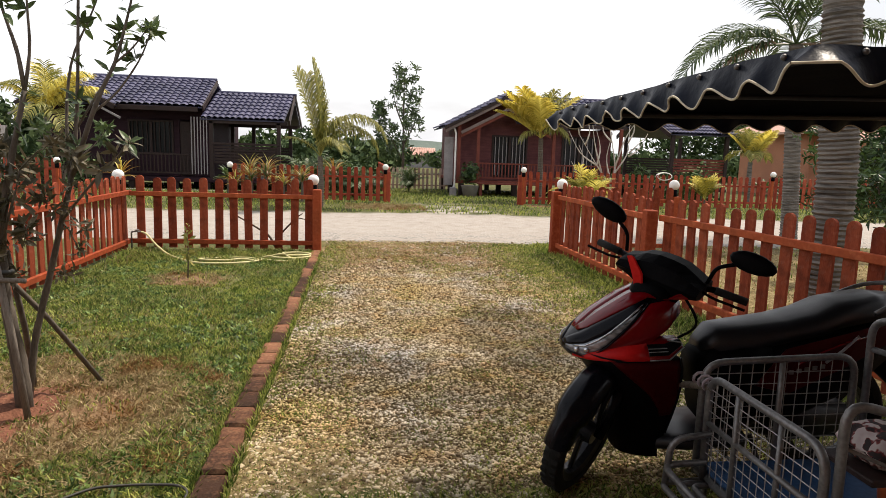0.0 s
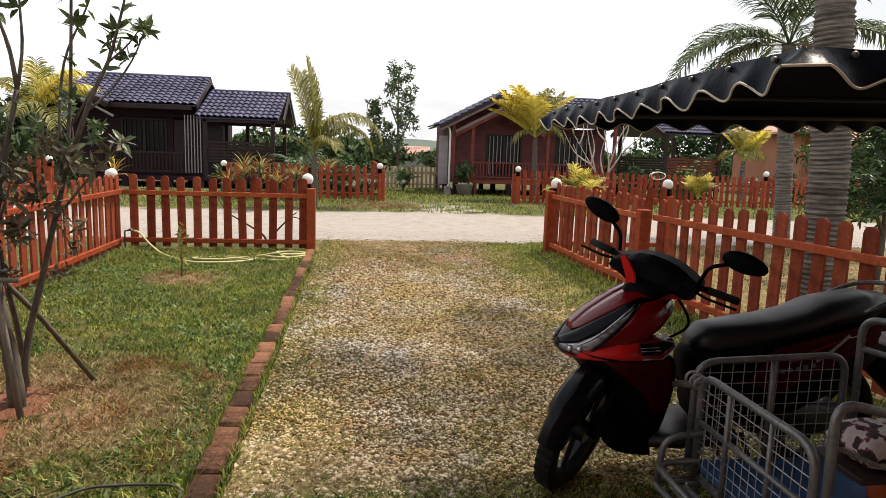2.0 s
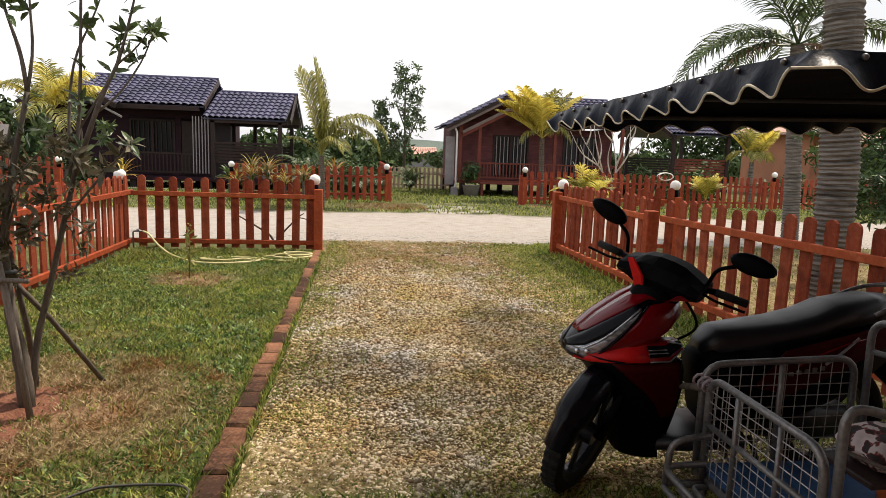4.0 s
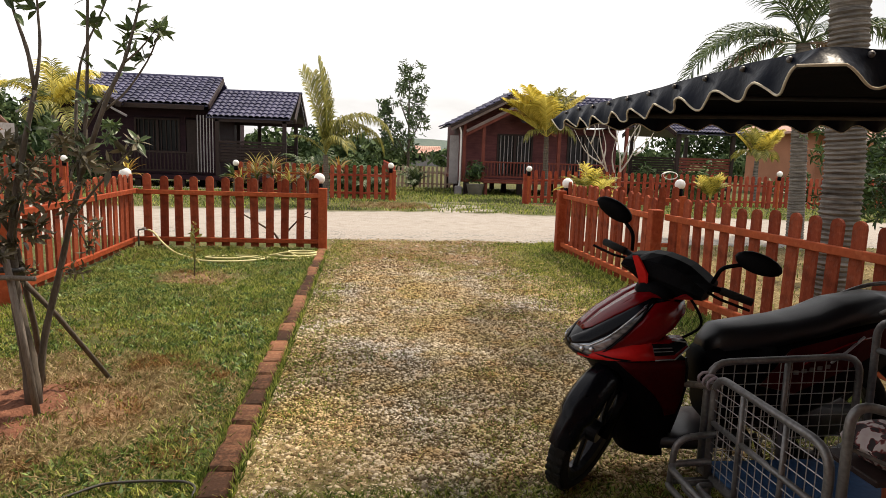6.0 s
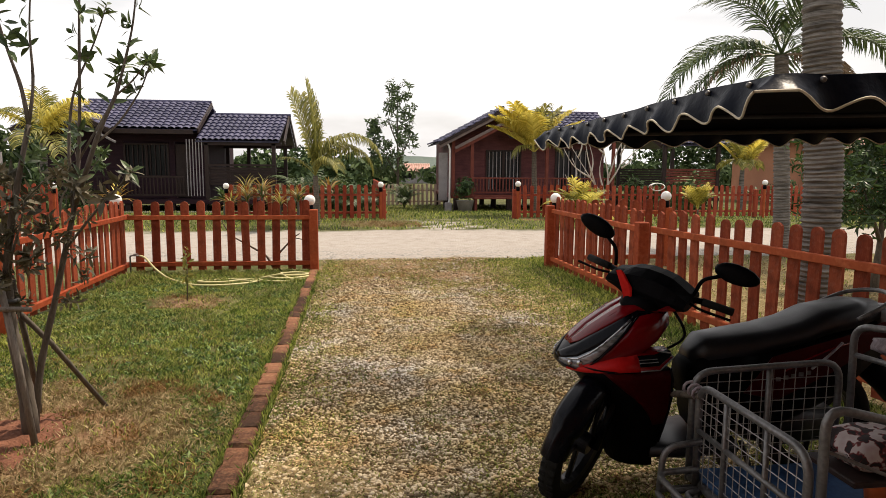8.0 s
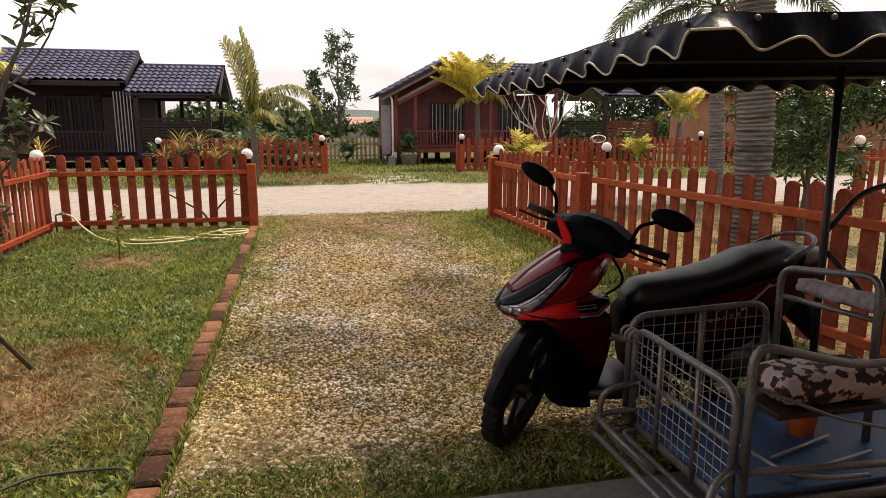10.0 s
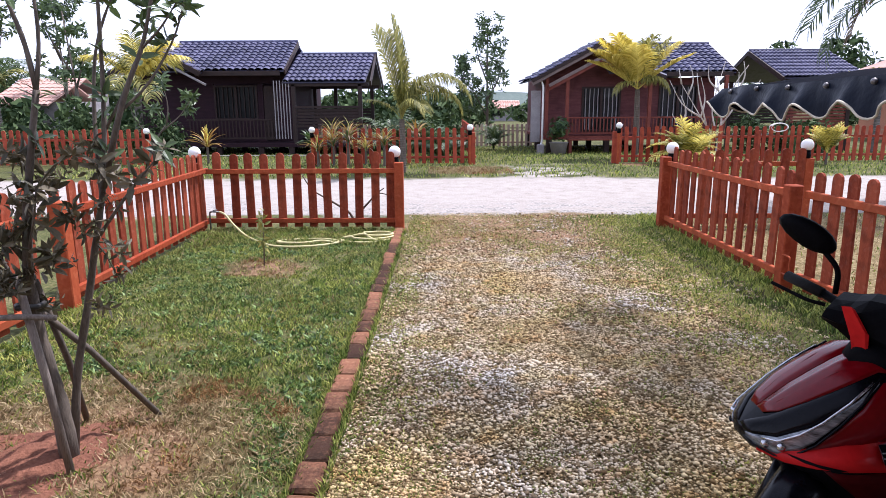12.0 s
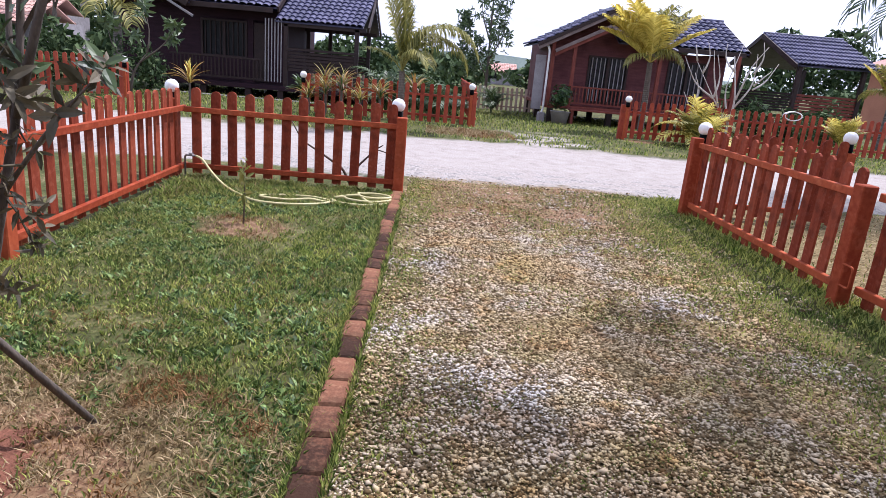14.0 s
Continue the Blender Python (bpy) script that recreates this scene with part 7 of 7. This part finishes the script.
# coiled white hose on the far fence
coil = Geo()
for k in range(4):
    coil.tube([(9.6 + (0.22 + 0.012 * k) * math.cos(a), 18.765 + 0.015 * k, 0.93 + 0.11 * math.sin(a)) for a in [2 * math.pi * i / 24 for i in range(25)]], 0.014, 6)
solo("hose_coil", coil, M["white"], "white hose coiled over the far picket fence", "hose", smooth=True)


# ---- distant greenery ----
def far_woods(name, spots, label, leaf, seed, per=70):
    """Crowns of many small leaf clumps, set on the ground side by side."""
    r = np.random.default_rng(seed)
    V = []
    for x, y, w, h in spots:
        z0 = ground_z(x, y)
        n = int(per * max(1.0, w * h * 0.5))
        d = r.normal(size=(n, 3))
        d /= np.linalg.norm(d, axis=1)[:, None]
        d *= (r.random(n) ** 0.35)[:, None]
        lump = 1 + 0.3 * np.sin(d[:, 0] * 5 + x) * np.cos(d[:, 2] * 4 + y)
        c = np.stack([x + d[:, 0] * w * 0.5 * lump, y + d[:, 1] * w * 0.35, z0 + h * 0.5 + d[:, 2] * h * 0.52 * lump], 1)
        a, b = r.normal(size=(n, 3)), r.normal(size=(n, 3))
        s = leaf * r.uniform(0.6, 1.4, n)[:, None]
        a *= s / np.linalg.norm(a, axis=1)[:, None]
        b *= s * 0.6 / np.linalg.norm(b, axis=1)[:, None]
        V.append(np.stack([c - a, c + b, c + a, c - b], 1).reshape(-1, 3))
    sheet(name, np.concatenate(V), 4, M["far_tree"], label, "trees")


def sheet(name, verts, k, material, label, category):
    """A mesh of loose k-cornered faces, as one object of kind stuff."""
    n = len(verts)
    me = bpy.data.meshes.new(name)
    me.vertices.add(n)
    me.vertices.foreach_set("co", verts.astype(np.float32).ravel())
    me.loops.add(n)
    me.loops.foreach_set("vertex_index", np.arange(n, dtype=np.int32))
    me.polygons.add(n // k)
    me.polygons.foreach_set("loop_start", np.arange(0, n, k, dtype=np.int32))
    me.update(calc_edges=True)
    me.materials.append(material)
    return tagged(new(name, me), label, category, "", "stuff")


rw = random.Random(4)
spots = [(x + rw.uniform(-1, 1), 52 + rw.uniform(-3, 6), rw.uniform(3.5, 6), rw.uniform(1.9, 2.9)) for x in range(-22, 60, 3) if not 3 < x < 8]
spots += [(-0.5, 50, 5, 3.0), (-4, 54, 6, 3.3), (1.5, 56, 4, 2.8), (-7, 56, 6, 3.2), (8.5, 54, 4, 2.4), (11, 56, 4, 2.4)]
spots += [(x + rw.uniform(-1, 1), 60 + rw.uniform(-3, 6), rw.uniform(5, 8), rw.uniform(4.5, 6.5)) for x in range(-75, -22, 4)]
spots += [(x, 40 + rw.uniform(-2, 2), rw.uniform(2.5, 4), rw.uniform(1.6, 2.6)) for x in (-28, -24, -20, -17, -14, 31, 35, 40)]
spots += [(x, 66 + rw.uniform(-2, 2), 7, rw.uniform(6.5, 9.0)) for x in (34, 40, 46, 52, 58)]
far_woods("far_trees", spots, "dark green trees and scrub in the distance", 0.32, 6)
shrubs = [(rw.uniform(-2.8, 1.0), rw.uniform(21.5, 29), rw.uniform(0.8, 1.6), rw.uniform(0.7, 1.5)) for _ in range(16)]
shrubs += [(rw.uniform(-15, -8), rw.uniform(19.3, 22), rw.uniform(0.9, 1.6), rw.uniform(0.8, 1.7)) for _ in range(14)]
shrubs += [(rw.uniform(11, 20), rw.uniform(21, 25), rw.uniform(0.8, 1.5), rw.uniform(0.7, 1.4)) for _ in range(12)]
far_woods("shrubs", shrubs, "low green shrubs in the far gardens", 0.09, 8, 320)
for i, (x, y, h) in enumerate(((-24.5, 38.0, 8.5), (-22.3, 41.0, 9.0), (-20.6, 39.0, 7.0))):
    leaf_tree("tall_tree", x, y, [[(0, 0, -0.3), (0.2, 0, h * 0.4), (-0.1, 0, h)], [(0.2, 0, h * 0.4), (1.0, 0, h * 0.7)], [(0.1, 0, h * 0.5), (-0.9, 0, h * 0.8)]],
              [((rw.uniform(-1.2, 1.2), rw.uniform(-0.8, 0.8), h * rw.uniform(0.5, 1.05)), 0.5) for _ in range(16)], "tall thin-crowned tree in the distance", (0.4, 0.15), "leaf", 6, 6, 0.14, 40 + i)
hill = Geo()
hv = []
for i in range(61):
    x = -700 + i * 1400 / 60
    hv += [(x, 700, -2), (x, 720, 8 + 7 * noise.noise((x * 0.006, 0, 3)) + 10 * math.exp(-((x + 330) / 130) ** 2) + 5 * math.exp(-((x - 20) / 90) ** 2))]
hill.add(hv, [(2 * i, 2 * i + 2, 2 * i + 3, 2 * i + 1) for i in range(60)])
solo("backdrop", hill, M["hill"], "low hazy blue-green hills on the horizon", "hills", kind="structure")


# ---- gravel and grass ----
def field(x, y):
    """A soft patchy value between about 0 and 1."""
    return 0.5 + 0.25 * np.sin(1.9 * x + 0.7 * y + 1.3 * np.sin(1.1 * y)) * np.cos(1.3 * y - 0.6 * x + np.sin(1.7 * x)) + 0.2 * np.sin(4.3 * x - 2.9 * y + 2 * np.sin(2.3 * y)) * np.sin(3.7 * y + 1.1 * x) + 0.12 * np.sin(9.1 * x + 7.7 * y) * np.sin(8.3 * y - 6.9 * x)


def bare(x, y):
    return np.min([np.hypot(x - cx, y - cy) / r for cx, cy, r in BARE], axis=0) + 0.9 * (field(x * 2.7 + 1, y * 2.7) - 0.45)


def gravel():
    r = np.random.default_rng(12)
    n = 260000
    x, u = r.uniform(0.08, 3.3, n), r.random(n)
    y = 2.45 + 8.1 * u ** 1.6
    keep = r.random(n) < np.clip(1.17 - 0.8 * field(x, y) - 1.3 * np.clip(field(x * 2.1 + 4, y * 1.7 + 1) - 0.5, 0, 0.4) * np.clip((y - 3.6) * 0.6, 0, 1) - np.clip((x - 2.3 + 0.5 * (field(x * 1.7, y * 1.7) - 0.5)) * 1.1, 0, 0.95) - np.clip((0.62 - x) * 1.3, 0, 0.6) * np.clip((y - 5.0) * 0.5, 0, 1) - np.clip((y - 7.0) * 0.36, 0, 1.0) - 0.4 * (y < 2.6), 0.08, 1)
    x, y = x[keep], y[keep]
    n = len(x)
    s = r.uniform(0.0035, 0.0100, n) * (1 + 0.8 * (r.random(n) < 0.08)) * (1 + 0.3 * np.clip((y - 5) / 4, 0, 1))
    base = np.array([(1, 0, 0), (0, 1, 0), (-1, 0, 0), (0, -1, 0), (0, 0, 1), (0, 0, -1)], float)
    faces = np.array([(0, 1, 4), (1, 2, 4), (2, 3, 4), (3, 0, 4), (1, 0, 5), (2, 1, 5), (3, 2, 5), (0, 3, 5)])
    p = base[None] * (1 + r.uniform(-0.3, 0.3, (n, 6, 3)))
    p[:, :, 2] *= 0.62
    p[:, :, 0] *= r.uniform(0.9, 1.6, n)[:, None]
    p *= s[:, None, None]
    a = r.uniform(0, 6.28, n)
    ca, sa = np.cos(a)[:, None], np.sin(a)[:, None]
    q = np.stack([p[:, :, 0] * ca - p[:, :, 1] * sa + x[:, None], p[:, :, 0] * sa + p[:, :, 1] * ca + y[:, None], p[:, :, 2] + 0.002 + (s * 0.25)[:, None]], 2)
    me = bpy.data.meshes.new("gravel")
    me.vertices.add(n * 6)
    me.vertices.foreach_set("co", q.astype(np.float32).ravel())
    idx = (faces[None] + (np.arange(n) * 6)[:, None, None]).astype(np.int32).ravel()
    me.loops.add(len(idx))
    me.loops.foreach_set("vertex_index", idx)
    me.polygons.add(n * 8)
    me.polygons.foreach_set("loop_start", np.arange(0, len(idx), 3, dtype=np.int32))
    me.update(calc_edges=True)
    me.materials.append(M["stone"])
    tagged(new("gravel", me), "pale grey and tan gravel stones over the drive", "gravel", "", "stuff")


gravel()


def blades(x, y, h, w, seed, lean=0.6):
    r = np.random.default_rng(seed)
    n = len(x)
    a = r.uniform(0, 6.28, n)
    dx, dy = np.cos(a) * w * 0.5, np.sin(a) * w * 0.5
    b = r.uniform(0, 6.28, n)
    k = r.uniform(0.1, lean, n) * h
    z = np.array([ground_z(0, yy) for yy in y]) - 0.004
    tip = np.stack([x + np.cos(b) * k, y + np.sin(b) * k, z + h], 1)
    m1 = np.stack([x + dx + np.cos(b) * k * 0.3, y + dy + np.sin(b) * k * 0.3, z + h * 0.55], 1)
    m0 = np.stack([x - dx + np.cos(b) * k * 0.3, y - dy + np.sin(b) * k * 0.3, z + h * 0.55], 1)
    p0 = np.stack([x - dx * 0.8, y - dy * 0.8, z], 1)
    p1 = np.stack([x + dx * 0.8, y + dy * 0.8, z], 1)
    return np.stack([p0, p1, m1, tip, m0], 1).reshape(-1, 3)


def grass():
    r = np.random.default_rng(31)

    def scatter(n, x0, x1, y0, y1, power=1.0):
        return r.uniform(x0, x1, n), y0 + (y1 - y0) * r.random(n) ** power

    G, D = [], []
    x, y = scatter(190000, -2.42, -0.06, 2.35, 9.3, 1.25)
    clump = field(x * 9.0 + 2, y * 9.0 + 5) + 0.5 * (field(x * 4.1 + 7, y * 4.1) - 0.5)
    near = r.random(len(x)) < np.clip((clump - 0.38) * 5.0, 0.10, 1.0)
    x, y = x[near], y[near]
    f, bb = field(x * 0.8 + 3, y * 0.8), bare(x, y)
    green = ((bb > 0.9) & (r.random(len(x)) < 1.25 - 0.9 * field(x * 0.6, y * 0.6 + 2))) | (r.random(len(x)) < 0.12)
    green &= r.random(len(x)) < np.clip(1.5 - 0.7 * f, 0.3, 1)
    hh = r.uniform(0.012, 0.038, len(x)) * (0.55 + 1.0 * field(x * 2.2, y * 2.2 + 1)) * (1 + 0.7 * (y > 8.3) + 0.5 * (x < -2.2))
    G.append(blades(x[green], y[green], hh[green], r.uniform(0.005, 0.011, green.sum()), 1, 1.2))
    dry = ~green & (bb > 0.35) & (r.random(len(x)) < 0.7)
    D.append(blades(x[dry], y[dry], hh[dry] * 0.9, r.uniform(0.003, 0.007, dry.sum()), 2, 1.6))
    # strip below the right-hand fence
    x, y = scatter(46000, 2.0, 3.75, 2.4, 10.3)
    k = r.random(len(x)) < np.clip((x - 2.1) * 0.95 * (0.2 + 1.5 * field(x * 1.6, y * 1.6 + 3)), 0, 1)
    G.append(blades(x[k], y[k], r.uniform(0.012, 0.04, k.sum()) * (1 + (x[k] > 3.3)), r.uniform(0.005, 0.01, k.sum()), 3, 1.0))
    # tufts in the drive: green along its edges, dry towards the gate
    x, y = scatter(150000, 0.1, 2.9, 2.4, 10.4, 1.2)
    patch = 0.6 * field(x * 0.9 + 2, y * 0.9) + 0.4 * field(x * 2.3, y * 2.3 + 4)
    k = r.random(len(x)) < np.clip((patch - 0.42) * 3.4 + (y < 2.74) * 0.75 + np.clip((3.9 - y) * 0.34, 0, 0.42) + np.clip((y - 8.6) * 0.35, 0, 0.45) + np.clip((0.6 - x) * 1.2, 0, 0.35 + 0.25 * (y > 5.5)) + np.clip((x - 2.3) * 0.7, 0, 0.5), 0.015, 0.8)
    x, y = x[k], y[k]
    gg = r.random(len(x)) < np.where((y < 2.8) | (x < 0.4) | (x > 2.5), 0.85, np.where(y > 8.6, 0.40, 0.62))
    G.append(blades(x[gg], y[gg], r.uniform(0.008, 0.026, gg.sum()) * (1 + 0.8 * (y[gg] < 2.75)), r.uniform(0.004, 0.009, gg.sum()), 4, 1.4))
    D.append(blades(x[~gg], y[~gg], r.uniform(0.008, 0.022, (~gg).sum()), r.uniform(0.003, 0.008, (~gg).sum()), 5, 2.0))
    # blades that lean over both sides of the edging bricks
    y = r.uniform(2.3, 9.2, 7000)
    x = np.where(r.random(7000) < 0.7, r.uniform(-0.085, -0.05, 7000), r.uniform(0.055, 0.09, 7000))
    k = r.random(7000) < np.clip(1.3 - field(x * 9, y * 1.7), 0.1, 1)
    G.append(blades(x[k], y[k], r.uniform(0.03, 0.065, k.sum()), r.uniform(0.005, 0.009, k.sum()), 14, 0.9))
    # verges and the far lawn
    x, y = scatter(34000, -9, 17, 15.3, 30)
    k = r.random(len(x)) < np.clip(1.4 - field(x, y), 0.2, 1) * (bare(x, y) > 0.9)
    G.append(blades(x[k], y[k], r.uniform(0.03, 0.09, k.sum()), r.uniform(0.015, 0.03, k.sum()), 6, 1.0))
    x, y = scatter(2500, 0.2, 2.2, 16.1, 17.6)
    D.append(blades(x, y, r.uniform(0.02, 0.08, len(x)), r.uniform(0.01, 0.02, len(x)), 7, 1.6))
    x, y = scatter(9000, 3.6, 12, 2.5, 10.4)
    D.append(blades(x[:6000], y[:6000], r.uniform(0.015, 0.05, 6000), r.uniform(0.006, 0.012, 6000), 18, 1.8))
    x, y = x[6000:], y[6000:]
    G.append(blades(x, y, r.uniform(0.02, 0.06, len(x)), r.uniform(0.008, 0.016, len(x)), 8, 1.0))
    # straw and litter over the worn ring round the tree
    a, q = r.uniform(0, 6.28, 26000), 1.15 * np.sqrt(r.random(26000))
    x, y = -1.15 + q * np.cos(a), 3.65 + q * np.sin(a) * 0.9
    ok = (x < -0.08) & (y > 2.36) & (r.random(26000) < np.clip(q * 1.6 - 0.15, 0.22, 1)) & (r.random(26000) < np.clip(1.5 - 1.2 * field(x * 2, y * 2), 0.2, 1))
    D.append(blades(x[ok], y[ok], r.uniform(0.01, 0.04, ok.sum()), r.uniform(0.003, 0.008, ok.sum()), 9, 2.2))
    # broad-leaved weeds in patches
    cx, cy = scatter(3400, -2.4, -0.10, 2.45, 9.2, 1.15)
    ok = (field(cx * 1.2 + 5, cy * 1.2) > 0.40) & (bare(cx, cy) > 0.9)
    cx, cy = cx[ok], cy[ok]
    size = r.uniform(0.025, 0.058, len(cx))
    x = np.repeat(cx, 12) + r.normal(0, 1, len(cx) * 12) * np.repeat(size, 12) * 0.55
    y = np.repeat(cy, 12) + r.normal(0, 1, len(cx) * 12) * np.repeat(size, 12) * 0.55
    x = np.minimum(x, -0.07)
    W = blades(x, y, r.uniform(0.3, 0.75, len(x)) * np.repeat(size, 12), r.uniform(0.011, 0.022, len(x)), 10, 1.8)
    sheet("weeds", W, 5, M["weed"], "small broad-leaved weeds among the lawn grass", "weeds")
    sheet("grass", np.concatenate(G), 5, M["grass"], "short uneven green grass and weeds", "grass")
    sheet("dry_grass", np.concatenate(D), 5, M["dry_grass"], "dry straw-coloured grass in the worn patches", "grass")


grass()
